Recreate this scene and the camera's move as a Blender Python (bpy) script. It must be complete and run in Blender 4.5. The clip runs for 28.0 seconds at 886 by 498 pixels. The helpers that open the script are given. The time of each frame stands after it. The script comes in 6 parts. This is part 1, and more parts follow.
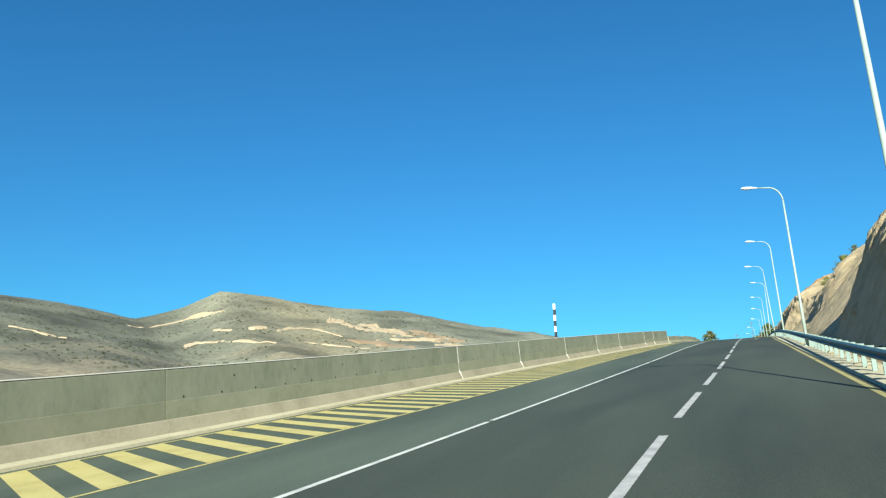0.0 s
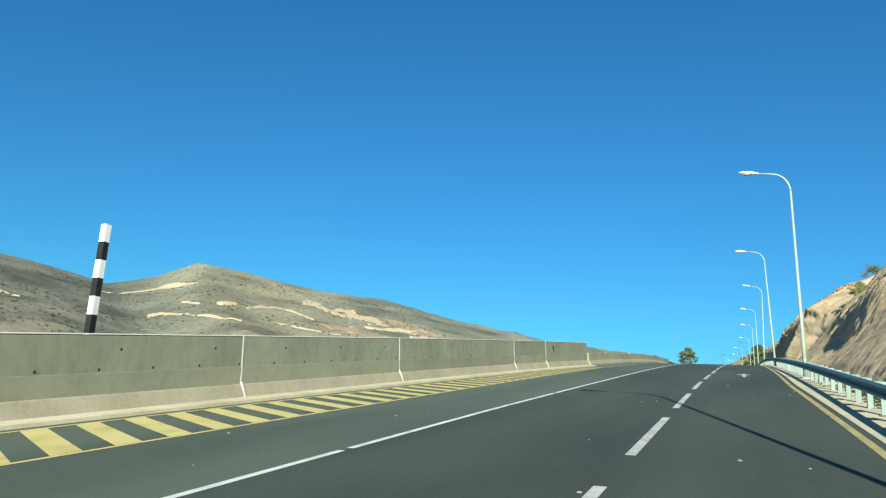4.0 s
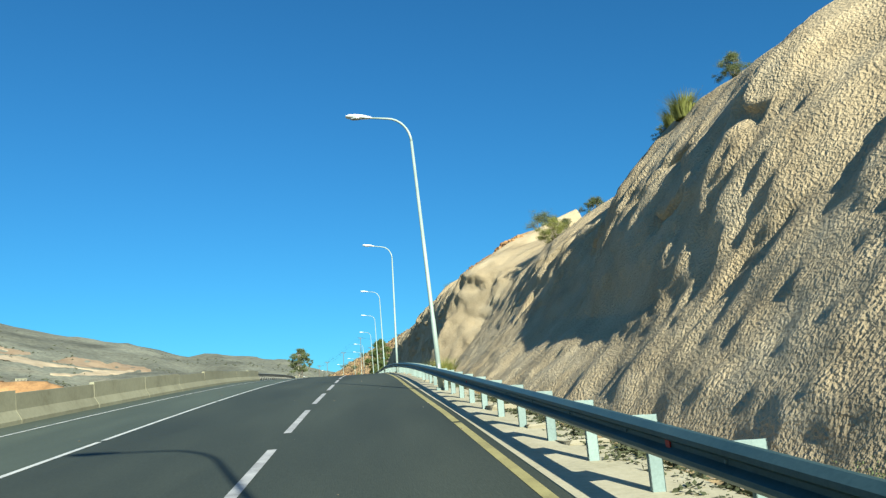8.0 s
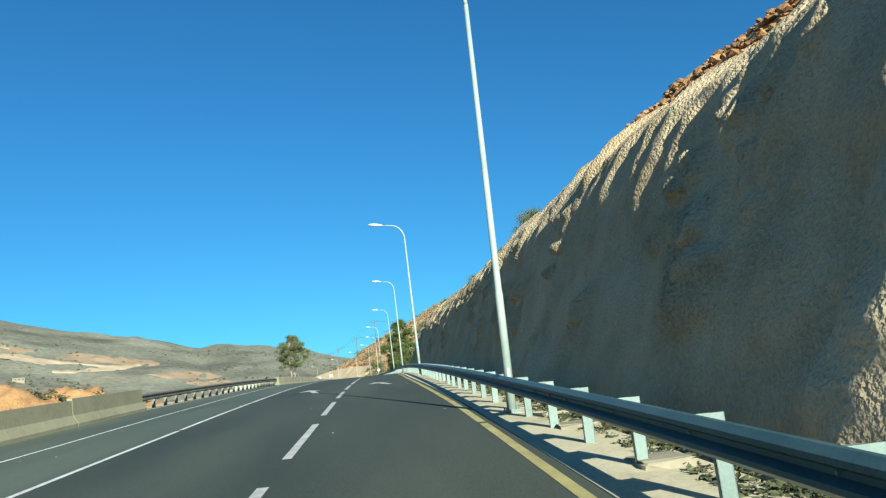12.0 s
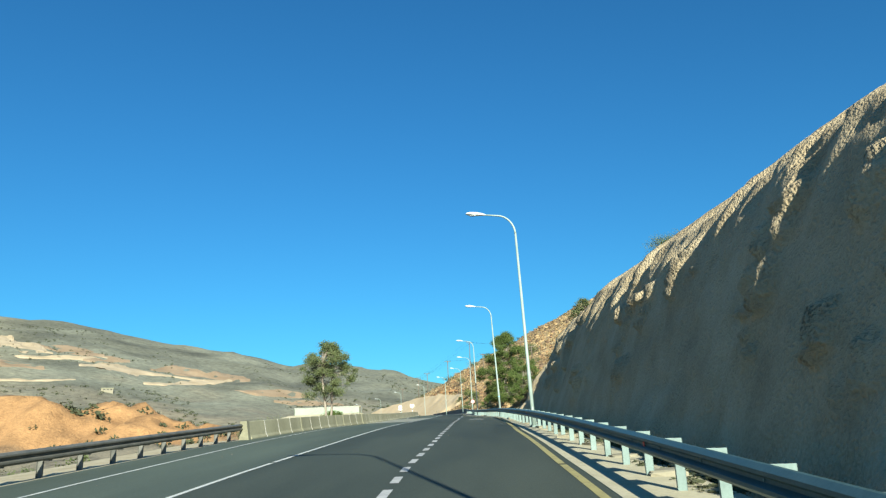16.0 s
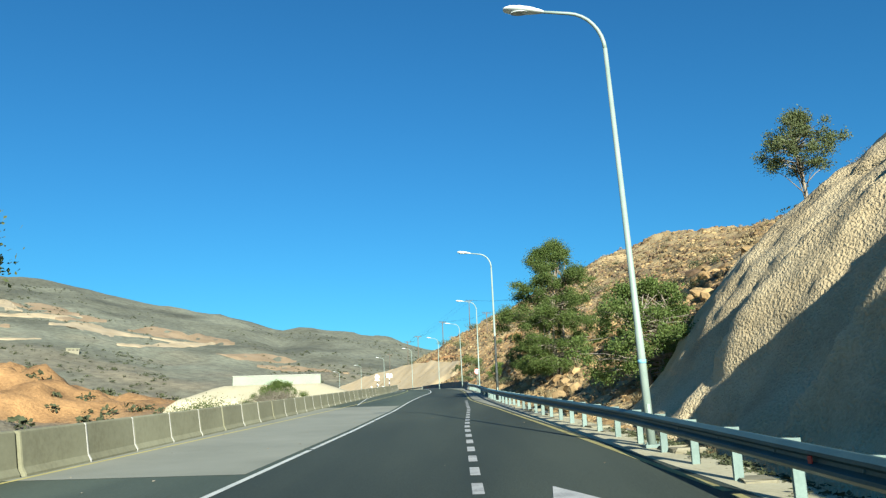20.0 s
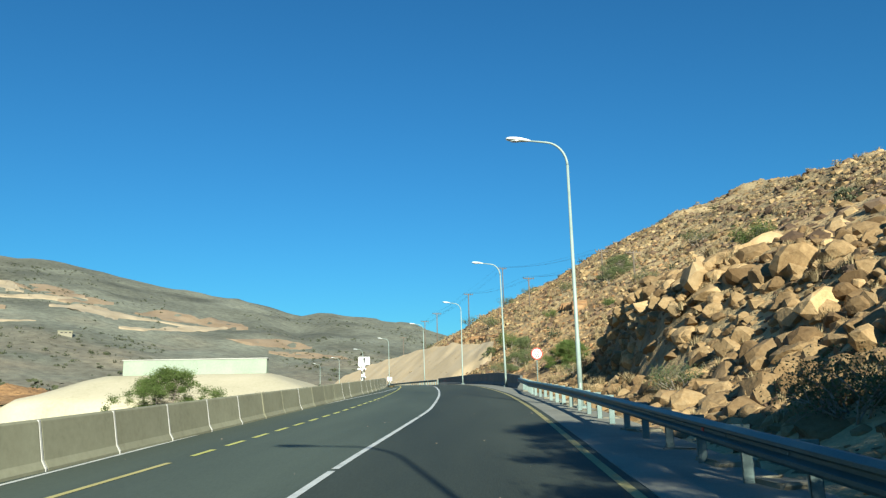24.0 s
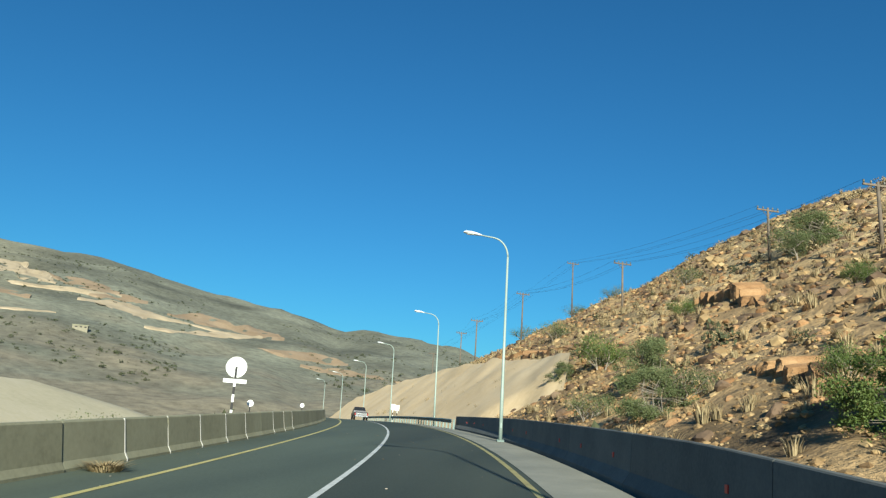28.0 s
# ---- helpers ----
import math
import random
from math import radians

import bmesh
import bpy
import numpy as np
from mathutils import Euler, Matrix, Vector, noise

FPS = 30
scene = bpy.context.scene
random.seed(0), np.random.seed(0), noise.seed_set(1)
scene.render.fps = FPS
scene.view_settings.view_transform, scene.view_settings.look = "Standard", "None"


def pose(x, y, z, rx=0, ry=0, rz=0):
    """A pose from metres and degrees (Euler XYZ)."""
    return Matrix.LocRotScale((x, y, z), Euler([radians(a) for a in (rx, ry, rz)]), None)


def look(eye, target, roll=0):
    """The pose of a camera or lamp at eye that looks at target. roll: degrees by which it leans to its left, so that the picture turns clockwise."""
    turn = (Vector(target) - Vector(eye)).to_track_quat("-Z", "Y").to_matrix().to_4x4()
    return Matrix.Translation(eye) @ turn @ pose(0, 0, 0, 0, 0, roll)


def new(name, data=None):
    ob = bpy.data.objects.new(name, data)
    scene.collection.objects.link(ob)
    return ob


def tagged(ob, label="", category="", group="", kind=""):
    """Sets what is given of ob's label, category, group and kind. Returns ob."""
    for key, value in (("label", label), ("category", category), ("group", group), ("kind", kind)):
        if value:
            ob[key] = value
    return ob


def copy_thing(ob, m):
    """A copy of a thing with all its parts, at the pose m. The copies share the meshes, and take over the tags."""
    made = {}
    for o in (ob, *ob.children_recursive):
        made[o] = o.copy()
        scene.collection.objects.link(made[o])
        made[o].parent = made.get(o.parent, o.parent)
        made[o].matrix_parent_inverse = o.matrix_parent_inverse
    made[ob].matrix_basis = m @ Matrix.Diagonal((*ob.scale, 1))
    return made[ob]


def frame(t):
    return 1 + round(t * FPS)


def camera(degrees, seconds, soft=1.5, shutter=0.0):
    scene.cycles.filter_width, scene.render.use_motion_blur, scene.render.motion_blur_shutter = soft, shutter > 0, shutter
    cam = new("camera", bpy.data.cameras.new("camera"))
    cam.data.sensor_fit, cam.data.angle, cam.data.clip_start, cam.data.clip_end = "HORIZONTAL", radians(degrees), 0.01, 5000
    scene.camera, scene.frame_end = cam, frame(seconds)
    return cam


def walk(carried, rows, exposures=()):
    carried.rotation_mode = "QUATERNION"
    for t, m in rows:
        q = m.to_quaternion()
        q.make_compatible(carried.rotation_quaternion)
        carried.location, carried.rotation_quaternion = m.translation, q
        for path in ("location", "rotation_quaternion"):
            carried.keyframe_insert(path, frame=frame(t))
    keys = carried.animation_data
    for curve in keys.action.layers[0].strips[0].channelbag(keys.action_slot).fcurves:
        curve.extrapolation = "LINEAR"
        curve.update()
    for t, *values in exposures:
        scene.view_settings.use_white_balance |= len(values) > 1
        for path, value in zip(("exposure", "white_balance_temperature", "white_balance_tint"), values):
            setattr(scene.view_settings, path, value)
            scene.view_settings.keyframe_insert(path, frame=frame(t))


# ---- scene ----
cam = camera(61.62, 28.0, soft=1.3)
PATH = (
    (0, 0.00, 0.00, 0.00, 103.61, 1.61, 23.10),
    (0.5, -0.02, 5.57, 0.62, 104.62, -3.11, 29.34),
    (1, -0.03, 11.11, 1.25, 103.52, -5.05, 24.58),
    (1.5, -0.03, 16.60, 1.88, 102.53, -4.70, 24.06),
    (2, -0.04, 22.07, 2.52, 102.81, -4.45, 26.12),
    (2.5, -0.04, 27.51, 3.16, 102.93, -6.02, 24.40),
    (3, -0.05, 32.95, 3.81, 102.97, -5.49, 23.89),
    (3.5, -0.07, 38.39, 4.45, 103.05, -4.33, 22.79),
    (4, -0.08, 43.84, 5.10, 103.14, -3.17, 21.69),
    (4.5, -0.10, 49.29, 5.75, 103.18, -2.65, 21.19),
    (5, -0.11, 54.76, 6.40, 102.89, -0.15, 10.00),
    (5.5, -0.11, 60.25, 7.04, 102.11, 1.71, 3.60),
    (6, -0.12, 65.76, 7.69, 101.95, 2.97, 0.04),
    (6.5, -0.14, 71.27, 8.32, 102.94, 3.90, -2.53),
    (7, -0.15, 76.74, 8.95, 103.54, 4.46, -3.74),
    (7.5, -0.17, 82.18, 9.56, 102.96, 4.53, -5.02),
    (8, -0.20, 87.59, 10.16, 103.22, 3.85, -5.58),
    (8.5, -0.24, 92.98, 10.74, 103.48, 3.44, -5.68),
    (9, -0.28, 98.36, 11.31, 102.83, 4.00, -5.41),
    (9.5, -0.32, 103.71, 11.86, 102.48, 4.62, -5.12),
    (10, -0.34, 109.05, 12.41, 102.59, 4.82, -4.82),
    (10.5, -0.35, 114.41, 12.95, 102.44, 6.02, -5.37),
    (11, -0.33, 119.80, 13.48, 102.02, 5.97, -6.15),
    (11.5, -0.31, 125.24, 14.00, 101.87, 5.96, -5.01),
    (12, -0.31, 130.72, 14.50, 101.95, 5.87, -4.26),
    (12.5, -0.34, 136.25, 14.98, 102.36, 5.64, -4.64),
    (13, -0.38, 141.88, 15.45, 102.52, 5.32, -4.01),
    (13.5, -0.42, 147.58, 15.91, 102.89, 4.62, -2.62),
    (14, -0.47, 153.37, 16.36, 103.26, 3.92, -1.25),
    (14.5, -0.53, 159.25, 16.79, 103.43, 3.60, -0.62),
    (15, -0.59, 165.23, 17.21, 104.41, 3.24, 0.10),
    (15.5, -0.63, 171.33, 17.62, 104.53, 2.55, 0.72),
    (16, -0.68, 177.53, 18.03, 104.56, 2.61, 2.67),
    (16.5, -0.72, 183.82, 18.43, 104.64, 2.16, 4.27),
    (17, -0.80, 190.18, 18.82, 103.79, 1.27, 4.00),
    (17.5, -0.91, 196.60, 19.20, 103.45, 1.25, 2.33),
    (18, -1.07, 203.08, 19.57, 103.81, 1.35, 0.88),
    (18.5, -1.30, 209.64, 19.92, 103.74, 1.83, 0.27),
    (19, -1.60, 216.28, 20.26, 103.73, 2.54, 0.07),
    (19.5, -1.97, 223.00, 20.58, 103.03, 2.44, 0.45),
    (20, -2.31, 229.80, 20.89, 102.15, 1.60, 2.26),
    (20.5, -2.61, 236.69, 21.17, 101.97, 1.86, 3.10),
    (21, -2.88, 243.66, 21.44, 101.81, 1.90, 2.52),
    (21.5, -3.16, 250.71, 21.71, 100.90, 0.89, 1.12),
    (22, -3.44, 257.84, 21.98, 100.30, 0.63, 0.81),
    (22.5, -3.72, 265.02, 22.25, 99.37, 1.06, 1.92),
    (23, -3.98, 272.21, 22.53, 99.74, 1.04, 2.34),
    (23.5, -4.22, 279.42, 22.82, 100.55, 1.00, 3.28),
    (24, -4.44, 286.64, 23.11, 101.36, 0.97, 4.21),
    (24.5, -4.61, 293.86, 23.40, 101.73, 0.95, 4.64),
    (25, -4.76, 301.05, 23.70, 102.28, -0.08, 4.84),
    (25.5, -4.93, 308.20, 24.00, 101.89, 0.40, 5.81),
    (26, -5.15, 315.32, 24.28, 101.20, -1.01, 8.85),
    (26.5, -5.42, 322.41, 24.56, 100.62, -3.37, 10.85),
    (27, -5.77, 329.48, 24.83, 100.36, -3.43, 11.21),
    (27.5, -6.20, 336.50, 25.10, 100.58, -3.16, 11.28),
    (28, -6.73, 343.50, 25.35, 103.39, -3.64, 7.60),
)
walk(cam, [(t, pose(*m)) for t, *m in PATH], exposures=((0, 1.20), (2.0, 1.09), (7.0, 1.09), (8.5, 1.15), (21.0, 1.10), (25.0, 0.85), (26.5, 0.76), (28, 0.82)))

# the road's own line: heading (radians) and grade at every 20 m from s = -40
HEADING = [0.011, 0.008, 0.004, 0.000, 0.003, 0.001, 0.004, 0.009, -0.005, 0.008, 0.010, 0.006, 0.023, 0.056, 0.039, 0.040, 0.032, 0.019, 0.038, 0.071, 0.134, 0.192, 0.253, 0.304, 0.338, 0.360, 0.376, 0.390, 0.402, 0.412, 0.422, 0.432]
GRADE = [0.093, 0.102, 0.110, 0.117, 0.119, 0.118, 0.113, 0.105, 0.098, 0.084, 0.072, 0.064, 0.057, 0.048, 0.039, 0.037, 0.040, 0.042, 0.039, 0.037, 0.028, 0.020, 0.015, 0.008, 0.001, -0.005, -0.008, -0.009, -0.007, -0.003, 0.002, 0.006]
EYE = 1.60
WHITE_LINE = [-5.40, -5.39, -5.34, -5.25, -5.35, -5.27, -5.26, -5.24, -5.28, -5.27, -5.15, -5.22, -5.43, -5.30, -4.81, -4.16, -3.38, -2.86, -2.53, -2.50, -2.33, -1.86, -2.01, -2.23]
DASH_LINE = [-1.41, -1.52, -1.47, -1.46, -1.53, -1.61, -1.52, -1.46, -1.45, -1.54, -1.50, -1.53, -1.52, -1.41, -0.90, -0.16, 0.50, 0.83, 1.40, 1.63, 1.84, 2.02, 2.17, 2.30]
EDGE_LINE = [2.50, 2.33, 2.15, 1.98, 1.81, 1.64, 1.78, 1.88, 1.77, 1.81, 1.90, 1.83, 1.77, 1.94, 2.31, 3.17, 3.79, 3.38, 2.85, 1.97, 1.87, 1.94, 1.88, 1.52]
LEFT_LINE = [-8.65, -8.51, -8.38, -8.41, -8.34, -8.33, -8.39, -8.40, -8.28, -8.07, -7.78, -7.86, -8.25, -8.72, -8.87, -8.41, -7.73, -7.06, -6.45, -5.93, -5.50, -5.19, -5.13, -5.27]
LAMP_S = [16.9, 49.4, 82.5, 113.4, 146.0, 179.3, 212.2, 246.0, 280.7, 314.3, 347.7, 380.4, 411.9, 444.0, 476.1, 508.7]
LAMP_LAT = [2.75, 2.48, 2.44, 2.49, 2.50, 2.44, 3.20, 4.43, 3.69, 3.67, 3.34, 3.18, 3.06, 2.81, 3.18, 3.09]
LAMP_LEAN = [1.0, 1.4, 1.5, 3.2, -0.3, 1.3, 1.3, 2.0, 0.6, 0.3, 1.2, 0.2, 1.0, 1.0, 1.0, 1.0, 1.0]

# ---- world and sun ----
TO_SUN = Vector((0.250, -0.888, 0.381)).normalized()
world = bpy.data.worlds.new("sky")
scene.world = world
world.use_nodes = True
wn = world.node_tree
sky = wn.nodes.new("ShaderNodeTexSky")
sky.sky_type = "NISHITA"
sky.sun_disc = False
sky.sun_elevation = math.asin(TO_SUN.z)
sky.sun_rotation = math.atan2(TO_SUN.x, TO_SUN.y)
sky.altitude = 700
sky.air_density = 1.35
sky.dust_density = 0.0
sky.ozone_density = 6.0
wn.nodes["Background"].inputs["Strength"].default_value = 0.050
clear = wn.nodes.new("ShaderNodeMix")
clear.data_type, clear.blend_type = "RGBA", "MULTIPLY"
clear.inputs[0].default_value = 1.0
clear.inputs[7].default_value = (0.315, 0.955, 1.185, 1.0)
wn.links.new(sky.outputs[0], clear.inputs[6])
wn.links.new(clear.outputs[2], wn.nodes["Background"].inputs["Color"])
sun = new("sun", bpy.data.lights.new("sun", "SUN"))
sun.data.energy = 5.0
sun.data.angle = radians(0.5)
sun.data.color = (0.94, 0.95, 0.81)
sun.matrix_world = look((0, 0, 60), Vector((0, 0, 60)) - TO_SUN)

# ---- the road's frame ----
DS = 2.0
SG = np.arange(-40.0, 580.0, DS)
KN = -40 + 20.0 * np.arange(len(HEADING))
HD = np.interp(SG, KN, HEADING)
GX, GY, GZ = np.cumsum(-np.sin(HD)) * DS, np.cumsum(np.cos(HD)) * DS, np.cumsum(np.interp(SG, KN, GRADE)) * DS
I0 = 20
GX, GY, GZ = GX - GX[I0], GY - GY[I0], GZ - GZ[I0] - EYE
LK = 15.0 * np.arange(len(WHITE_LINE))


def rp(s, lat, z=0.0):
    """World points at the distance s along the road, lat metres to the right of the driven line, z over the road."""
    s = np.asarray(s, float)
    h = np.interp(s, SG, HD)
    return np.stack(np.broadcast_arrays(np.interp(s, SG, GX) + lat * np.cos(h), np.interp(s, SG, GY) + lat * np.sin(h), np.interp(s, SG, GZ) + z), -1)


def rv(s, lat, z=0.0):
    return Vector(rp(float(s), float(lat), float(z)).tolist())


def place(s, lat, z=0.0, turn=0.0, size=1.0, tilt=False):
    """A pose on the road's frame: local x to the right, y along the road. tilt: pitched with the road's grade."""
    h = math.degrees(float(np.interp(s, SG, HD)))
    g = math.degrees(math.atan(float(np.interp(s, KN, GRADE)))) if tilt else 0.0
    p = rv(s, lat, z)
    return Matrix.Translation(p) @ pose(0, 0, 0, 0, 0, h) @ pose(0, 0, 0, g, 0, turn) @ Matrix.Scale(size, 4)


def w_lat(s):
    return np.interp(s, LK, WHITE_LINE)


def d_lat(s):
    return np.interp(s, LK, DASH_LINE)


def y_lat(s):
    return np.interp(s, LK, EDGE_LINE)


def l_lat(s):
    return np.interp(s, LK, LEFT_LINE)


def wall_lat(s):
    return np.interp(s, [-40, 32, 90, 96, 130, 166], [-13.6, -12.9, -10.4, -10.0, -9.9, -10.6])


def jersey_lat(s):
    return np.interp(s, [160, 214, 230, 245, 283, 333, 345, 380, 420, 560], [-10.9, -10.2, -9.1, -7.9, -7.6, -7.1, -6.9, -6.8, -6.8, -6.8])


def rail_lat(s):
    """Front of the guard rail on the cliff side."""
    return np.interp(s, [-40, 0, 30, 60, 90, 115, 130, 145, 180, 205, 215, 225, 235, 247, 255, 263, 285, 300, 312, 320, 327, 345, 560], [3.1, 3.05, 2.78, 2.62, 2.60, 2.57, 2.54, 2.52, 2.66, 3.0, 3.25, 3.5, 3.85, 4.2, 4.05, 3.85, 3.3, 3.2, 3.2, 3.08, 2.95, 2.55, 2.4])


# ---- materials ----
def surf(name, cols, scale=3.0, fine=40.0, rough=0.85, bump=0.2, bump_scale=None, metal=0.0, stretch=(1, 1, 1), zone=False, rand=0.0, spread=0.35, bump_dist=0.05, thin=0.0, pebble=0.0, island=0.0):
    """A procedural surface: cols are mixed by a coarse and a fine noise; bump gives the relief; rand varies alike pieces."""
    m = bpy.data.materials.new(name)
    m.use_nodes = True
    nt = m.node_tree
    N, Lk = nt.nodes, nt.links
    b = N["Principled BSDF"]
    tc = N.new("ShaderNodeTexCoord")
    mp = N.new("ShaderNodeMapping")
    mp.inputs["Scale"].default_value = stretch
    Lk.new(tc.outputs["Object"], mp.inputs["Vector"])
    vec = mp.outputs["Vector"]
    if rand:
        oi = N.new("ShaderNodeObjectInfo")
        ad = N.new("ShaderNodeVectorMath")
        ad.operation = "MULTIPLY_ADD"
        ad.inputs[1].default_value = (37.0, 53.0, 71.0)
        Lk.new(oi.outputs["Random"], ad.inputs[0])
        Lk.new(vec, ad.inputs[2])
        vec = ad.outputs[0]

    def nz(sc, det, ro=0.6):
        n = N.new("ShaderNodeTexNoise")
        n.inputs["Scale"].default_value = sc
        n.inputs["Detail"].default_value = det
        n.inputs["Roughness"].default_value = ro
        Lk.new(vec, n.inputs["Vector"])
        return n.outputs["Fac"]

    a, f = nz(scale, 5), nz(fine, 4, 0.7)
    mx = N.new("ShaderNodeMath")
    mx.operation = "MULTIPLY_ADD"
    mx.inputs[1].default_value = 0.45
    Lk.new(f, mx.inputs[0])
    m2 = N.new("ShaderNodeMath")
    m2.operation = "MULTIPLY"
    m2.inputs[1].default_value = 0.62
    Lk.new(a, m2.inputs[0])
    Lk.new(m2.outputs[0], mx.inputs[2])
    ramp = N.new("ShaderNodeValToRGB")
    el = ramp.color_ramp.elements
    n = len(cols)
    lo, hi = 0.52 - spread / 2, 0.52 + spread / 2
    el[0].position, el[-1].position = lo, hi
    for i in range(1, n - 1):
        el.new(lo + (hi - lo) * i / (n - 1))
    for e, c in zip(el, cols):
        e.color = (*c, 1)
    Lk.new(mx.outputs[0], ramp.inputs[0])
    out = ramp.outputs[0]
    if zone:
        at = N.new("ShaderNodeVertexColor")
        at.layer_name = "soil"
        mu = N.new("ShaderNodeMix")
        mu.data_type, mu.blend_type = "RGBA", "MULTIPLY"
        mu.inputs[0].default_value = 1.0
        Lk.new(out, mu.inputs[6])
        Lk.new(at.outputs["Color"], mu.inputs[7])
        out = mu.outputs[2]
    if rand:
        hs = N.new("ShaderNodeHueSaturation")
        mr = N.new("ShaderNodeMapRange")
        mr.inputs[3].default_value, mr.inputs[4].default_value = 1 - rand, 1 + rand
        Lk.new(oi.outputs["Random"], mr.inputs[0])
        Lk.new(mr.outputs[0], hs.inputs["Value"])
        Lk.new(out, hs.inputs["Color"])
        out = hs.outputs[0]
    if island:
        ge = N.new("ShaderNodeNewGeometry")
        tone = N.new("ShaderNodeValToRGB")
        tone.color_ramp.elements[0].color = (1 - island, (1 - island) * 0.92, (1 - island) * 0.86, 1)
        tone.color_ramp.elements[1].color = (1 + island * 0.9, 1 + island * 0.95, 1 + island, 1)
        Lk.new(ge.outputs["Random Per Island"], tone.inputs[0])
        mi = N.new("ShaderNodeMix")
        mi.data_type, mi.blend_type = "RGBA", "MULTIPLY"
        mi.inputs[0].default_value = 1.0
        Lk.new(out, mi.inputs[6])
        Lk.new(tone.outputs[0], mi.inputs[7])
        out = mi.outputs[2]
    Lk.new(out, b.inputs["Base Color"])
    rr = N.new("ShaderNodeMapRange")
    rr.inputs[3].default_value, rr.inputs[4].default_value = max(0.05, rough - 0.12), min(1.0, rough + 0.1)
    Lk.new(a, rr.inputs[0])
    Lk.new(rr.outputs[0], b.inputs["Roughness"])
    b.inputs["Metallic"].default_value = metal
    b.inputs["Specular IOR Level"].default_value = 0.3
    if bump:
        bn = N.new("ShaderNodeBump")
        bn.inputs["Strength"].default_value = bump
        bn.inputs["Distance"].default_value = bump_dist
        height = nz(bump_scale or fine * 0.6, 2 if pebble else 6, 0.5 if pebble else 0.62)
        if pebble:
            vo = N.new("ShaderNodeTexVoronoi")
            vo.inputs["Scale"].default_value = pebble
            Lk.new(vec, vo.inputs["Vector"])
            pm = N.new("ShaderNodeMath")
            pm.operation = "MULTIPLY_ADD"
            pm.inputs[1].default_value = -0.12
            Lk.new(vo.outputs["Distance"], pm.inputs[0])
            Lk.new(height, pm.inputs[2])
            height = pm.outputs[0]
        Lk.new(height, bn.inputs["Height"])
        Lk.new(bn.outputs[0], b.inputs["Normal"])
    if thin:
        tr = N.new("ShaderNodeBsdfTranslucent")
        ms = N.new("ShaderNodeMixShader")
        ms.inputs[0].default_value = thin
        Lk.new(out, tr.inputs["Color"])
        Lk.new(b.outputs[0], ms.inputs[1])
        Lk.new(tr.outputs[0], ms.inputs[2])
        Lk.new(ms.outputs[0], N["Material Output"].inputs["Surface"])
    return m


M_asph = surf("asphalt", [(0.026, 0.034, 0.026), (0.039, 0.049, 0.037), (0.053, 0.065, 0.050)], 0.35, 60, 0.82, 0.35, 45, stretch=(1, 0.10, 1), bump_dist=0.01, spread=0.24)
M_asph2 = surf("lighter_asphalt", [(0.049, 0.064, 0.047), (0.067, 0.085, 0.064), (0.087, 0.110, 0.082)], 0.35, 60, 0.82, 0.35, 45, stretch=(1, 0.10, 1), bump_dist=0.01, spread=0.24)
M_shoulder = surf("dusty_shoulder", [(0.155, 0.155, 0.128), (0.232, 0.229, 0.186), (0.341, 0.329, 0.263)], 0.55, 30, 0.92, 0.3, 40, bump_dist=0.01, spread=0.5)
M_layby = surf("old_pavement", [(0.194, 0.198, 0.158), (0.248, 0.252, 0.206), (0.286, 0.286, 0.237)], 0.4, 50, 0.9, 0.3, 40, bump_dist=0.01)
M_white = surf("line_white", [(0.310, 0.318, 0.292), (0.516, 0.525, 0.490), (0.602, 0.611, 0.568)], 2.0, 40, 0.7, 0.2, bump_dist=0.005)
M_dash = surf("worn_line_white", [(0.189, 0.189, 0.181), (0.361, 0.361, 0.353), (0.473, 0.473, 0.456)], 2.5, 30, 0.75, 0.2, bump_dist=0.005)
M_yellow = surf("line_yellow", [(0.172, 0.150, 0.073), (0.310, 0.271, 0.112), (0.378, 0.335, 0.146)], 1.6, 35, 0.75, 0.2, bump_dist=0.005)
M_hatch = surf("hatch_yellow", [(0.317, 0.268, 0.098), (0.466, 0.402, 0.155), (0.508, 0.437, 0.184)], 1.2, 30, 0.75, 0.2, bump_dist=0.005)
M_lemon = surf("lane_yellow", [(0.378, 0.361, 0.103), (0.533, 0.516, 0.146), (0.585, 0.568, 0.189)], 1.6, 30, 0.75, 0.2, bump_dist=0.005)
M_conc = surf("concrete_wall", [(0.103, 0.115, 0.081), (0.183, 0.198, 0.145), (0.242, 0.251, 0.186)], 0.7, 5, 0.88, 0.15, 30, rand=0.08, spread=0.5, stretch=(1, 1, 0.45), bump_dist=0.01)
M_conc2 = surf("lower_lift_concrete", [(0.136, 0.148, 0.100), (0.200, 0.212, 0.148), (0.248, 0.252, 0.184)], 0.7, 5, 0.88, 0.15, 30, rand=0.08, spread=0.5, bump_dist=0.01)
M_band = surf("concrete_base", [(0.190, 0.173, 0.121), (0.258, 0.235, 0.167), (0.302, 0.274, 0.201)], 0.9, 12, 0.9, 0.2, 30, rand=0.05, bump_dist=0.01)
M_block = surf("barrier_concrete", [(0.162, 0.153, 0.098), (0.248, 0.241, 0.160), (0.304, 0.299, 0.205)], 0.6, 7, 0.9, 0.2, 30, spread=0.5, rand=0.12, bump_dist=0.01)
# barrier concrete darkened: the shade on its face is put into the colour
M_barrier_shade = surf("shade_toned_barrier_concrete", [(0.080, 0.088, 0.083), (0.117, 0.125, 0.115), (0.153, 0.157, 0.144)], 0.8, 14, 0.88, 0.2, 30, rand=0.08, bump_dist=0.01)
M_caulk = surf("joint_sealant", [(0.396, 0.387, 0.344), (0.499, 0.490, 0.447)], 5, 40, 0.7, 0.1, bump_dist=0.005)
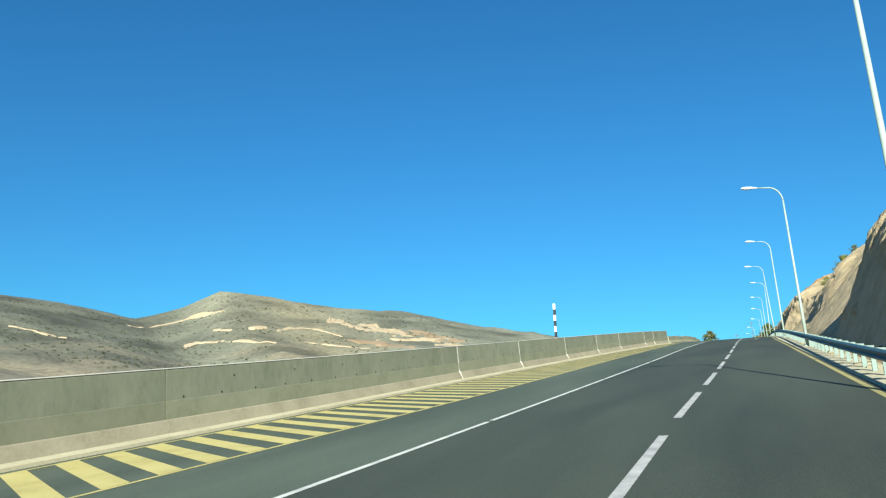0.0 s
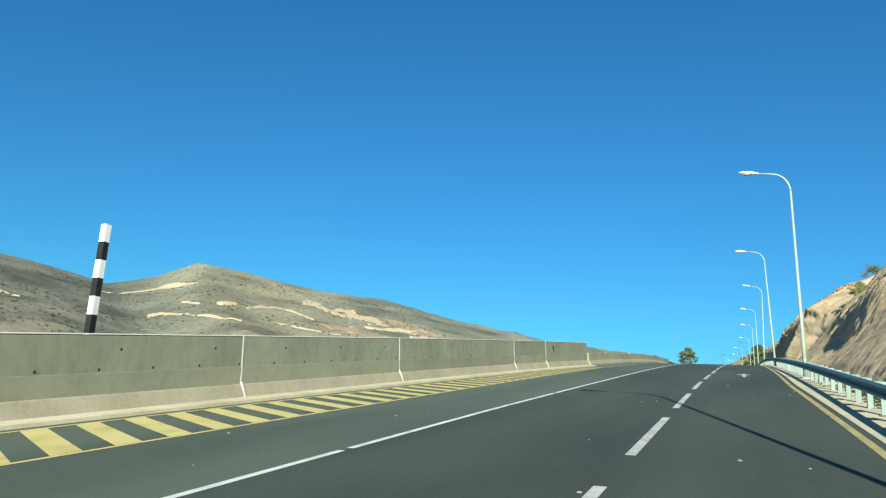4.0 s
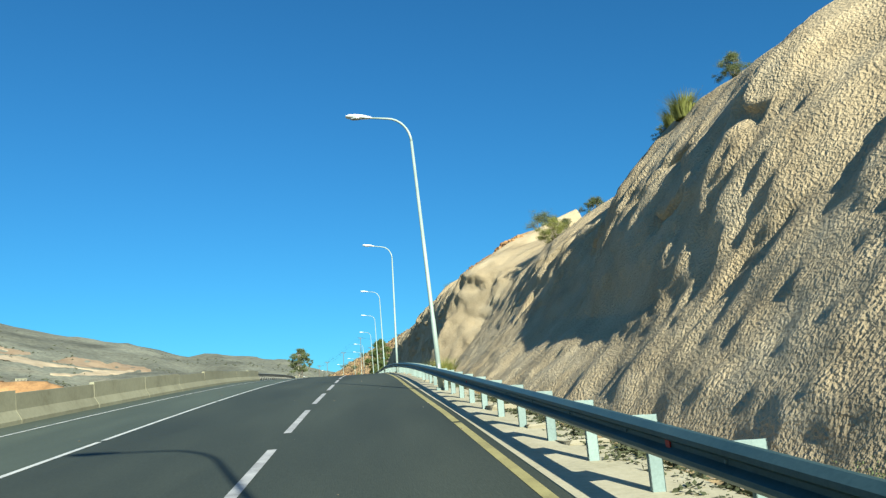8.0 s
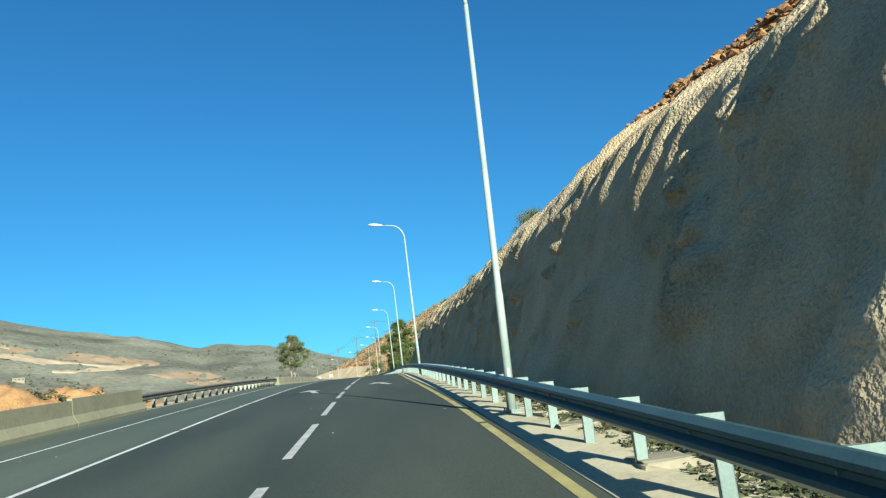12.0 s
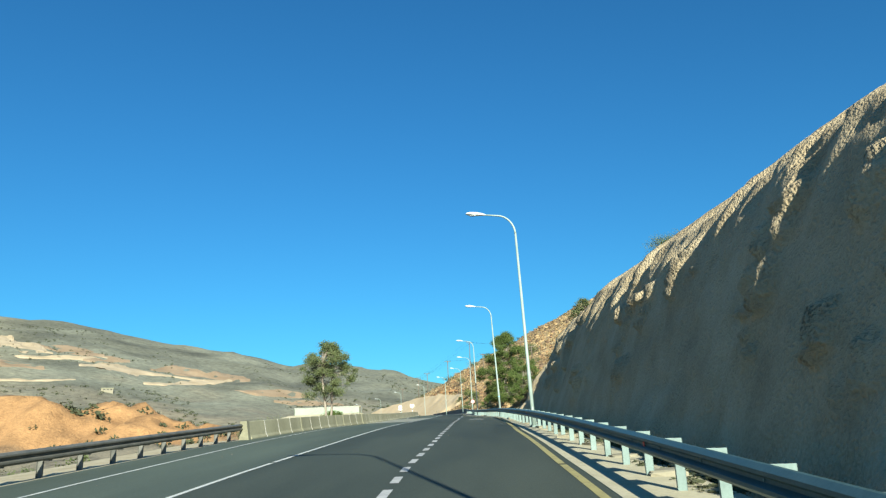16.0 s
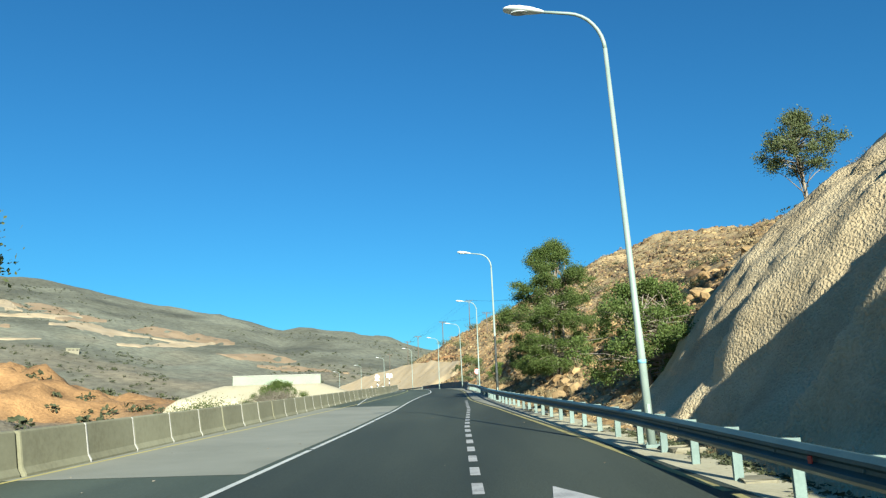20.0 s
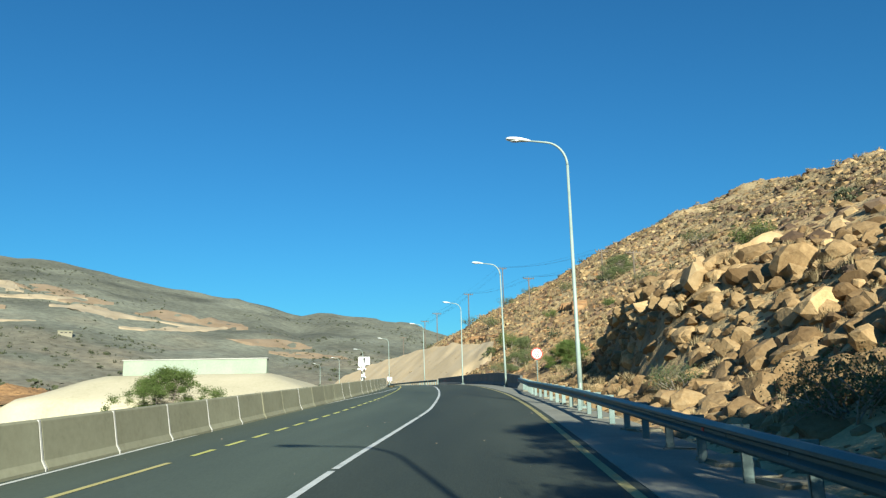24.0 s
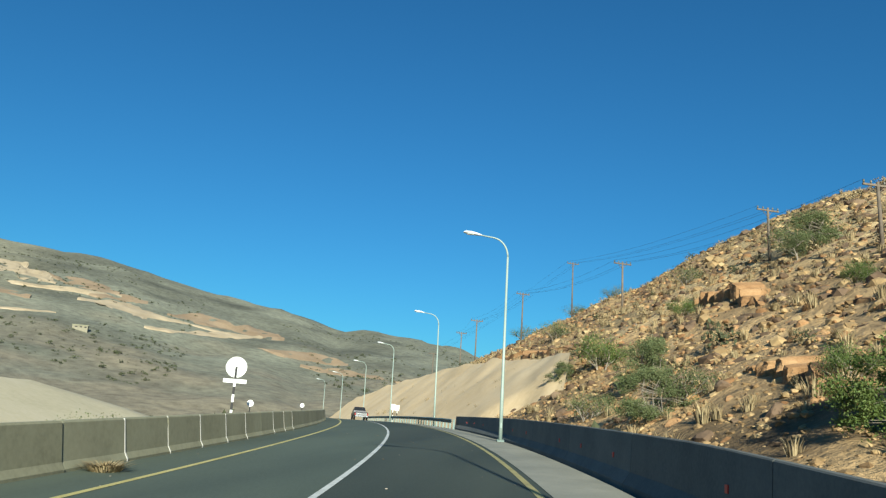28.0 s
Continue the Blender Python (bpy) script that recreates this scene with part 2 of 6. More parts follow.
M_apron = surf("concrete_apron", [(0.310, 0.282, 0.184), (0.433, 0.392, 0.270), (0.499, 0.458, 0.327)], 0.8, 12, 0.9, 0.35, 20, bump_dist=0.02)
M_sand = surf("sandy_verge", [(0.292, 0.241, 0.146), (0.413, 0.353, 0.232), (0.482, 0.421, 0.292)], 0.9, 9, 0.95, 0.5, 14, bump_dist=0.04)
# beam steel darker than the posts: its front's shade is put into the colour
M_steel = surf("galvanised_steel_shade_tone", [(0.035, 0.077, 0.078), (0.058, 0.110, 0.109), (0.081, 0.144, 0.143)], 1.2, 25, 0.45, 0.08, metal=0.25, bump_dist=0.005)
M_post = surf("galvanised_post", [(0.111, 0.163, 0.151), (0.157, 0.219, 0.204), (0.203, 0.273, 0.250)], 1.5, 30, 0.55, 0.08, metal=0.1, rand=0.1, bump_dist=0.005)
M_oldsteel = surf("weathered_steel", [(0.085, 0.09, 0.08), (0.15, 0.15, 0.13), (0.22, 0.21, 0.18)], 2.0, 25, 0.55, 0.1, metal=0.3, rand=0.1, bump_dist=0.005)
M_pole = surf("lamp_pole_paint", [(0.220, 0.293, 0.262), (0.281, 0.357, 0.319), (0.334, 0.403, 0.357)], 1.5, 30, 0.45, 0.05, rand=0.05, bump_dist=0.003)
M_lowdark = surf("dark_mottled_coat", [(0.02, 0.022, 0.022), (0.045, 0.05, 0.048), (0.12, 0.14, 0.13)], 2.5, 14, 0.7, 0.1, bump_dist=0.004)
M_head = surf("luminaire_white", [(0.612, 0.666, 0.648), (0.702, 0.738, 0.720)], 3, 30, 0.45, 0.03, bump_dist=0.003)
M_lens = surf("luminaire_glass", [(0.32, 0.36, 0.36), (0.42, 0.46, 0.46)], 6, 30, 0.2, 0.02, bump_dist=0.003)
M_blue = surf("blue_band", [(0.20, 0.48, 0.60), (0.26, 0.56, 0.68)], 5, 30, 0.5, 0.0)
M_shot = surf("shotcrete", [(0.301, 0.227, 0.130), (0.452, 0.352, 0.212), (0.562, 0.459, 0.296)], 0.45, 14.0, 0.95, 1.0, 14.0, bump_dist=0.085, spread=0.36, pebble=9.0)
M_tan = surf("smooth_shotcrete", [(0.538, 0.396, 0.222), (0.633, 0.475, 0.281), (0.665, 0.522, 0.332)], 0.12, 2.5, 0.95, 0.3, 5, bump_dist=0.06, stretch=(1, 1, 0.5))
M_cream = surf("cream_shotcrete", [(0.396, 0.348, 0.230), (0.475, 0.420, 0.285), (0.522, 0.459, 0.324)], 0.2, 3, 0.95, 0.3, 6, bump_dist=0.05)
M_ground = surf("stony_ground", [(0.42, 0.39, 0.37), (0.95, 0.95, 0.95), (1.45, 1.45, 1.42)], 0.16, 1.9, 0.95, 0.9, 1.4, zone=True, spread=0.4, bump_dist=0.4)
M_rock = surf("warm_rock", [(0.139, 0.079, 0.032), (0.299, 0.194, 0.091), (0.406, 0.288, 0.154)], 0.9, 9, 0.92, 0.7, 6, rand=0.28, bump_dist=0.06, spread=0.45, island=0.42)
M_rust = surf("rust_rock", [(0.146, 0.073, 0.030), (0.310, 0.172, 0.077), (0.447, 0.284, 0.146)], 0.9, 9, 0.92, 0.7, 6, bump_dist=0.06, spread=0.45, island=0.35)
M_stone = surf("hill_stone", [(0.144, 0.087, 0.041), (0.310, 0.210, 0.101), (0.446, 0.322, 0.168)], 0.5, 3, 0.95, 0.5, 4, bump_dist=0.06, spread=0.5, island=0.45)
M_scar2 = surf("peach_earth", [(0.227, 0.155, 0.091), (0.287, 0.205, 0.125), (0.348, 0.257, 0.167)], 0.05, 0.6, 0.95, 0.3, 0.5, bump_dist=0.5)
M_ochre = surf("ochre_earth", [(0.224, 0.120, 0.052), (0.378, 0.228, 0.103), (0.482, 0.318, 0.163)], 0.6, 4, 0.95, 0.8, 5, bump_dist=0.15, spread=0.4)
M_darkstone = surf("dark_hill_stone", [(0.072, 0.047, 0.030), (0.136, 0.089, 0.055), (0.230, 0.162, 0.098)], 0.5, 3, 0.95, 0.5, 4, bump_dist=0.06, spread=0.5, island=0.40)
M_rubble = surf("grey_rubble", [(0.103, 0.090, 0.073), (0.206, 0.181, 0.142), (0.310, 0.275, 0.215)], 1.5, 8, 0.95, 0.5, 9, bump_dist=0.04, spread=0.5, island=0.40)
M_scar = surf("cut_earth", [(0.338, 0.255, 0.154), (0.422, 0.330, 0.212), (0.478, 0.384, 0.264)], 0.05, 0.6, 0.95, 0.3, 0.5, bump_dist=0.5)
M_leaf = surf("olive_leaves", [(0.061, 0.105, 0.026), (0.120, 0.181, 0.046), (0.196, 0.255, 0.082)], 1.2, 9, 0.6, 0.0, rand=0.12, thin=0.35, island=0.22)
M_leaf2 = surf("grey_green_leaves", [(0.073, 0.099, 0.039), (0.125, 0.159, 0.065), (0.189, 0.219, 0.103)], 1.2, 9, 0.65, 0.0, rand=0.12, thin=0.3, island=0.22)
M_twig = surf("grey_twigs", [(0.13, 0.115, 0.085), (0.20, 0.18, 0.13), (0.27, 0.25, 0.18)], 1.2, 9, 0.8, 0.0, rand=0.12, thin=0.2)
M_grass = surf("yellow_green_grass", [(0.146, 0.163, 0.043), (0.241, 0.258, 0.069), (0.327, 0.327, 0.120)], 3, 20, 0.7, 0.0, rand=0.1, thin=0.3)
M_dry = surf("dry_grass", [(0.206, 0.155, 0.077), (0.310, 0.241, 0.129), (0.396, 0.318, 0.189)], 3, 20, 0.8, 0.0, island=0.30)
M_scrub = surf("dark_scrub", [(0.035, 0.042, 0.022), (0.06, 0.07, 0.035), (0.09, 0.095, 0.05)], 0.3, 3, 0.9, 0.0)
M_bark = surf("pale_bark", [(0.15, 0.12, 0.09), (0.27, 0.23, 0.18), (0.36, 0.31, 0.25)], 2, 14, 0.9, 0.4, 12, bump_dist=0.03)
M_wood = surf("utility_pole_wood", [(0.085, 0.066, 0.048), (0.14, 0.112, 0.085), (0.19, 0.155, 0.12)], 2, 14, 0.85, 0.3, 12, rand=0.1, bump_dist=0.02)
M_black = surf("black_paint", [(0.012, 0.012, 0.013), (0.022, 0.022, 0.022)], 4, 30, 0.5, 0.05, bump_dist=0.003)
M_signw = surf("sign_white", [(0.70, 0.72, 0.69), (0.80, 0.81, 0.78)], 3, 20, 0.5, 0.03, bump_dist=0.003)
M_red = surf("sign_red", [(0.46, 0.035, 0.025), (0.58, 0.05, 0.035)], 4, 25, 0.45, 0.02, bump_dist=0.003)
M_paint = surf("pale_wall_paint", [(0.230, 0.285, 0.213), (0.285, 0.341, 0.261), (0.332, 0.380, 0.292)], 0.4, 6, 0.85, 0.1, bump_dist=0.01)
M_car = surf("dark_car_paint", [(0.02, 0.02, 0.024), (0.03, 0.03, 0.034)], 4, 30, 0.25, 0.0, metal=0.3)
M_glass = surf("dark_glass", [(0.012, 0.014, 0.016), (0.02, 0.022, 0.025)], 4, 30, 0.08, 0.0)
M_rubber = surf("rubber", [(0.014, 0.014, 0.014), (0.022, 0.022, 0.022)], 8, 40, 0.9, 0.1, bump_dist=0.005)
M_chrome = surf("chrome", [(0.55, 0.56, 0.57), (0.65, 0.66, 0.67)], 5, 30, 0.2, 0.0, metal=0.9)
M_tail = surf("tail_light_red", [(0.32, 0.02, 0.015), (0.40, 0.03, 0.02)], 5, 30, 0.25, 0.0)


# ---- building blocks ----
def mesh_of(name, verts, faces, material, smooth=False):
    me = bpy.data.meshes.new(name)
    V = np.asarray(verts, float)
    me.from_pydata(V.tolist(), [], [tuple(f) for f in faces])
    for m in (material if isinstance(material, (list, tuple)) else (material,)):
        me.materials.append(m)
    if smooth:
        me.polygons.foreach_set("use_smooth", [True] * len(me.polygons))
    return me


def mesh_ob(name, verts, faces, material, parent=None, smooth=False):
    ob = new(name, mesh_of(name, verts, faces, material, smooth))
    if parent:
        ob.parent = parent
    return ob


def part(name, bm, material, parent, label=""):
    me = bpy.data.meshes.new(name)
    bm.to_mesh(me)
    bm.free()
    me.materials.append(material)
    ob = new(name, me)
    ob.parent = parent
    return tagged(ob, label)


def piece(name, me, parent, m=None):
    ob = new(name, me)
    ob.parent = parent
    if m is not None:
        ob.matrix_basis = m
    return ob


def box(bm, x0, x1, y0, y1, z0, z1, bevel=0.0):
    r = bmesh.ops.create_cube(bm, size=1.0)
    for v in r["verts"]:
        v.co = Vector((x0 + (v.co.x + 0.5) * (x1 - x0), y0 + (v.co.y + 0.5) * (y1 - y0), z0 + (v.co.z + 0.5) * (z1 - z0)))
    if bevel:
        es = list({e for v in r["verts"] for e in v.link_edges})
        bmesh.ops.bevel(bm, geom=es, offset=bevel, segments=2, affect="EDGES", profile=0.6)


def tube(points, radii, seg=10, cap=True):
    """Verts and faces of a swept tube."""
    P = [Vector(p) for p in points]
    V, F = [], []
    for i, p in enumerate(P):
        d = (P[min(i + 1, len(P) - 1)] - P[max(i - 1, 0)]).normalized()
        q = d.to_track_quat("Z", "Y")
        for k in range(seg):
            a = 2 * math.pi * k / seg
            V.append(p + q @ Vector((math.cos(a) * radii[i], math.sin(a) * radii[i], 0)))
    for i in range(len(P) - 1):
        for k in range(seg):
            F.append((i * seg + k, i * seg + (k + 1) % seg, (i + 1) * seg + (k + 1) % seg, (i + 1) * seg + k))
    if cap:
        F.append(tuple(range(seg))[::-1])
        F.append(tuple((len(P) - 1) * seg + k for k in range(seg)))
    return [tuple(v) for v in V], F


def tube_part(name, points, radii, material, parent, seg=10, label="", smooth=True):
    v, f = tube(points, radii, seg)
    return tagged(mesh_ob(name, v, f, material, parent, smooth), label)


def strip(ss, lats, zs):
    """Verts and faces of a sheet along the road; lats and zs are numbers or functions of s."""
    ss = np.asarray(ss, float)
    cols = [rp(ss, l(ss) if callable(l) else l, z(ss) if callable(z) else z) for l, z in zip(lats, zs)]
    n, m = len(ss), len(cols)
    F = [(i * m + j, i * m + j + 1, (i + 1) * m + j + 1, (i + 1) * m + j) for i in range(n - 1) for j in range(m - 1)]
    return np.stack(cols, 1).reshape(-1, 3), F


def profile_run(ss, prof):
    """A closed profile (lat, z pairs; lat may be a function of s) swept along the road, with end caps."""
    ss = np.asarray(ss, float)
    cols = [rp(ss, l(ss) if callable(l) else l, z) for l, z in prof]
    n, m = len(ss), len(cols)
    V = np.stack(cols, 1).reshape(-1, 3)
    F = [(i * m + j, i * m + (j + 1) % m, (i + 1) * m + (j + 1) % m, (i + 1) * m + j) for i in range(n - 1) for j in range(m)]
    F += [tuple(range(m))[::-1], tuple((n - 1) * m + j for j in range(m))]
    return V, F


def fbm(x, y, z=0.0, octaves=4, gain=0.5):
    v, a = 0.0, 1.0
    for _ in range(octaves):
        v += a * noise.noise((x, y, z))
        x, y, z, a = x * 2.03 + 7.1, y * 2.03 - 3.7, z * 2.03 + 1.3, a * gain
    return v


def vnoise(X, Y, seed=0, octaves=4, gain=0.5):
    """Fast value noise on arrays, about -1 to 1."""
    out, amp, tot = np.zeros_like(X, float), 1.0, 0.0
    for o in range(octaves):
        xi, yi = np.floor(X).astype(np.int64), np.floor(Y).astype(np.int64)
        fx, fy = X - xi, Y - yi
        fx, fy = fx * fx * fx * (fx * (fx * 6 - 15) + 10), fy * fy * fy * (fy * (fy * 6 - 15) + 10)

        def hsh(a, b):
            h = (a * 374761393 + b * 668265263 + (seed + o) * 1442695041) & 0xFFFFFFFF
            h = ((h ^ (h >> 13)) * 1274126177) & 0xFFFFFFFF
            return ((h ^ (h >> 16)) & 0xFFFF) / 32767.5 - 1

        v = (hsh(xi, yi) * (1 - fx) + hsh(xi + 1, yi) * fx) * (1 - fy) + (hsh(xi, yi + 1) * (1 - fx) + hsh(xi + 1, yi + 1) * fx) * fy
        out += amp * v
        tot += amp
        amp *= gain
        X, Y = X * 2.03 + 13.7, Y * 2.03 + 5.3
    return out / tot * 1.6


# ---- ground ----
def to_road(X, Y):
    """s and lat of world points, by the nearest point of the road's line."""
    shp = X.shape
    X, Y = X.ravel(), Y.ravel()
    S, L = np.empty_like(X), np.empty_like(X)
    for a in range(0, len(X), 20000):
        x, y = X[a:a + 20000, None], Y[a:a + 20000, None]
        i = ((GX[None, ::2] - x) ** 2 + (GY[None, ::2] - y) ** 2).argmin(1) * 2
        h = HD[i]
        dx, dy = x[:, 0] - GX[i], y[:, 0] - GY[i]
        S[a:a + 20000] = SG[i] - dx * np.sin(h) + dy * np.cos(h)
        L[a:a + 20000] = dx * np.cos(h) + dy * np.sin(h)
    return S.reshape(shp), L.reshape(shp)


RIGHT = [
    (30, [0, 2.6, 5, 8, 13, 30, 105, 200], [-0.3, -0.3, 0.1, 2.6, 7.5, 15, 40, 34]),
    (72, [0, 2.6, 4.6, 5.6, 7.5, 9.5, 12, 15, 17.5, 19, 30, 105, 200], [-0.3, -0.3, -0.5, -0.6, 0.2, 2.0, 4.2, 7.0, 9.8, 10.8, 16, 40, 34]),
    (97, [0, 2.6, 4.6, 5.6, 7.5, 9.5, 12, 15, 17.5, 19, 30, 105, 200], [-0.3, -0.3, -0.5, -0.6, 0.2, 2.0, 4.2, 7.0, 9.8, 10.8, 16, 40, 34]),
    (120, [0, 2.6, 4.6, 5.8, 7.5, 9.5, 12, 14, 16, 30, 105, 200], [-0.3, -0.3, -0.5, -0.6, 0.6, 2.8, 5.8, 8.0, 9.4, 16, 42, 36]),
    (140, [0, 2.6, 4.6, 5.8, 7.5, 9.5, 12, 14, 16, 30, 105, 200], [-0.3, -0.3, -0.5, -0.6, 0.6, 2.8, 5.8, 8.0, 9.4, 16, 42, 36]),
    (156, [0, 3.0, 4.8, 6.0, 8, 10, 12, 14, 30, 105, 200], [-0.3, -0.3, -0.5, -0.5, 2.0, 5.6, 8.2, 9.6, 16, 44, 38]),
    (230, [0, 3.2, 5.0, 6.2, 8.2, 10, 12, 14, 30, 105, 200], [-0.3, -0.3, -0.5, -0.4, 2.0, 5.0, 7.2, 9.2, 16, 48, 42]),
    (240, [0, 3.2, 5.0, 6.2, 8.2, 10, 12, 14, 17, 30, 105, 200], [-0.3, -0.3, -0.5, -0.6, 0.5, 1.9, 3.5, 5.2, 7.9, 15.5, 48, 43]),
    (258, [0, 4.0, 5.4, 6.6, 9, 11, 14, 17, 30, 105, 200], [-0.3, -0.3, -0.2, 0.0, 1.2, 2.8, 5.2, 7.7, 15.0, 48, 44]),
    (268, [0, 3.4, 5.2, 6.6, 9, 12, 16, 20, 30, 105, 200], [-0.3, -0.3, -0.1, 0.3, 1.9, 4.2, 7.0, 9.5, 15.0, 47, 44]),
    (296, [0, 3.0, 4.8, 6.4, 9, 12, 16, 20, 30, 60, 105, 200], [-0.3, -0.3, -0.1, 0.6, 2.4, 4.6, 7.0, 9.0, 13.2, 26.5, 40, 38]),
    (306, [0, 3.0, 4.8, 6.4, 9, 12, 14, 28, 60, 105, 200], [-0.3, -0.3, -0.1, 0.5, 2.0, 4.2, 5.8, 12.6, 26, 40, 38]),
    (314, [0, 3.0, 4.8, 7.4, 9.2, 11, 13, 28, 60, 105, 200], [-0.3, -0.3, -0.1, 1.0, 2.8, 4.6, 5.8, 12.4, 26, 40, 38]),
    (318.5, [0, 3.0, 4.8, 7.5, 8.4, 9.6, 13, 28, 60, 105, 200], [-0.3, -0.3, -0.1, 1.0, 4.4, 5.7, 6.7, 12.4, 26, 40, 38]),
    (335, [0, 3.0, 4.8, 7.9, 9.0, 10.6, 15, 28, 60, 105, 200], [-0.3, -0.3, -0.1, 1.0, 4.4, 6.3, 7.6, 12.9, 26.4, 40.5, 40]),
    (340, [0, 3.0, 4.8, 8.4, 9.8, 12.0, 16, 28, 60, 105, 200], [-0.3, -0.3, -0.1, 0.9, 2.6, 4.0, 5.6, 12.6, 26.6, 41, 41]),
    (352, [0, 3.6, 6, 9, 13, 16, 37, 60, 105, 200], [-0.3, -0.3, 0.0, 0.6, 2.2, 3.9, 14.6, 27.0, 41.0, 41]),
    (400, [0, 3.8, 6, 9, 13, 16, 37, 60, 105, 200], [-0.3, -0.3, 0.3, 2.0, 4.8, 6.6, 18.4, 32.0, 43.0, 43]),
    (413, [0, 3.6, 5, 10, 15, 20, 37, 60, 105, 200], [-0.3, -0.3, -0.2, 3.5, 7.1, 9.6, 19.4, 32.4, 43.5, 43]),
    (455, [0, 3.6, 5, 10, 15, 20, 37, 60, 105, 200], [-0.3, -0.3, -0.2, 3.5, 7.1, 10.0, 20.7, 34.2, 53, 49]),
    (480, [0, 3.6, 5, 10, 15, 20, 37, 60, 105, 200], [-0.3, -0.3, -0.2, 3.5, 7.1, 9.8, 19, 31, 48, 44]),
    (515, [0, 3.6, 5, 10, 15, 20, 37, 60, 105, 200], [-0.3, -0.3, -0.5, 1.6, 4.5, 7.5, 15, 24, 34, 30]),
    (556, [0, 3.6, 5, 10, 15, 20, 37, 60, 105, 200], [-0.3, -0.3, -0.5, -0.5, 0.0, 0.5, 1, 2, 3, 3]),
]
LEFT = [
    (20, [0, 13.5, 15, 18, 30, 60, 120, 220], [-0.3, -0.3, -1.5, -4, -9, -14, -15, -14]),
    (90, [0, 11, 12, 15, 30, 60, 120, 220], [-0.3, -0.3, -1.2, -3.5, -8, -13, -15, -14]),
    (165, [0, 10.8, 12, 16, 30, 60, 120, 220], [-0.3, -0.3, -0.8, -2.0, -5.0, -9, -12, -12]),
    (205, [0, 10.6, 12, 16, 30, 60, 120, 220], [-0.3, -0.3, -0.5, -0.9, -2.2, -5, -10, -10]),
    (250, [0, 8.6, 10, 14, 30, 60, 120, 220], [-0.3, -0.3, -0.5, -1.4, -3.5, -6, -9, -10]),
    (560, [0, 7.6, 9, 14, 30, 60, 120, 220], [-0.3, -0.3, -0.5, -1.6, -3.5, -5, -7, -8]),
]


def profile(S, A, table):
    """Height over the road at s = S, |lat| = A, by linear blending of the cross-sections."""
    ks = np.array([t[0] for t in table], float)
    hs = np.stack([np.interp(A, t[1], t[2]) for t in table], 0)
    S = np.clip(S, ks[0], ks[-1])
    i = np.clip(np.searchsorted(ks, S) - 1, 0, len(ks) - 2)
    u = (S - ks[i]) / (ks[i + 1] - ks[i])
    return np.take_along_axis(hs, i[None], 0)[0] * (1 - u) + np.take_along_axis(hs, (i + 1)[None], 0)[0] * u


RIDGE_AZ = [-180, -90, -55, -40, -31.4, -27.2, -23.4, -16, -8, 0, 3.6, 6.5, 9.6, 11.9, 14.2, 17, 20, 25.5, 29, 32.2, 35.2, 38.7, 45.5, 49, 52, 57.7, 61, 65.4, 80, 110, 180]
RIDGE_EL = [5, 5, 16, 20, 18.6, 15.4, 13.2, 8, 4, 4, 4.8, 5.7, 6.2, 6.4, 6.2, 7.1, 7.6, 8.6, 9.4, 9.6, 9.8, 10.2, 11.05, 9.3, 8.4, 9.5, 9.7, 9.9, 9.5, 7, 5]


def far_land(X, Y):
    R = np.hypot(X, Y - 200)
    AZ = np.degrees(np.arctan2(-X, Y - 200))
    top = 1250 * np.tan(np.radians(np.interp(AZ, RIDGE_AZ, RIDGE_EL))) + 14
    u = np.clip((R - 230) / (1250 - 230), 0, 1)
    z = -4 + (top + 4) * u ** 1.25
    z = z + u ** 0.8 * (1 - 0.9 * u) * 26 * (1 - np.abs(vnoise(X / 240, Y / 240, 3, 5))) - 16 * u ** 0.8 * (1 - 0.9 * u)
    z = z + 3.5 * u ** 0.5 * vnoise(X / 45, Y / 45, 5, 4)
    z = np.where(R > 1250, top - (R - 1250) * 0.12, z)
    return np.maximum(z, -30)


BANK_TOP = float(np.interp(190, SG, GZ)) + 14.5


def land(X, Y, rough=True):
    X, Y = np.asarray(X, float), np.asarray(Y, float)
    S, L = to_road(X, Y)
    A = np.abs(L)
    near = np.interp(S, SG, GZ) + np.where(L >= 0, profile(S, A, RIGHT), profile(S, A, LEFT))
    if rough:
        k = np.clip((A - np.where(L > 0, 6.0, 12.0)) / 6, 0, 1)
        crag = np.where((L > 0) & (S > 250), 1.0, 0.5)
        near = near + k * crag * (0.55 * vnoise(X / 5.2, Y / 5.2, 11, 4) + 0.35 * (1 - np.abs(vnoise(X / 2.2, Y / 2.2, 17, 3))) - 0.25)
        near = near + np.clip((A - 25) / 40, 0, 1) * 2.6 * vnoise(X / 24, Y / 24, 23, 4)
    A = np.maximum(A, 1.6 * np.maximum(S - 545, -45 - S) + 60)
    w = np.clip((A - 110) / 110, 0, 1)
    w = w * w * (3 - 2 * w)
    z = near * (1 - w) + far_land(X, Y) * w
    # the bank of dug orange earth
    ax, ay = (X + 122) / 60, (Y - 388) / 40
    k = np.exp(-(ax ** 2 + ay ** 2) ** 1.6) * np.clip(1.0 + 0.5 * vnoise(X / 14, Y / 14, 27, 4), 0.4, 1.4)
    return z + k * np.maximum(0, BANK_TOP - 0.05 * (X + 128) - z)


def on_land(s, lat, sink=0.0):
    p = rv(s, lat)
    return Vector((p.x, p.y, float(land(np.array([p.x]), np.array([p.y]))[0]) - sink))


def spread_axis(lo, hi, step, far, grow=1.09, fine=22):
    a = list(np.arange(lo, hi + step / 2, step))
    d, x = step, hi
    while x < far:
        d = min(d * grow, fine if abs(x) < 1500 else 150)
        x += d
        a.append(x)
    d, x, b = step, lo, []
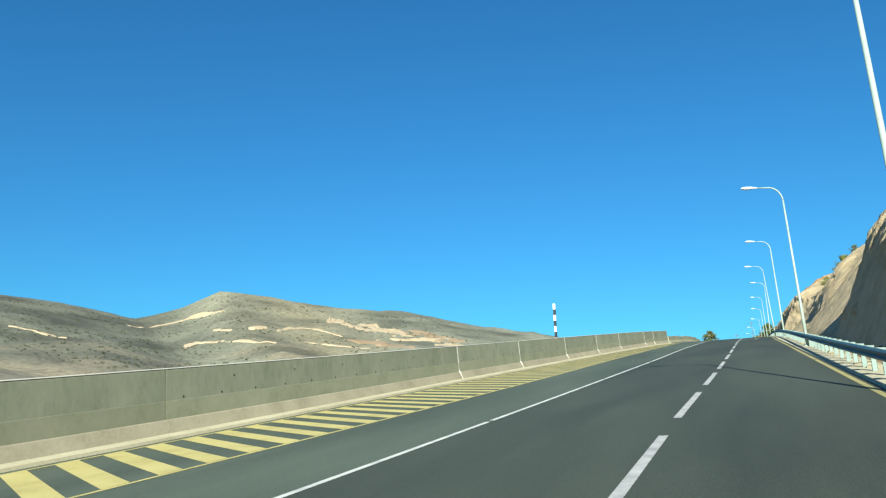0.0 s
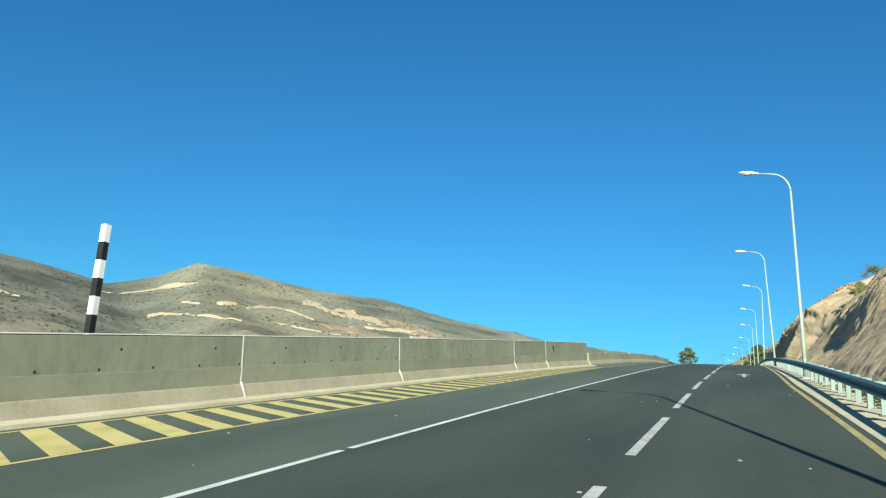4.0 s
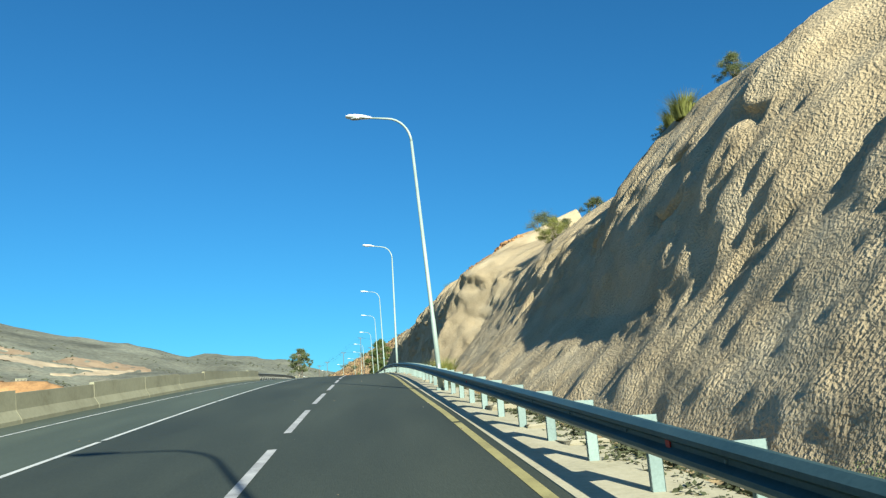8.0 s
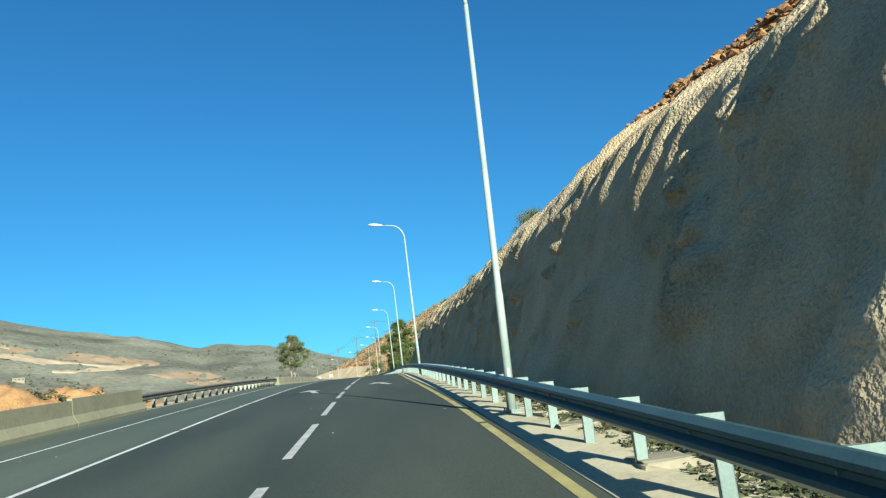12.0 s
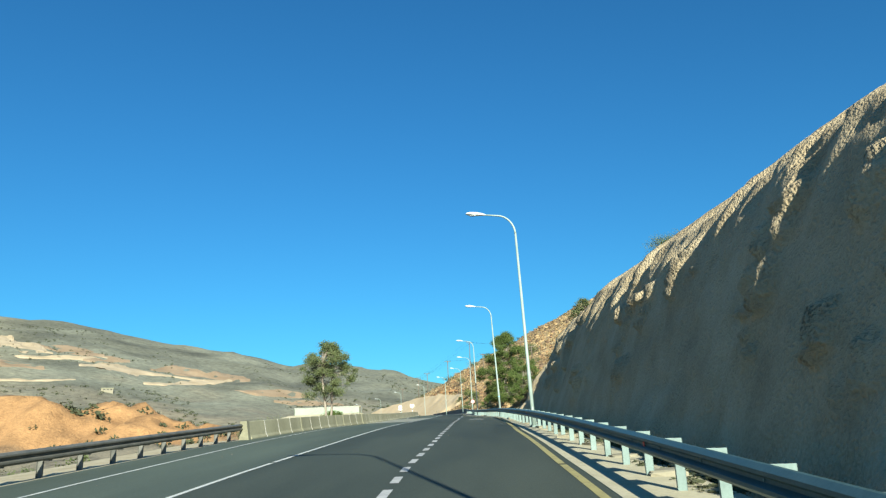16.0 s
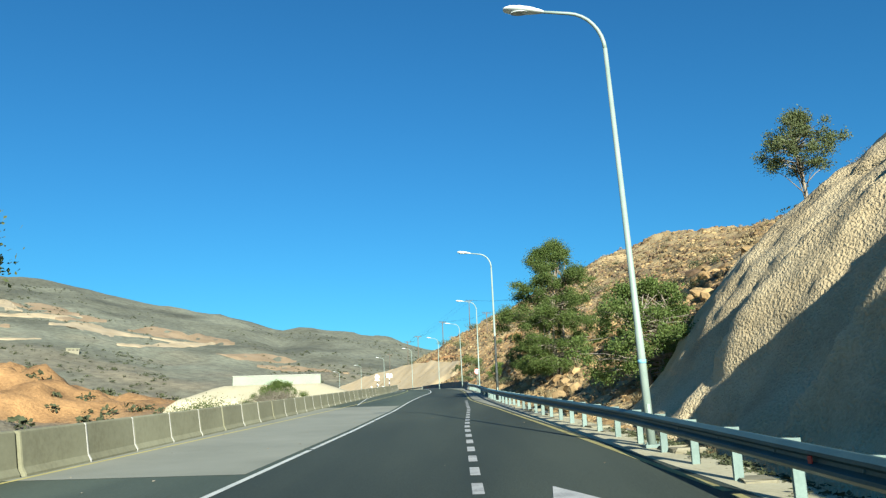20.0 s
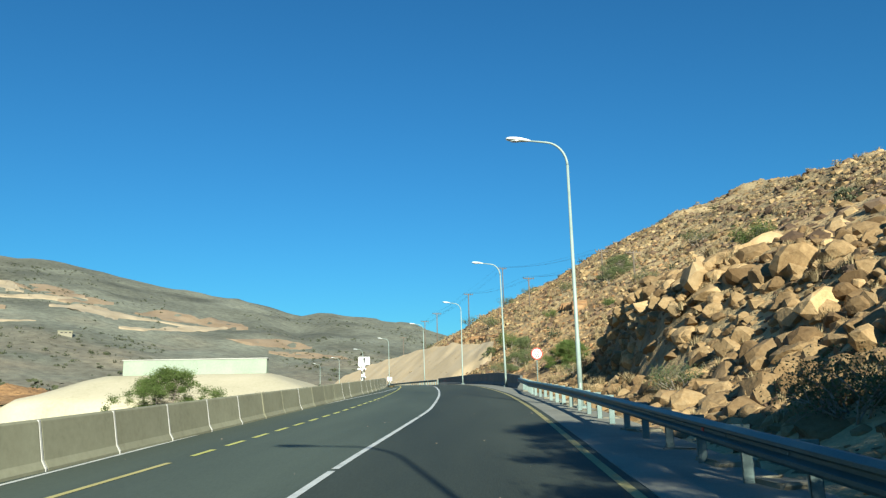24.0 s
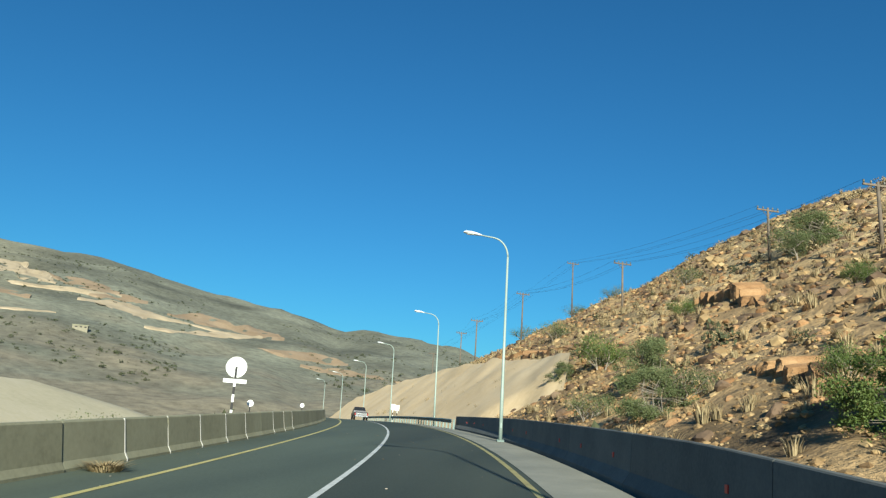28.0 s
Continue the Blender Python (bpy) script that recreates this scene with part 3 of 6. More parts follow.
    while x > -far:
        d = min(d * grow, fine if abs(x) < 1500 else 150)
        x -= d
        b.append(x)
    return np.array(b[::-1] + a)


gx = spread_axis(-62, 62, 1.1, 4200, 1.045, 18)
gy = spread_axis(20, 560, 1.7, 4200, 1.05, 18)
PX, PY = np.meshgrid(gx, gy, indexing="ij")
PZ = land(PX, PY)
PS, PL = to_road(PX, PY)
ni, nj = PX.shape
ids = np.arange(ni * nj).reshape(ni, nj)
GF = np.stack([ids[:-1, :-1], ids[1:, :-1], ids[1:, 1:], ids[:-1, 1:]], -1).reshape(-1, 4)
ground = tagged(mesh_ob("ground", np.stack([PX, PY, PZ], -1).reshape(-1, 3), GF.tolist(), M_ground, smooth=True), "stony desert ground rising to bare grey-brown mountains", "ground", kind="structure")

# soil colours of the ground: warm rock by the road, grey mountains, orange dug earth
hill = np.array([0.40, 0.29, 0.15])
rust = np.array([0.31, 0.185, 0.085])
grey = np.array([0.168, 0.170, 0.125])
pale = np.array([0.225, 0.195, 0.135])
orange = np.array([0.34, 0.19, 0.082])
n1, n2 = vnoise(PX / 38, PY / 38, 31, 4), vnoise(PX / 9, PY / 9, 37, 4)
R_ = np.hypot(PX, PY - 200)
wr = np.clip(0.5 + 1.6 * n1, 0, 1)[..., None] * 0.55
c_right = (hill * (1 - wr) + rust * wr) * np.clip(0.92 + 0.55 * n2, 0.45, 1.35)[..., None]
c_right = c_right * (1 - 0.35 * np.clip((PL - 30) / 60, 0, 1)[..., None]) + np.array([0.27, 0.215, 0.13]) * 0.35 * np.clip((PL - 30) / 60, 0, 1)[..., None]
wl = np.clip(0.45 + 1.5 * n1, 0, 1)[..., None]
c_val = pale * (1 - wl * 0.6) + np.array([0.19, 0.165, 0.118]) * wl * 0.6
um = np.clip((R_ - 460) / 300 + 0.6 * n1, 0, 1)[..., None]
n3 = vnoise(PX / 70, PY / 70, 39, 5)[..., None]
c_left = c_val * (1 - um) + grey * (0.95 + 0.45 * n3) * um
az_ = np.degrees(np.arctan2(-PX, PY - 200))
c_left = c_left * (1 - 0.30 * um * np.clip((az_ - 49) / 4, 0, 1)[..., None]) * (1 + um * np.clip(1 - np.abs(az_ - 40) / 9, 0, 1)[..., None] * np.array([0.30, 0.16, 0.02]))
og = 1.1 * np.exp(-(((PX + 122) / 64) ** 2 + ((PY - 388) / 46) ** 2) ** 2) + 0.45 * np.exp(-(((PX + 110) / 30) ** 2 + ((PY - 470) / 40) ** 2))
og = np.clip(og * 2.3 + 0.35 * n2 - 0.45, 0, 1)[..., None]
c_left = c_left * (1 - og) + orange * og
side = (np.clip(PL / 4 + 0.5, 0, 1) * np.clip((560 - PS) / 25, 0, 1) * np.clip((320 - PL) / 100, 0, 1))[..., None]
soil = c_left * (1 - side) + c_right * side
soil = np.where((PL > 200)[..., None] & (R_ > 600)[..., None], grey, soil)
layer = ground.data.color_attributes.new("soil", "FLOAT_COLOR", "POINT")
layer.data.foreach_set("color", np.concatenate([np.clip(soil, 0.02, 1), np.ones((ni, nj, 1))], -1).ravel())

# ---- road ----
S_ALL = np.arange(-38, 566, 2.0)
def left_edge(s):
    return np.where(s < 96, wall_lat(s), np.where(s < 214, -10.4, jersey_lat(s))) - 0.1


v, f = profile_run(S_ALL, [(w_lat, 0.0), (lambda s: y_lat(s) + 0.22, 0.0), (lambda s: y_lat(s) + 0.22, -0.5), (w_lat, -0.5)])
road = tagged(mesh_ob("road", v, f, M_asph), "dark grey asphalt road with painted lanes", "road", kind="structure")
v, f = profile_run(S_ALL, [(left_edge, 0.0), (w_lat, 0.0), (w_lat, -0.5), (left_edge, -0.5)])
tagged(mesh_ob("road_downhill", v, f, M_asph2), "lighter grey asphalt of the downhill carriageway", "road", kind="structure")
APRON = [(lambda s: y_lat(s) + 0.224, 0.012), (lambda s: y_lat(s) + 0.75, 0.03), (lambda s: rail_lat(s) + 0.9, 0.02), (lambda s: rail_lat(s) + 0.95, -0.5), (lambda s: y_lat(s) + 0.224, -0.5)]
v, f = profile_run(np.arange(262, 566, 2.0), APRON)
tagged(mesh_ob("pavement_bend", v, f, M_shoulder), "dusty grey paved shoulder below the rocky hillside", "pavement", kind="structure")
v, f = profile_run(np.arange(-38, 263, 2.0), APRON)
apron = tagged(mesh_ob("pavement", v, f, M_apron), "pale concrete apron under the guard rail", "pavement", kind="structure")
v, f = profile_run(np.arange(150, 215.5, 2.0), [(lambda s: left_edge(s) - 2.6, -0.35), (lambda s: left_edge(s) - 2.2, -0.06), (lambda s: left_edge(s) - 1.0, -0.02), (lambda s: left_edge(s) - 0.004, 0.004), (lambda s: left_edge(s) - 0.004, -0.5), (lambda s: left_edge(s) - 2.6, -0.5)])
tagged(mesh_ob("verge", v, f, M_sand), "pale sandy verge under the weathered guard rail", "verge", kind="structure")
v, f = strip(np.arange(243.5, 279.5, 2.0), [lambda s: jersey_lat(s) + 0.25, lambda s: (jersey_lat(s) + w_lat(s)) / 2, lambda s: w_lat(s) - 0.22], [0.005, 0.005, 0.005])
tagged(mesh_ob("layby_patch", v, f, M_layby, road), "pale worn concrete surfacing")


def paint(name, ss, la, lb, material, z=0.006):
    v, f = strip(ss, [la, lb], [z, z])
    return mesh_ob(name, v, f, material, road)


def line(name, a, b, lat, width, material, gap=()):
    """A painted line, broken in long runs with short worn gaps."""
    runs, p = [], a
    for g in gap:
        runs.append((p, g - 0.12))
        p = g + 0.12
    runs.append((p, b))
    for q, r in runs:
        n = max(2, int((r - q) / 2) + 1)
        paint(name, np.linspace(q, r, n), lambda s: lat(s) - width / 2, lambda s: lat(s) + width / 2, material)


line("centre_line", -36, 540, w_lat, 0.12, M_white, gap=[g + 1.7 * math.sin(g) for g in np.arange(-20, 340, 12.2)])
line("edge_line", -36, 540, y_lat, 0.15, M_yellow, gap=[g + 2.1 * math.sin(g * 2) for g in np.arange(-14, 330, 23.0)])
line("left_line", -36, 96, l_lat, 0.10, M_hatch)
line("hatch_line", -36, 92, lambda s: wall_lat(s) + 0.95, 0.10, M_hatch)
line("left_line", 96, 236, l_lat, 0.10, M_white)
line("left_line", 236, 300, l_lat, 0.12, M_hatch)
line("outer_line", 281, 352, lambda s: np.interp(s, [280, 297, 313, 324, 340, 355], [-5.7, -7.0, -7.3, -6.9, -6.0, -5.5]), 0.10, M_white)
line("left_line", 346, 540, lambda s: l_lat(s) - 0.05, 0.12, M_hatch)
for k in range(26):
    a = 301.0 + 1.82 * k
    paint("lane_dash", np.linspace(a, a + 1.1, 2), lambda s: l_lat(s) - 0.06, lambda s: l_lat(s) + 0.06, M_lemon)
for k in range(28):
    a = -41.2 + 8.0 * k
    if a < 176:
        paint("lane_dash", np.linspace(a, a + 5.6, 4), lambda s: d_lat(s) - 0.075, lambda s: d_lat(s) + 0.075, M_dash)
for k in range(54):
    a = 177.5 + 2.03 * k
    if a < 285:
        paint("lane_dash", np.linspace(a, a + 1.1, 2), lambda s: d_lat(s) - 0.085, lambda s: d_lat(s) + 0.085, M_dash)
for k in range(118):
    a = -34 + 1.08 * k
    la, lb = float(l_lat(a)) - 0.06, float(wall_lat(a + 2.0)) + 1.0
    if la - lb > 0.5:
        c = [rp(a, la, 0.006), rp(a + 0.52, la, 0.006), rp(a + 0.52 + 0.62 * (la - lb), lb, 0.006), rp(a + 0.62 * (la - lb), lb, 0.006)]
        mesh_ob("hatch_bar", c, [(0, 1, 2, 3)], M_hatch, road)


def arrow(s, lat, turn=0, size=1.0):
    """A painted arrow: straight on, or bent to the left."""
    if turn == 0:
        pts = [(-0.09, 0), (0.09, 0), (0.09, 2.9), (0.38, 2.75), (0, 4.6), (-0.38, 2.75), (-0.09, 2.9)]
    else:
        pts = [(0.30, 0), (0.55, 0), (0.15, 3.0), (0.45, 2.9), (-0.35, 5.0), (-0.65, 2.8), (-0.15, 2.95)]
    V = [rp(s + y * size, lat + x * size, 0.006) for x, y in pts]
    return mesh_ob("lane_arrow", V, [tuple(range(len(pts)))], M_dash, road)


arrow(82.6, 0.05)
arrow(166.0, -3.3, 1)
arrow(168.6, 0.15, 1)
arrow(236.0, 1.95, 1)

# ---- shotcrete cliff ----
CLIFF_S = np.arange(34, 257.6, 0.2)
# cross-sections of the cut: distance from the driven line and height over the road, from the toe to behind the crest
BLUFF = ([4.9, 5.4, 6.1, 6.9, 7.7, 8.5, 9.4, 11.0, 14.0, 18.5], [-0.6, 0.4, 1.9, 4.0, 6.0, 7.6, 8.8, 9.9, 11.4, 12.2])
SOFT_A = ([5.0, 6.0, 7.4, 9.2, 11.0, 12.6, 14.4, 16.4, 18.6, 21.5], [-0.6, 0.6, 1.9, 3.5, 5.0, 6.3, 7.8, 9.5, 11.0, 11.8])
SOFT_B = ([5.0, 5.9, 7.1, 8.4, 9.6, 10.7, 11.8, 13.2, 15.4, 18.5], [-0.6, 0.6, 1.9, 3.4, 4.8, 6.2, 7.6, 9.2, 11.0, 12.2])
BROW_A = ([4.9, 5.8, 6.7, 7.4, 7.9, 8.7, 9.8, 11.1, 13.3, 17.0], [-0.6, 0.5, 1.4, 2.3, 4.0, 5.6, 7.2, 8.7, 10.5, 12.4])
BROW_B = ([4.6, 5.6, 6.7, 7.7, 8.2, 8.9, 9.8, 10.8, 12.7, 17.0], [-0.6, 0.4, 1.3, 2.2, 3.6, 5.1, 6.6, 7.9, 10.0, 12.4])
BUTT_A = ([4.7, 5.8, 7.0, 8.1, 9.0, 9.8, 10.6, 11.6, 13.4, 17.0], [-0.6, 0.4, 1.4, 2.4, 3.5, 4.7, 5.9, 7.0, 8.8, 11.0])
RIB = ([4.6, 5.4, 6.4, 7.4, 8.2, 8.9, 9.6, 10.6, 13.0, 17.0], [-0.6, 0.4, 1.4, 2.4, 3.5, 4.7, 5.9, 7.0, 8.6, 10.6])
HOLLOW = ([4.6, 5.3, 6.2, 7.1, 8.0, 9.0, 9.9, 11.0, 13.2, 17.0], [-0.6, 0.3, 1.3, 2.3, 3.3, 4.6, 5.8, 6.9, 8.5, 10.2])
BUTT_B = ([4.5, 5.2, 6.2, 7.1, 7.8, 8.3, 8.9, 10.1, 13.0, 17.0], [-0.6, 0.2, 1.2, 2.2, 3.2, 4.5, 5.6, 6.7, 8.4, 10.0])
NOSE = ([4.0, 4.3, 4.7, 5.3, 5.9, 6.3, 6.8, 8.2, 11.0, 16.0], [-0.6, 0.6, 1.7, 2.9, 4.1, 5.3, 6.6, 7.4, 8.3, 10.0])
WALL_N = ([4.6, 4.9, 5.3, 5.8, 6.3, 6.8, 7.4, 8.7, 11.2, 16.0], [-0.6, 0.6, 1.8, 3.0, 4.2, 5.3, 6.5, 7.4, 9.1, 11.2])
WALL_A = ([4.6, 4.9, 5.2, 5.55, 5.9, 6.3, 6.9, 8.1, 11.0, 16.0], [-0.6, 0.6, 1.8, 3.0, 4.2, 5.3, 6.3, 7.4, 9.1, 11.2])
WALL_B = ([4.7, 5.1, 5.5, 5.95, 6.4, 6.85, 7.5, 8.7, 11.0, 16.0], [-0.6, 0.6, 1.8, 3.1, 4.4, 5.4, 6.4, 7.2, 8.7, 11.2])
WALL_C = ([5.0, 5.5, 6.0, 6.5, 7.0, 7.6, 8.5, 9.9, 12.5, 16.5], [-0.6, 0.5, 1.7, 3.0, 4.2, 5.3, 6.2, 7.0, 8.6, 11.0])
END_A = ([6.0, 6.8, 8.2, 9.6, 10.9, 11.8, 12.6, 13.7, 15.2, 18.0], [-0.6, 0.6, 2.5, 4.4, 5.9, 6.9, 7.7, 8.6, 9.7, 10.6])
END_B = ([6.4, 7.2, 8.4, 9.6, 10.8, 12.0, 13.2, 14.4, 15.8, 18.5], [-0.6, 0.5, 2.2, 3.8, 5.2, 6.3, 7.2, 8.2, 9.2, 9.8])


def cliff_rows():
    ss = CLIFF_S
    nu = 124
    U = np.linspace(0, 1, nu)
    keys = [(34, BLUFF), (60.5, BLUFF), (65.5, SOFT_A), (74, SOFT_A), (97, SOFT_B), (100.5, SOFT_B), (105, BROW_A), (109, BROW_B), (113, BROW_B), (118.5, BUTT_A), (123.6, RIB), (126.4, RIB), (129.5, HOLLOW), (132.5, HOLLOW), (133.8, BUTT_B), (137.6, NOSE), (139.4, WALL_N), (146, WALL_N), (153, WALL_A), (160, WALL_A), (182, WALL_B), (214, WALL_B), (229, WALL_C), (239, END_A), (248, END_B), (260, END_B)]
    t = np.linspace(0, 1, 10)
    KS = np.array([k[0] for k in keys], float)
    LT = np.stack([np.interp(U, t, k[1][0]) for k in keys])
    HT = np.stack([np.interp(U, t, k[1][1]) for k in keys])
    SS, UU = np.meshgrid(ss, U, indexing="ij")
    warp = SS + 1.0 * vnoise(SS / 5, UU * 4, 40, 3)
    lat = np.stack([np.interp(warp[:, j], KS, LT[:, j]) for j in range(nu)], 1)
    hgt = np.stack([np.interp(warp[:, j], KS, HT[:, j]) for j in range(nu)], 1)
    face = np.clip(UU / 0.12, 0, 1) * np.clip((1.0 - UU) / 0.25, 0, 1)
    lean = SS + 0.25 * hgt
    gul = vnoise(lean / 5.5, hgt / 14 + 3, 41, 3)
    rib = 1 - np.abs(vnoise(lean / 2.6, hgt / 9, 43, 3))
    lump = vnoise(SS / 1.5, hgt / 1.7, 47, 4)
    small = vnoise(SS / 0.7, hgt / 0.7, 53, 3)
    pebbles = vnoise(SS / 0.33, hgt / 0.33, 59, 2)
    streak = vnoise(lean / 0.62, hgt / 4.0, 49, 3)
    zone = [34, 64, 70, 101, 106, 119, 124, 134, 140, 228, 236, 257]
    amp = np.interp(SS, zone, [0.22, 0.22, 0.10, 0.09, 0.28, 0.40, 0.25, 0.08, 0.12, 0.14, 0.4, 0.4])
    # hollows, cut sharply on the side from which the light comes
    hol = vnoise(lean / 2.3, hgt / 5.5, 45, 3)
    cut = np.clip((hol - 0.34) / 0.08, 0, 1) * np.clip((hgt - 2.6) / 1.5, 0, 1) * np.clip((8.6 - hgt) / 1.5, 0, 1) * np.clip(hol + 0.5, 0, 1.3)
    deep = np.interp(SS, zone, [0.1, 0.1, 0.2, 0.15, 0.5, 0.5, 0.45, 0.0, 0.0, 0.0, 0.4, 0.4])
    # ridges of the end face, each with a lit back and a shaded front
    rid = ((SS + 0.5 * hgt - 233) / 6.4) % 1.0
    saw = np.where(rid < 0.82, 0.5 - rid / 0.82, (rid - 0.82) / 0.18 - 0.5)
    saw = 1.9 * saw * np.clip((SS - 230) / 6, 0, 1) * np.clip((257 - SS) / 4, 0, 1) * np.clip(hgt / 3, 0.15, 1)
    crest_ = np.clip((hgt - 3.4) / 2.5, 0, 1) * np.clip((9.5 - hgt) / 1.5, 0, 1)
    thin = np.abs(vnoise(lean / 3.4, hgt / 13, 63, 3))
    crevice = np.exp(-(thin / 0.065) ** 2) * np.clip((hgt - 0.8) / 1.5, 0, 1) * np.clip(0.5 + 1.2 * vnoise(SS / 3, hgt / 2.5, 64, 2), 0, 1)
    gash = np.interp(SS, zone, [0.15, 0.15, 0.15, 0.2, 0.45, 0.6, 0.42, 0.28, 0.08, 0.08, 0.4, 0.4])
    # spots where the sprayed coat bulges out into the light
    spot = np.clip(vnoise(lean / 0.36, hgt / 1.1, 65, 2) - 0.35, 0, 0.5) * np.clip((hgt - 0.8) / 1, 0, 1) * np.clip((6.4 - hgt) / 1.2, 0, 1) * np.clip(6 * (vnoise(lean / 2.2, hgt / 6, 66, 2) - 0.18), 0, 1)
    # fine upright flutes left by the spraying
    flute = vnoise(lean / 0.45, hgt / 6.0, 69, 3)
    talus = np.clip(vnoise(SS / 2.3, UU * 0 + 0.5, 67, 3) - 0.05, 0, 0.7) * np.clip((1.5 - hgt) / 1.5, 0, 1)
    smooth_ = np.interp(SS, [34, 66, 120, 128, 138, 144, 257], [1.0, 1.0, 0.9, 0.6, 0.6, 1.0, 1.0])
    # the lower coat is even, the upper one follows the broken rock
    calm = np.interp(hgt, [1.2, 3.4], [0.3, 1.0]) * (SS < 138) + (SS >= 138)
    off = face * calm * (amp * (0.6 * gul + 0.35 * (rib - 0.5) * smooth_ + 0.2 * lump) + 0.5 * deep * cut + gash * crevice + saw + np.interp(SS, zone, [0.05, 0.05, 0.015, 0.02, 0.06, 0.08, 0.08, 0.05, 0.07, 0.07, 0.05, 0.05]) * flute + np.interp(SS, zone, [0.3, 0.3, 0.07, 0.10, 0.2, 0.2, 0.2, 0.15, 0.26, 0.26, 0.2, 0.2]) * crest_ * streak)
    off = off - 0.75 * spot * np.interp(SS, [34, 66, 72, 136, 142, 226, 234], [1, 1, 0, 0, 1, 1, 0]) - 0.9 * talus * np.interp(SS, [100, 112, 128, 142, 230], [0, 0.5, 0.5, 1, 1])
    off = off + np.interp(SS, zone, [0.06, 0.06, 0.05, 0.05, 0.06, 0.06, 0.06, 0.05, 0.035, 0.035, 0.06, 0.06]) * small + np.interp(SS, zone, [0.03, 0.03, 0.03, 0.03, 0.035, 0.035, 0.035, 0.03, 0.015, 0.015, 0.03, 0.03]) * pebbles
    lat = lat + off
    hgt = hgt + face * 0.12 * lump + 0.20 * np.clip((UU - 0.6) * 2.5, 0, 1) * (vnoise(SS / 2.2, UU * 5, 61, 4) - 0.2)
    return SS, lat, hgt


C_S, C_LAT, C_HGT = cliff_rows()


def seat(s, lat):
    """Height over the road of the cliff's surface at the distance lat."""
    i = int(np.clip(round((s - CLIFF_S[0]) / 0.2), 0, len(CLIFF_S) - 1))
    return float(np.interp(lat, np.maximum.accumulate(C_LAT[i]), C_HGT[i]))


n_, m_ = C_S.shape
I = np.arange(n_ * m_).reshape(n_, m_)
F = np.stack([I[:-1, :-1], I[1:, :-1], I[1:, 1:], I[:-1, 1:]], -1).reshape(-1, 4)[:, ::-1]
tagged(mesh_ob("cliff", rp(C_S.ravel(), C_LAT.ravel(), C_HGT.ravel()), F.tolist(), M_shot, smooth=True), "tall rock cut coated in rough tan shotcrete, gullied and steep", "cliff", kind="structure")


def tan_slope():
    ss = np.arange(397, 548, 1.0)
    U = np.linspace(0, 1, 16)
    SS, UU = np.meshgrid(ss, U, indexing="ij")
    h1 = np.interp(SS, [397, 402, 412, 440, 475, 520, 548], [4.6, 6.4, 7.0, 8.8, 9.6, 9.0, 6.0])
    lat = 4.4 + UU * (h1 * 1.24) + 0.25 * vnoise(SS / 9, UU * 3, 61, 3)
    hgt = -0.3 + UU * (h1 + 0.3) + 0.25 * vnoise(SS / 6, UU * 4, 63, 3) * UU - 3.0 * np.clip((401 + 7 * (1 - UU) - SS) / 5, 0, 1)
    I = np.arange(SS.size).reshape(SS.shape)
    F = np.stack([I[:-1, :-1], I[1:, :-1], I[1:, 1:], I[:-1, 1:]], -1).reshape(-1, 4)[:, ::-1]
    return rp(SS.ravel(), lat.ravel(), hgt.ravel()), F.tolist()


v, f = tan_slope()
tagged(mesh_ob("sprayed_slope", v, f, M_tan, smooth=True), "smooth cream-orange sprayed concrete slope beside the bend", "slope", kind="structure")

# ---- tall wall and low barrier ----
wall_w = tagged(new("parapet_wall"), "tall grey-green concrete parapet wall with a cream base", "wall", kind="structure")
JOINTS = [-38, -20, -4, 14, 32.4, 41.0, 50.5, 59.5, 68.0, 80.6, 86.3, 96.0]
for a, b in zip(JOINTS[:-1], JOINTS[1:]):
    ss = np.linspace(a + 0.012, b - 0.012, max(2, int((b - a) / 3) + 1))
    v, f = profile_run(ss, [(lambda s: wall_lat(s) - 0.33, -0.4), (lambda s: wall_lat(s) - 0.33, 1.6), (lambda s: wall_lat(s) - 0.08, 1.6), (lambda s: wall_lat(s) - 0.05, 1.57), (lambda s: wall_lat(s) + 0.02, 0.40), (lambda s: wall_lat(s) + 0.02, -0.4)])
    mesh_ob("wall_panel", v, f, M_conc, wall_w)
    v, f = profile_run(ss, [(lambda s: wall_lat(s) + 0.018, 0.3), (lambda s: wall_lat(s) - 0.006, 0.84), (lambda s: wall_lat(s) + 0.004, 0.835), (lambda s: wall_lat(s) + 0.026, 0.3)])
    mesh_ob("lower_lift", v, f, M_conc2, wall_w)
    v, f = profile_run(ss, [(lambda s: wall_lat(s) - 0.34, 1.604), (lambda s: wall_lat(s) - 0.34, 1.625), (lambda s: wall_lat(s) - 0.06, 1.625), (lambda s: wall_lat(s) - 0.045, 1.604)])
    mesh_ob("coping", v, f, M_caulk, wall_w)
    v, f = profile_run(ss, [(lambda s: wall_lat(s) + 0.024, -0.3), (lambda s: wall_lat(s) + 0.024, 0.41), (lambda s: wall_lat(s) + 0.06, 0.38), (lambda s: wall_lat(s) + 0.20, 0.10), (lambda s: wall_lat(s) + 0.22, -0.3)])
    mesh_ob("wall_base", v, f, M_band, wall_w)
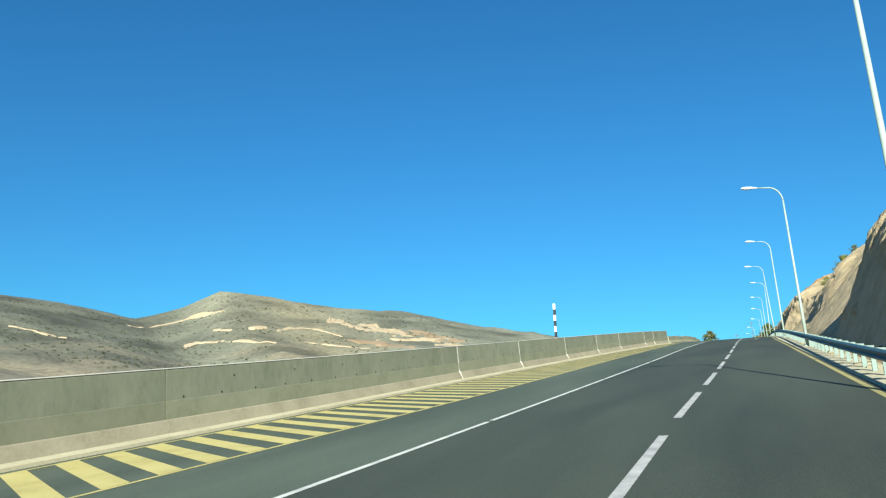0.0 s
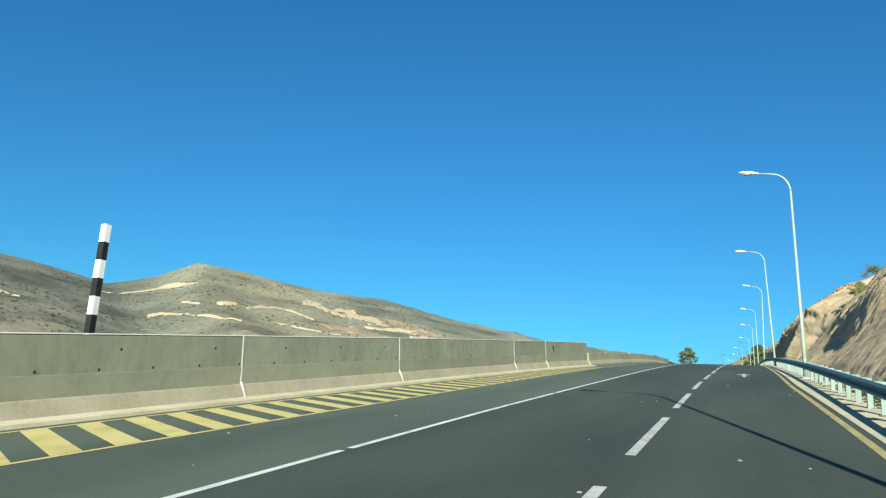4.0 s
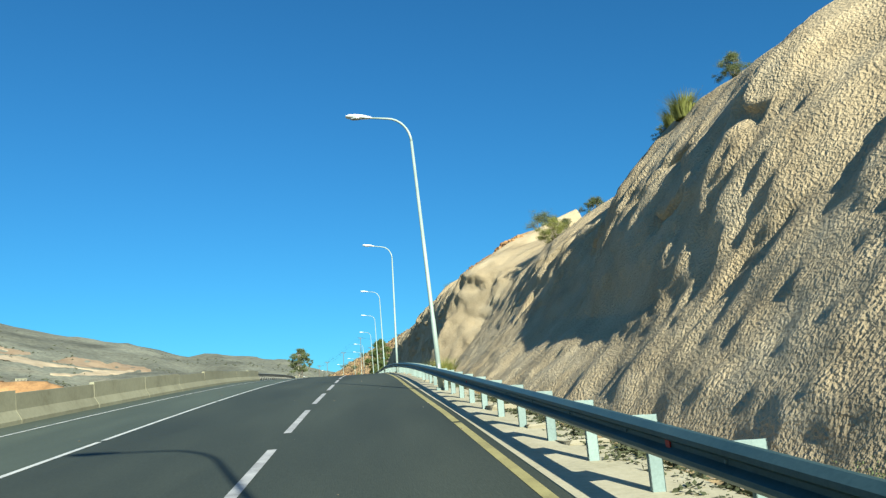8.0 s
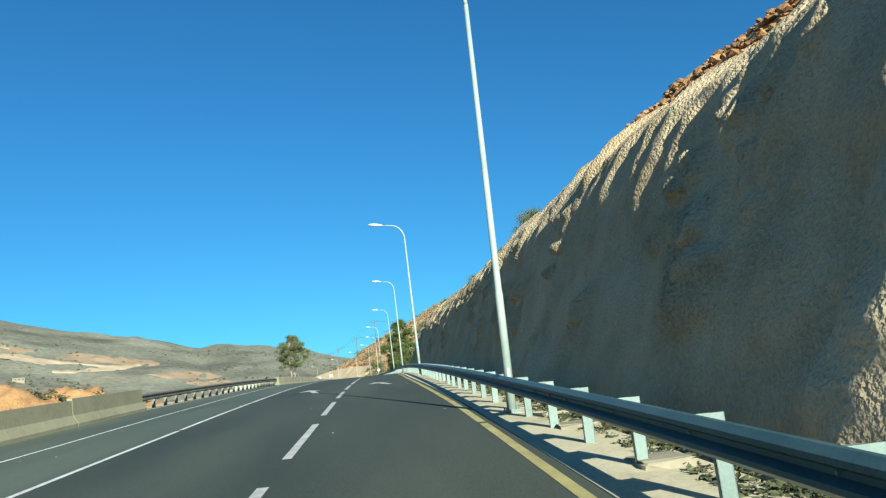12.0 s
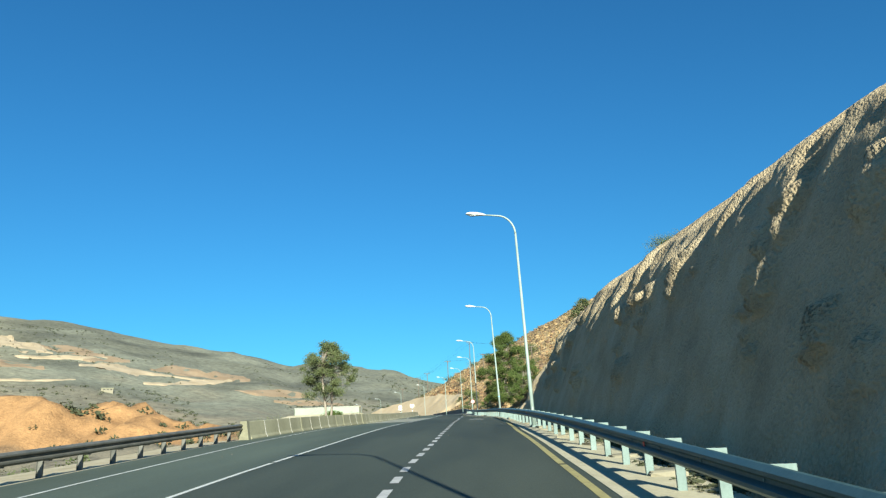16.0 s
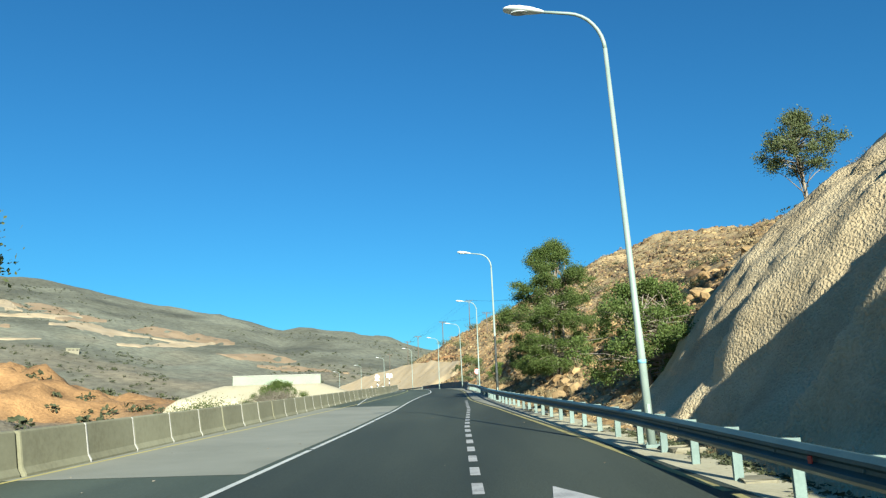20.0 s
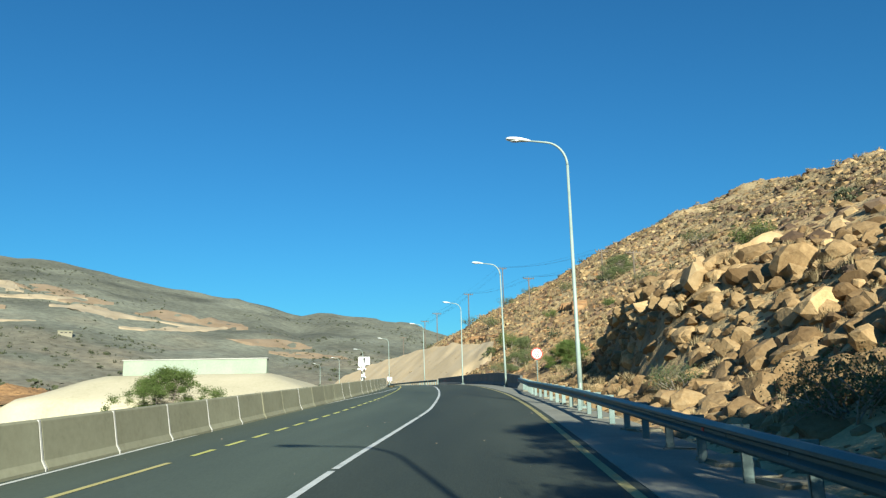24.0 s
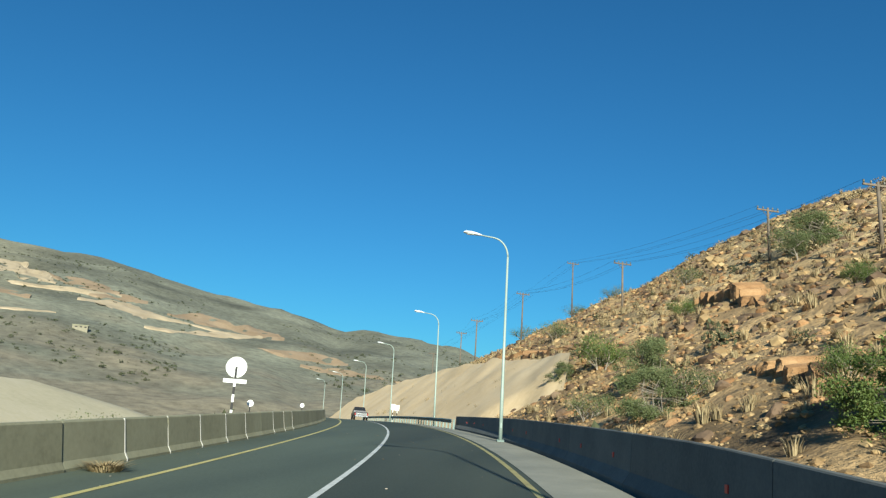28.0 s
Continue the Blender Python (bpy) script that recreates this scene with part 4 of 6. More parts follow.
for a in JOINTS[4:-1:1]:
    v, f = profile_run([a - 0.022, a + 0.022], [(lambda s: wall_lat(s) - 0.34, -0.3), (lambda s: wall_lat(s) - 0.34, 1.604), (lambda s: wall_lat(s) - 0.06, 1.604), (lambda s: wall_lat(s) - 0.04, 1.57), (lambda s: wall_lat(s) + 0.03, 0.47), (lambda s: wall_lat(s) + 0.075, 0.44), (lambda s: wall_lat(s) + 0.215, 0.10), (lambda s: wall_lat(s) + 0.235, -0.3)])
    mesh_ob("joint_sealant", v, f, M_caulk, wall_w)
v, f = profile_run(np.arange(-38, 98, 2.0), [(lambda s: wall_lat(s) + 0.18, -0.2), (lambda s: wall_lat(s) + 0.18, 0.10), (lambda s: wall_lat(s) + 0.62, 0.07), (lambda s: wall_lat(s) + 0.66, -0.2)])
mesh_ob("kerb_strip", v, f, M_apron, wall_w)

bm = bmesh.new()
bmesh.ops.create_cone(bm, segments=8, radius1=0.035, radius2=0.03, depth=0.012, cap_ends=True, matrix=Matrix.Rotation(radians(90), 4, "Y"))
ME_TIE = bpy.data.meshes.new("tie_hole")
bm.to_mesh(ME_TIE)
bm.free()
ME_TIE.materials.append(M_rubber)
for k in range(58):
    s = 14.6 + 1.4 * k
    piece("tie_hole", ME_TIE, wall_w, place(s, float(wall_lat(s)) - 0.012, 0.90))
    if k % 2:
        piece("tie_hole", ME_TIE, wall_w, place(s + 0.5, float(wall_lat(s + 0.5)) - 0.035, 1.30))

for k, (w, z) in enumerate(((0.34, 1.28), (0.30, 1.16), (0.36, 1.04))):
    c = 87.9
    V = [rp(c - w / 2, wall_lat(c) - 0.02 + 0.0, z), rp(c + w / 2, wall_lat(c) - 0.02, z), rp(c + w / 2, wall_lat(c) - 0.02, z + 0.07), rp(c - w / 2, wall_lat(c) - 0.02, z + 0.07)]
    mesh_ob("stencil_bar", [p + np.array([0.009, 0, 0]) for p in V], [(0, 1, 2, 3)], M_black, wall_w)

LOWJ = [96.02, 103.6, 110.4, 116.5, 122.8, 128.9, 136.0, 143.2, 150.0, 157.4, 165.6]
for i, (a, b) in enumerate(zip(LOWJ[:-1], LOWJ[1:])):
    ss = np.linspace(a + 0.02, b - 0.02, 4)
    h = 0.92 + 0.05 * math.sin(i * 2.3)
    v, f = profile_run(ss, [(lambda s: wall_lat(s) - 0.30, -0.4), (lambda s: wall_lat(s) - 0.30, 0.12), (lambda s: wall_lat(s) - 0.12, 0.40), (lambda s: wall_lat(s) - 0.08, h), (lambda s: wall_lat(s) + 0.08, h), (lambda s: wall_lat(s) + 0.12, 0.40), (lambda s: wall_lat(s) + 0.30, 0.12), (lambda s: wall_lat(s) + 0.30, -0.4)])
    o = mesh_ob("low_barrier", v, f, M_block)
    tagged(o, "low weathered beige concrete barrier beside the downhill lane", "barrier", "low barriers by the road")

# ---- jersey blocks ----
def jersey_mesh(material, h=0.84, length=2.0):
    """One block: a stepped profile with bevelled ends."""
    prof = [(-0.25, -0.3), (-0.25, 0.05), (-0.18, 0.17), (-0.085, h - 0.03), (-0.06, h), (0.06, h), (0.085, h - 0.03), (0.18, 0.17), (0.25, 0.05), (0.25, -0.3)]
    V, F = [], []
    rows = [(-length / 2, 0.93), (-length / 2 + 0.03, 1.0), (length / 2 - 0.03, 1.0), (length / 2, 0.93)]
    m = len(prof)
    for y, k in rows:
        V += [(x * k, y, z if z < 0.5 else z - (1 - k) * 0.2) for x, z in prof]
    for i in range(3):
        F += [(i * m + j, i * m + (j + 1) % m, (i + 1) * m + (j + 1) % m, (i + 1) * m + j)[::-1] for j in range(m)]
    F += [tuple(range(m)), tuple(3 * m + j for j in range(m))[::-1]]
    return mesh_of("jersey_barrier", V, F, material)


ME_J = jersey_mesh(M_block, 0.84, 2.45)
rj = random.Random(4)


def sealant_mesh():
    prof = [(-0.25, -0.2), (-0.25, 0.055), (-0.18, 0.175), (-0.08, 0.838), (0.08, 0.838), (0.18, 0.175), (0.25, 0.055), (0.25, -0.2)]
    V = [(x * 1.02, y, z) for y in (-0.022, 0.022) for x, z in prof]
    m = len(prof)
    return mesh_of("joint_sealant", V, [(j, (j + 1) % m, m + (j + 1) % m, m + j) for j in range(m)] + [tuple(range(m))[::-1], tuple(range(m, 2 * m))], M_caulk)


ME_JS = sealant_mesh()
s = 215.35
while s < 545:
    o = new("jersey_barrier", ME_J)
    o.matrix_basis = place(s, float(jersey_lat(s)), 0, math.degrees(math.atan((float(jersey_lat(s - 1)) - float(jersey_lat(s + 1))) / 2)) + rj.uniform(-0.5, 0.5), 1, True)
    tagged(o, "weathered beige concrete jersey barrier in a roadside row", "barrier", "jersey barriers along the downhill lane")
    if s < 380 and rj.random() < 0.75:
        j = piece("joint_sealant", ME_JS, o)
        j.matrix_basis = Matrix.Translation((0, 1.25, 0))
    s += 2.5
v, f = profile_run([213.6, 214.05], [(lambda s: -10.45, -0.3), (lambda s: -10.4, 0.86), (lambda s: -10.1, 0.86), (lambda s: -9.95, -0.3)])
tagged(mesh_ob("end_block", v, f, M_block), "pale concrete end block of the barrier", "barrier")

# cliff-side dark barrier after the guard rail, its shade put into the colour
def dark_lat(s):
    return y_lat(s) + np.interp(s, [340, 347, 356, 400], [1.9, 1.85, 2.08, 1.95])


DARKJ = [341.0, 346.2, 353.0, 360.2, 367.4, 374.6, 381.8, 389.0, 396.2, 403.4]
for i, (a, b) in enumerate(zip(DARKJ[:-1], DARKJ[1:])):
    ss = np.linspace(a + 0.015, b - 0.015, 5)
    h = np.interp(ss, [341, 356, 380, 404], [0.95, 1.18, 1.15, 1.0])
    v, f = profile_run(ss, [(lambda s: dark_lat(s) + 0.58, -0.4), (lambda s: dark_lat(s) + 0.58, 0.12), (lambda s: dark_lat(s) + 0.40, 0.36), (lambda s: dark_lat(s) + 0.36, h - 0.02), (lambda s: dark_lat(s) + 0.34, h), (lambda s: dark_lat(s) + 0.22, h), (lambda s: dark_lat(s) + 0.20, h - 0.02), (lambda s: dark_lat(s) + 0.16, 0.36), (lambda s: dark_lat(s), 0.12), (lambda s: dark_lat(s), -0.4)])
    o = tagged(mesh_ob("dark_barrier", v, f, M_barrier_shade), "concrete barrier beside the bend, coloured dark grey to show its shade", "barrier", "dark barriers beside the bend")
    for q in (0.22, 0.75)[: 1 + i % 2]:
        s = a + q * (b - a)
        bm = bmesh.new()
        box(bm, -0.012, 0.012, -0.06, 0.06, -0.06, 0.06, 0.006)
        k = part("reflector", bm, M_red, o, "small red reflector")
        k.matrix_basis = place(s, float(dark_lat(s)) + 0.165, 0.62)

# ---- guard rails ----
BEAM = [(0.0, 0.47), (-0.02, 0.475), (-0.082, 0.525), (-0.082, 0.565), (-0.012, 0.605), (-0.012, 0.645), (-0.082, 0.685), (-0.082, 0.725), (-0.02, 0.775), (0.0, 0.78)]


def beam_run(ss, latf, sign=1, dz=0.0):
    prof = [(lambda s, x=x: latf(s) + sign * x, z + dz) for x, z in BEAM] + [(lambda s, x=x: latf(s) + sign * (x + 0.012), z + dz) for x, z in BEAM[::-1]]
    return profile_run(ss, prof)


def channel_post(name, h, material, width=0.15):
    """An upright channel with its web facing along the road."""
    bm = bmesh.new()
    box(bm, 0.0, width, -0.006, 0.006, -0.6, h)
    box(bm, 0.0, 0.008, -0.006, 0.05, -0.6, h)
    box(bm, width - 0.008, width, -0.006, 0.05, -0.6, h)
    me = bpy.data.meshes.new(name)
    bm.to_mesh(me)
    bm.free()
    me.materials.append(material)
    return me


def spacer_mesh(name, material):
    bm = bmesh.new()
    box(bm, 0.0, 0.16, -0.05, 0.05, 0.46, 0.768, 0.004)
    me = bpy.data.meshes.new(name)
    bm.to_mesh(me)
    bm.free()
    me.materials.append(material)
    return me


def bolt_mesh():
    bm = bmesh.new()
    bmesh.ops.create_cone(bm, segments=8, radius1=0.02, radius2=0.014, depth=0.02, cap_ends=True, matrix=Matrix.Rotation(radians(-90), 4, "Y"))
    me = bpy.data.meshes.new("bolt")
    bm.to_mesh(me)
    bm.free()
    me.materials.append(M_post)
    return me


ME_POST, ME_SPACE, ME_BOLT = channel_post("post", 0.765, M_post, 0.14), spacer_mesh("spacer_block", M_post), bolt_mesh()
rail_r = tagged(new("guard_rail"), "galvanised steel W-beam guard rail on channel posts", "guard rail", "guard rails")
def beam_lat(s):
    """The rail swings out to meet the end of the dark barrier."""
    return rail_lat(s) + np.interp(s, [328, 340.9], [0.0, 0.95])


s = -34.0
while s < 340:
    e = min(s + 4.0, 341.0)
    v, f = beam_run(np.linspace(s, e + (0.02 if e < 341 else 0), 3), beam_lat)
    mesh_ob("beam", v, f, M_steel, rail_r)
    s = e
s, k = -33.1, 0
rg = random.Random(8)
while s < 340:
    la = float(beam_lat(s))
    m = place(s, la + 0.17, 0, rg.uniform(-3, 3))
    piece("post", ME_POST, rail_r, m)
    piece("spacer_block", ME_SPACE, rail_r, place(s, la + 0.014, 0, rg.uniform(-2, 2)))
    if s > 55:
        piece("bolt", ME_BOLT, rail_r, place(s, la - 0.018, 0.625))
    if k % 6 == 3:
        bm = bmesh.new()
        box(bm, la - 0.03, la - 0.016, -0.045, 0.045, 0.585, 0.665, 0.004)
        o = part("reflector", bm, M_red, rail_r, "small dull red reflector")
        o.matrix_basis = place(s + 1.0, 0)
    s += 2.0
    k += 1
rail_f = tagged(new("guard_rail"), "pale steel guard rail at the far bend", "guard rail", "guard rails")
for a in np.arange(401, 470, 4.0):
    v, f = beam_run(np.linspace(a, a + 4.02, 3), lambda s: y_lat(s) + 1.5)
    mesh_ob("beam", v, f, M_steel, rail_f)
    for d in (0.6, 2.6):
        piece("post", ME_POST, rail_f, place(a + d, float(y_lat(a + d)) + 1.66))

rail_l = tagged(new("guard_rail"), "dark weathered steel guard rail beside the downhill lane", "guard rail", "guard rails")
ME_POSTD, ME_SPACED = channel_post("post", 0.72, M_oldsteel, 0.16), spacer_mesh("spacer_block", M_oldsteel)
left_rail = lambda s: np.interp(s, [160, 166, 214], [-10.6, -10.6, -10.35])
for a in np.arange(165.6, 213, 4.0):
    v, f = beam_run(np.linspace(a, min(a + 4.02, 213.7), 3), left_rail, -1, -0.04)
    mesh_ob("beam", v, f, M_oldsteel, rail_l)
s = 166.6
while s < 213:
    piece("post", ME_POSTD, rail_l, place(s, float(left_rail(s)) - 0.20, 0, 180))
    piece("spacer_block", ME_SPACED, rail_l, place(s, float(left_rail(s)) - 0.014, -0.06, 180))
    s += 2.0

# rough concrete footings and loose blocks under the rail
rb = random.Random(12)
ME_FOOT = []
for i in range(4):
    bm = bmesh.new()
    box(bm, -0.28, 0.30, -0.42, 0.42, -0.15, 0.10, 0.03)
    for vv in bm.verts:
        vv.co += Vector((rb.uniform(-0.05, 0.05), rb.uniform(-0.07, 0.07), rb.uniform(-0.025, 0.03)))
    me = bpy.data.meshes.new("footing")
    bm.to_mesh(me)
    bm.free()
    me.materials.append(M_band)
    ME_FOOT.append(me)
s = 1.0
while s < 338:
    piece("footing", ME_FOOT[rb.randrange(4)], apron, place(s + rb.uniform(-0.2, 0.2), float(rail_lat(s)) + rb.uniform(0.42, 0.62), rb.uniform(-0.10, -0.01), rb.uniform(-25, 25), rb.uniform(0.7, 1.15)))
    s += rb.choice((2.0, 2.0, 4.0))

# ---- street lamps ----
def street_lamp():
    root = new("street_lamp")
    tube_part("pole", [(0, 0, 0.02), (0, 0, 2.4), (0, 0, 2.5), (0, 0, 9.1)], [0.095, 0.085, 0.075, 0.05], M_pole, root, 12)
    pts, rad = [], []
    for k in range(9):
        a = math.pi / 2 * k / 8 * 0.94
        pts.append((-0.85 + 0.85 * math.cos(a), 0, 9.08 + 0.98 * math.sin(a)))
        rad.append(0.049 - 0.010 * k / 8)
    pts.append((-1.5, 0, 10.15))
    rad.append(0.034)
    tube_part("arm", pts, rad, M_pole, root, 10)
    V, F = [], []
    for i, (x, w, hu, hd) in enumerate([(-1.37, 0.05, 0.03, 0.03), (-1.47, 0.08, 0.06, 0.045), (-1.70, 0.14, 0.10, 0.06), (-1.95, 0.17, 0.11, 0.07), (-2.17, 0.16, 0.09, 0.065), (-2.29, 0.11, 0.05, 0.045), (-2.33, 0.05, 0.02, 0.02)]):
        z0 = 10.14 + (-1.37 - x) * 0.12
        for k in range(12):
            a = 2 * math.pi * k / 12
            V.append((x, w * math.cos(a), z0 + (hu if math.sin(a) > 0 else hd) * math.sin(a)))
    F = [(i * 12 + k, i * 12 + (k + 1) % 12, (i + 1) * 12 + (k + 1) % 12, (i + 1) * 12 + k) for i in range(6) for k in range(12)] + [tuple(range(12))[::-1], tuple(72 + k for k in range(12))]
    head = tagged(mesh_ob("lamp_head", V, F, M_head, root, True), "white flattened luminaire")
    V = [(-1.94 + 0.22 * math.cos(2 * math.pi * k / 16), 0.115 * math.sin(2 * math.pi * k / 16), 10.165 - 0.03 * r) for r in (0, 1) for k in range(16)]
    mesh_ob("lens", V, [(k, (k + 1) % 16, 16 + (k + 1) % 16, 16 + k) for k in range(16)] + [tuple(range(16)), tuple(16 + k for k in range(16))[::-1]], M_lens, head)
    bm = bmesh.new()
    box(bm, -0.17, 0.17, -0.17, 0.17, -0.05, 0.03, 0.008)
    part("base_plate", bm, M_post, root)
    for x in (-0.13, 0.13):
        for y in (-0.13, 0.13):
            bm = bmesh.new()
            bmesh.ops.create_cone(bm, segments=6, radius1=0.018, radius2=0.018, depth=0.06, cap_ends=True, matrix=Matrix.Translation((x, y, 0.05)))
            part("bolt", bm, M_post, root)
    bm = bmesh.new()
    box(bm, -0.035, 0.035, -0.098, -0.075, 0.60, 0.86, 0.005)
    part("service_door", bm, M_pole, root)
    bm = bmesh.new()
    box(bm, -0.22, 0.22, -0.22, 0.22, -0.6, -0.04, 0.02)
    part("plinth", bm, M_apron, root, "pale concrete plinth")
    return tagged(root, "pale painted steel street lamp with a curved arm", "street lamp", "street lamps along the guard rail")


lamp0 = street_lamp()
lamp_spots = [(s, max(la, float(rail_lat(s)) + 0.112)) for s, la in zip(LAMP_S, LAMP_LAT)] + [(541.0, 3.1)]
for i, (s, la) in enumerate(lamp_spots):
    m = place(s, la, 0.06) @ pose(0, 0, 0, 0, -LAMP_LEAN[i], 0)
    if i == 0:
        lamp0.matrix_basis = m
        o = lamp0
    else:
        o = copy_thing(lamp0, m)
    if i == 8:
        tube_part("soot_coat", [(0, 0, 0.04), (0, 0, 2.4), (0, 0, 2.5), (0, 0, 4.3)], [0.098, 0.089, 0.079, 0.073], M_lowdark, o, 12, "dark mottled lower half of the pole")
    if i in (5, 7):
        tube_part("blue_band", [(0, 0, 1.72), (0, 0, 1.80)], [0.093, 0.092], M_blue, o, 12, "pale blue painted band")


# ---- rocks ----
def rock_mesh(seed, material, cuts=2, flat=0.75):
    """An angular block: a lump cut by a few planes."""
    r = random.Random(seed)
    bm = bmesh.new()
    bmesh.ops.create_icosphere(bm, subdivisions=cuts, radius=0.62)
    for v in bm.verts:
        v.co *= 1 + 0.22 * noise.noise(v.co * 1.7 + Vector((seed * 3.1, 0, 0)))
    for _ in range(7):
        n = Vector((r.uniform(-1, 1), r.uniform(-1, 1), r.uniform(-0.7, 1))).normalized()
        d = r.uniform(0.30, 0.46)
        for v in bm.verts:
            k = v.co.dot(n) - d
            if k > 0:
                v.co -= n * k
    for v in bm.verts:
        v.co = Vector((v.co.x * r.uniform(0.98, 1.02) * 1.2, v.co.y, v.co.z * flat))
    me = bpy.data.meshes.new("boulder")
    bm.to_mesh(me)
    bm.free()
    me.materials.append(material)
    return me


ME_ROCK = [rock_mesh(i, M_rock, 2, 0.7 + 0.06 * (i % 4)) for i in range(9)]
rr = random.Random(21)
# the large fallen blocks of the rock cut
spots = []
for _ in range(4000):
    if len(spots) >= 285:
        break
    s, la = rr.uniform(256, 338), 5.2 + 8.8 * rr.random() ** 0.8
    d = min(abs(s - 268), abs(s - 298) * 0.8, abs(s - 323))
    if rr.random() > math.exp(-(d / 14) ** 2) + 0.10:
        continue
    if 259 < s < 266 and la > 6:
        continue
    spots.append((s, la))
for s, la in spots:
    size = 0.30 + 0.80 * rr.random() ** 2.4 + (0.2 if la > 8 and s > 312 else 0)
    p = on_land(s, la, 0.12 * size)
    o = new("boulder", ME_ROCK[rr.randrange(9)])
    o.matrix_basis = Matrix.Translation(p) @ pose(0, 0, 0, rr.uniform(-35, 35), rr.uniform(-35, 35), rr.uniform(0, 360)) @ Matrix.Scale(size, 4)
    tagged(o, "angular orange-brown boulder lying in the rock fall" if size < 1.1 else "large angular tan boulder in the rock fall", "boulder", "boulders of the rock fall")
for s, la, size in ((264.6, 6.3, 1.32), (283.5, 10.6, 1.45), (297.0, 8.6, 1.52), (303.0, 9.6, 1.32), (318.0, 9.4, 1.58), (322.2, 11.4, 1.85), (327.4, 9.9, 1.45), (325.0, 8.0, 1.12), (313.0, 11.5, 1.65), (308.5, 10.0, 1.45), (331.0, 8.6, 0.99), (319.0, 12.6, 1.98), (256.5, 13.6, 1.72), (258.0, 12.4, 1.45), (259.5, 14.2, 1.58), (255.0, 15.2, 1.45), (261.0, 12.8, 1.19), (271.0, 6.6, 1.19), (272.6, 7.4, 0.99)):
    p = on_land(s, la, 0.1)
    o = new("boulder", ME_ROCK[rr.randrange(9)])
    o.matrix_basis = Matrix.Translation(p) @ pose(0, 0, 0, rr.uniform(-25, 25), rr.uniform(-25, 25), rr.uniform(0, 360)) @ Matrix.Scale(size, 4)
    tagged(o, "large angular tan boulder in the rock fall", "boulder", "boulders of the rock fall")


for s, la, size, dz in ((242.6, 14.9, 1.25, 0.15), (243.4, 15.2, 0.9, 0.85), (241.7, 14.6, 0.7, 0.1), (238.0, 13.6, 0.6, 0.1), (236.4, 13.2, 0.45, 0.05), (240.2, 14.2, 0.5, 0.1)):
    o = new("boulder", ME_ROCK[rr.randrange(9)])
    o.matrix_basis = place(s, la, seat(s, la) + dz, rr.uniform(0, 360), size)
    tagged(o, "angular rust-brown boulder perched on the cliff crest", "boulder", "boulders on the cliff crest")


def rock_data(seed, sub=1):
    r = random.Random(seed)
    bm = bmesh.new()
    bmesh.ops.create_icosphere(bm, subdivisions=sub, radius=0.5)
    for v in bm.verts:
        v.co = Vector((v.co.x * 1.2 * r.uniform(0.7, 1.15), v.co.y * r.uniform(0.7, 1.15), v.co.z * 0.75 * r.uniform(0.7, 1.15)))
    V = np.array([v.co[:] for v in bm.verts])
    F = np.array([[v.index for v in f.verts] for f in bm.faces])
    bm.free()
    return V, F


BITS = [rock_data(i) for i in range(6)]


def scatter(name, pts, sizes, material, label, category, seed=0, parts=BITS, squash=1.0):
    """Many small pieces as one mesh."""
    g = np.random.default_rng(seed)
    VV, FF, n = [], [], 0
    for p, k in zip(pts, sizes):
        V, F = parts[g.integers(len(parts))]
        a = g.uniform(0, 6.283)
        c, s_ = math.cos(a), math.sin(a)
        W = np.stack([V[:, 0] * c - V[:, 1] * s_, V[:, 0] * s_ + V[:, 1] * c, V[:, 2] * squash], 1) * k + p
        VV.append(W)
        FF.append(F + n)
        n += len(V)
    VV, FF = np.concatenate(VV), np.concatenate(FF)
    return tagged(mesh_ob(name, VV, FF.tolist(), material), label, category, kind="stuff")


def strewn(n, s0, s1, l0, l1, lo, hi, seed, power=1.0, sink=0.15, skew=2.5):
    g = np.random.default_rng(seed)
    S = g.uniform(s0, s1, n)
    L = l0 + (l1 - l0) * g.random(n) ** power
    P = rp(S, L, 0.0)
    size = lo + (hi - lo) * g.random(n) ** skew
    P[:, 2] = land(P[:, 0], P[:, 1]) - sink * size
    return P, size


def as_data(me):
    return np.array([v.co[:] for v in me.vertices]), [list(p.vertices) for p in me.polygons]


BLOCKS = [(V, np.array(F)) for V, F in map(as_data, ME_ROCK)]
P1, K1 = strewn(950, 300, 335, 5.6, 15, 0.18, 1.15, 41, 0.9, 0.02, 2.6)
scatter("outcrop_blocks", P1, K1, M_rock, "angular golden blocks of the broken rock outcrop", "rocks", 41, BLOCKS)
P1, K1 = strewn(900, 255, 300, 6.0, 17, 0.16, 1.0, 42, 0.9, 0.05, 3.2)
scatter("outcrop_blocks", P1, K1, M_rock, "angular golden blocks on the rock fall", "rocks", 42, BLOCKS)
P1, K1 = strewn(900, 300, 340, 4.7, 8.0, 0.16, 0.8, 46, 1.0, 0.1, 2.2)
scatter("talus_blocks", P1, K1, M_rock, "angular cream and golden blocks fallen below the outcrop", "rocks", 46, BLOCKS)
P1, K1 = strewn(3000, 338, 470, 6.5, 48, 0.16, 0.75, 43, 1.0, 0.1, 2.2)
scatter("hill_blocks", P1, K1, M_rust, "angular golden stones on the hillside above the bend", "rocks", 43, BLOCKS)
P1, K1 = strewn(2200, 338, 470, 6.5, 60, 0.18, 0.95, 44, 1.0, 0.1, 2.2)
scatter("hill_blocks", P1, K1, M_darkstone, "angular dark stones on the hillside above the bend", "rocks", 44, BLOCKS)
P1, K1 = strewn(6500, 254, 342, 4.6, 16, 0.12, 0.85, 1)
scatter("loose_stones", P1, K1, M_rock, "loose golden-brown stones littering the rock fall", "stones", 1)
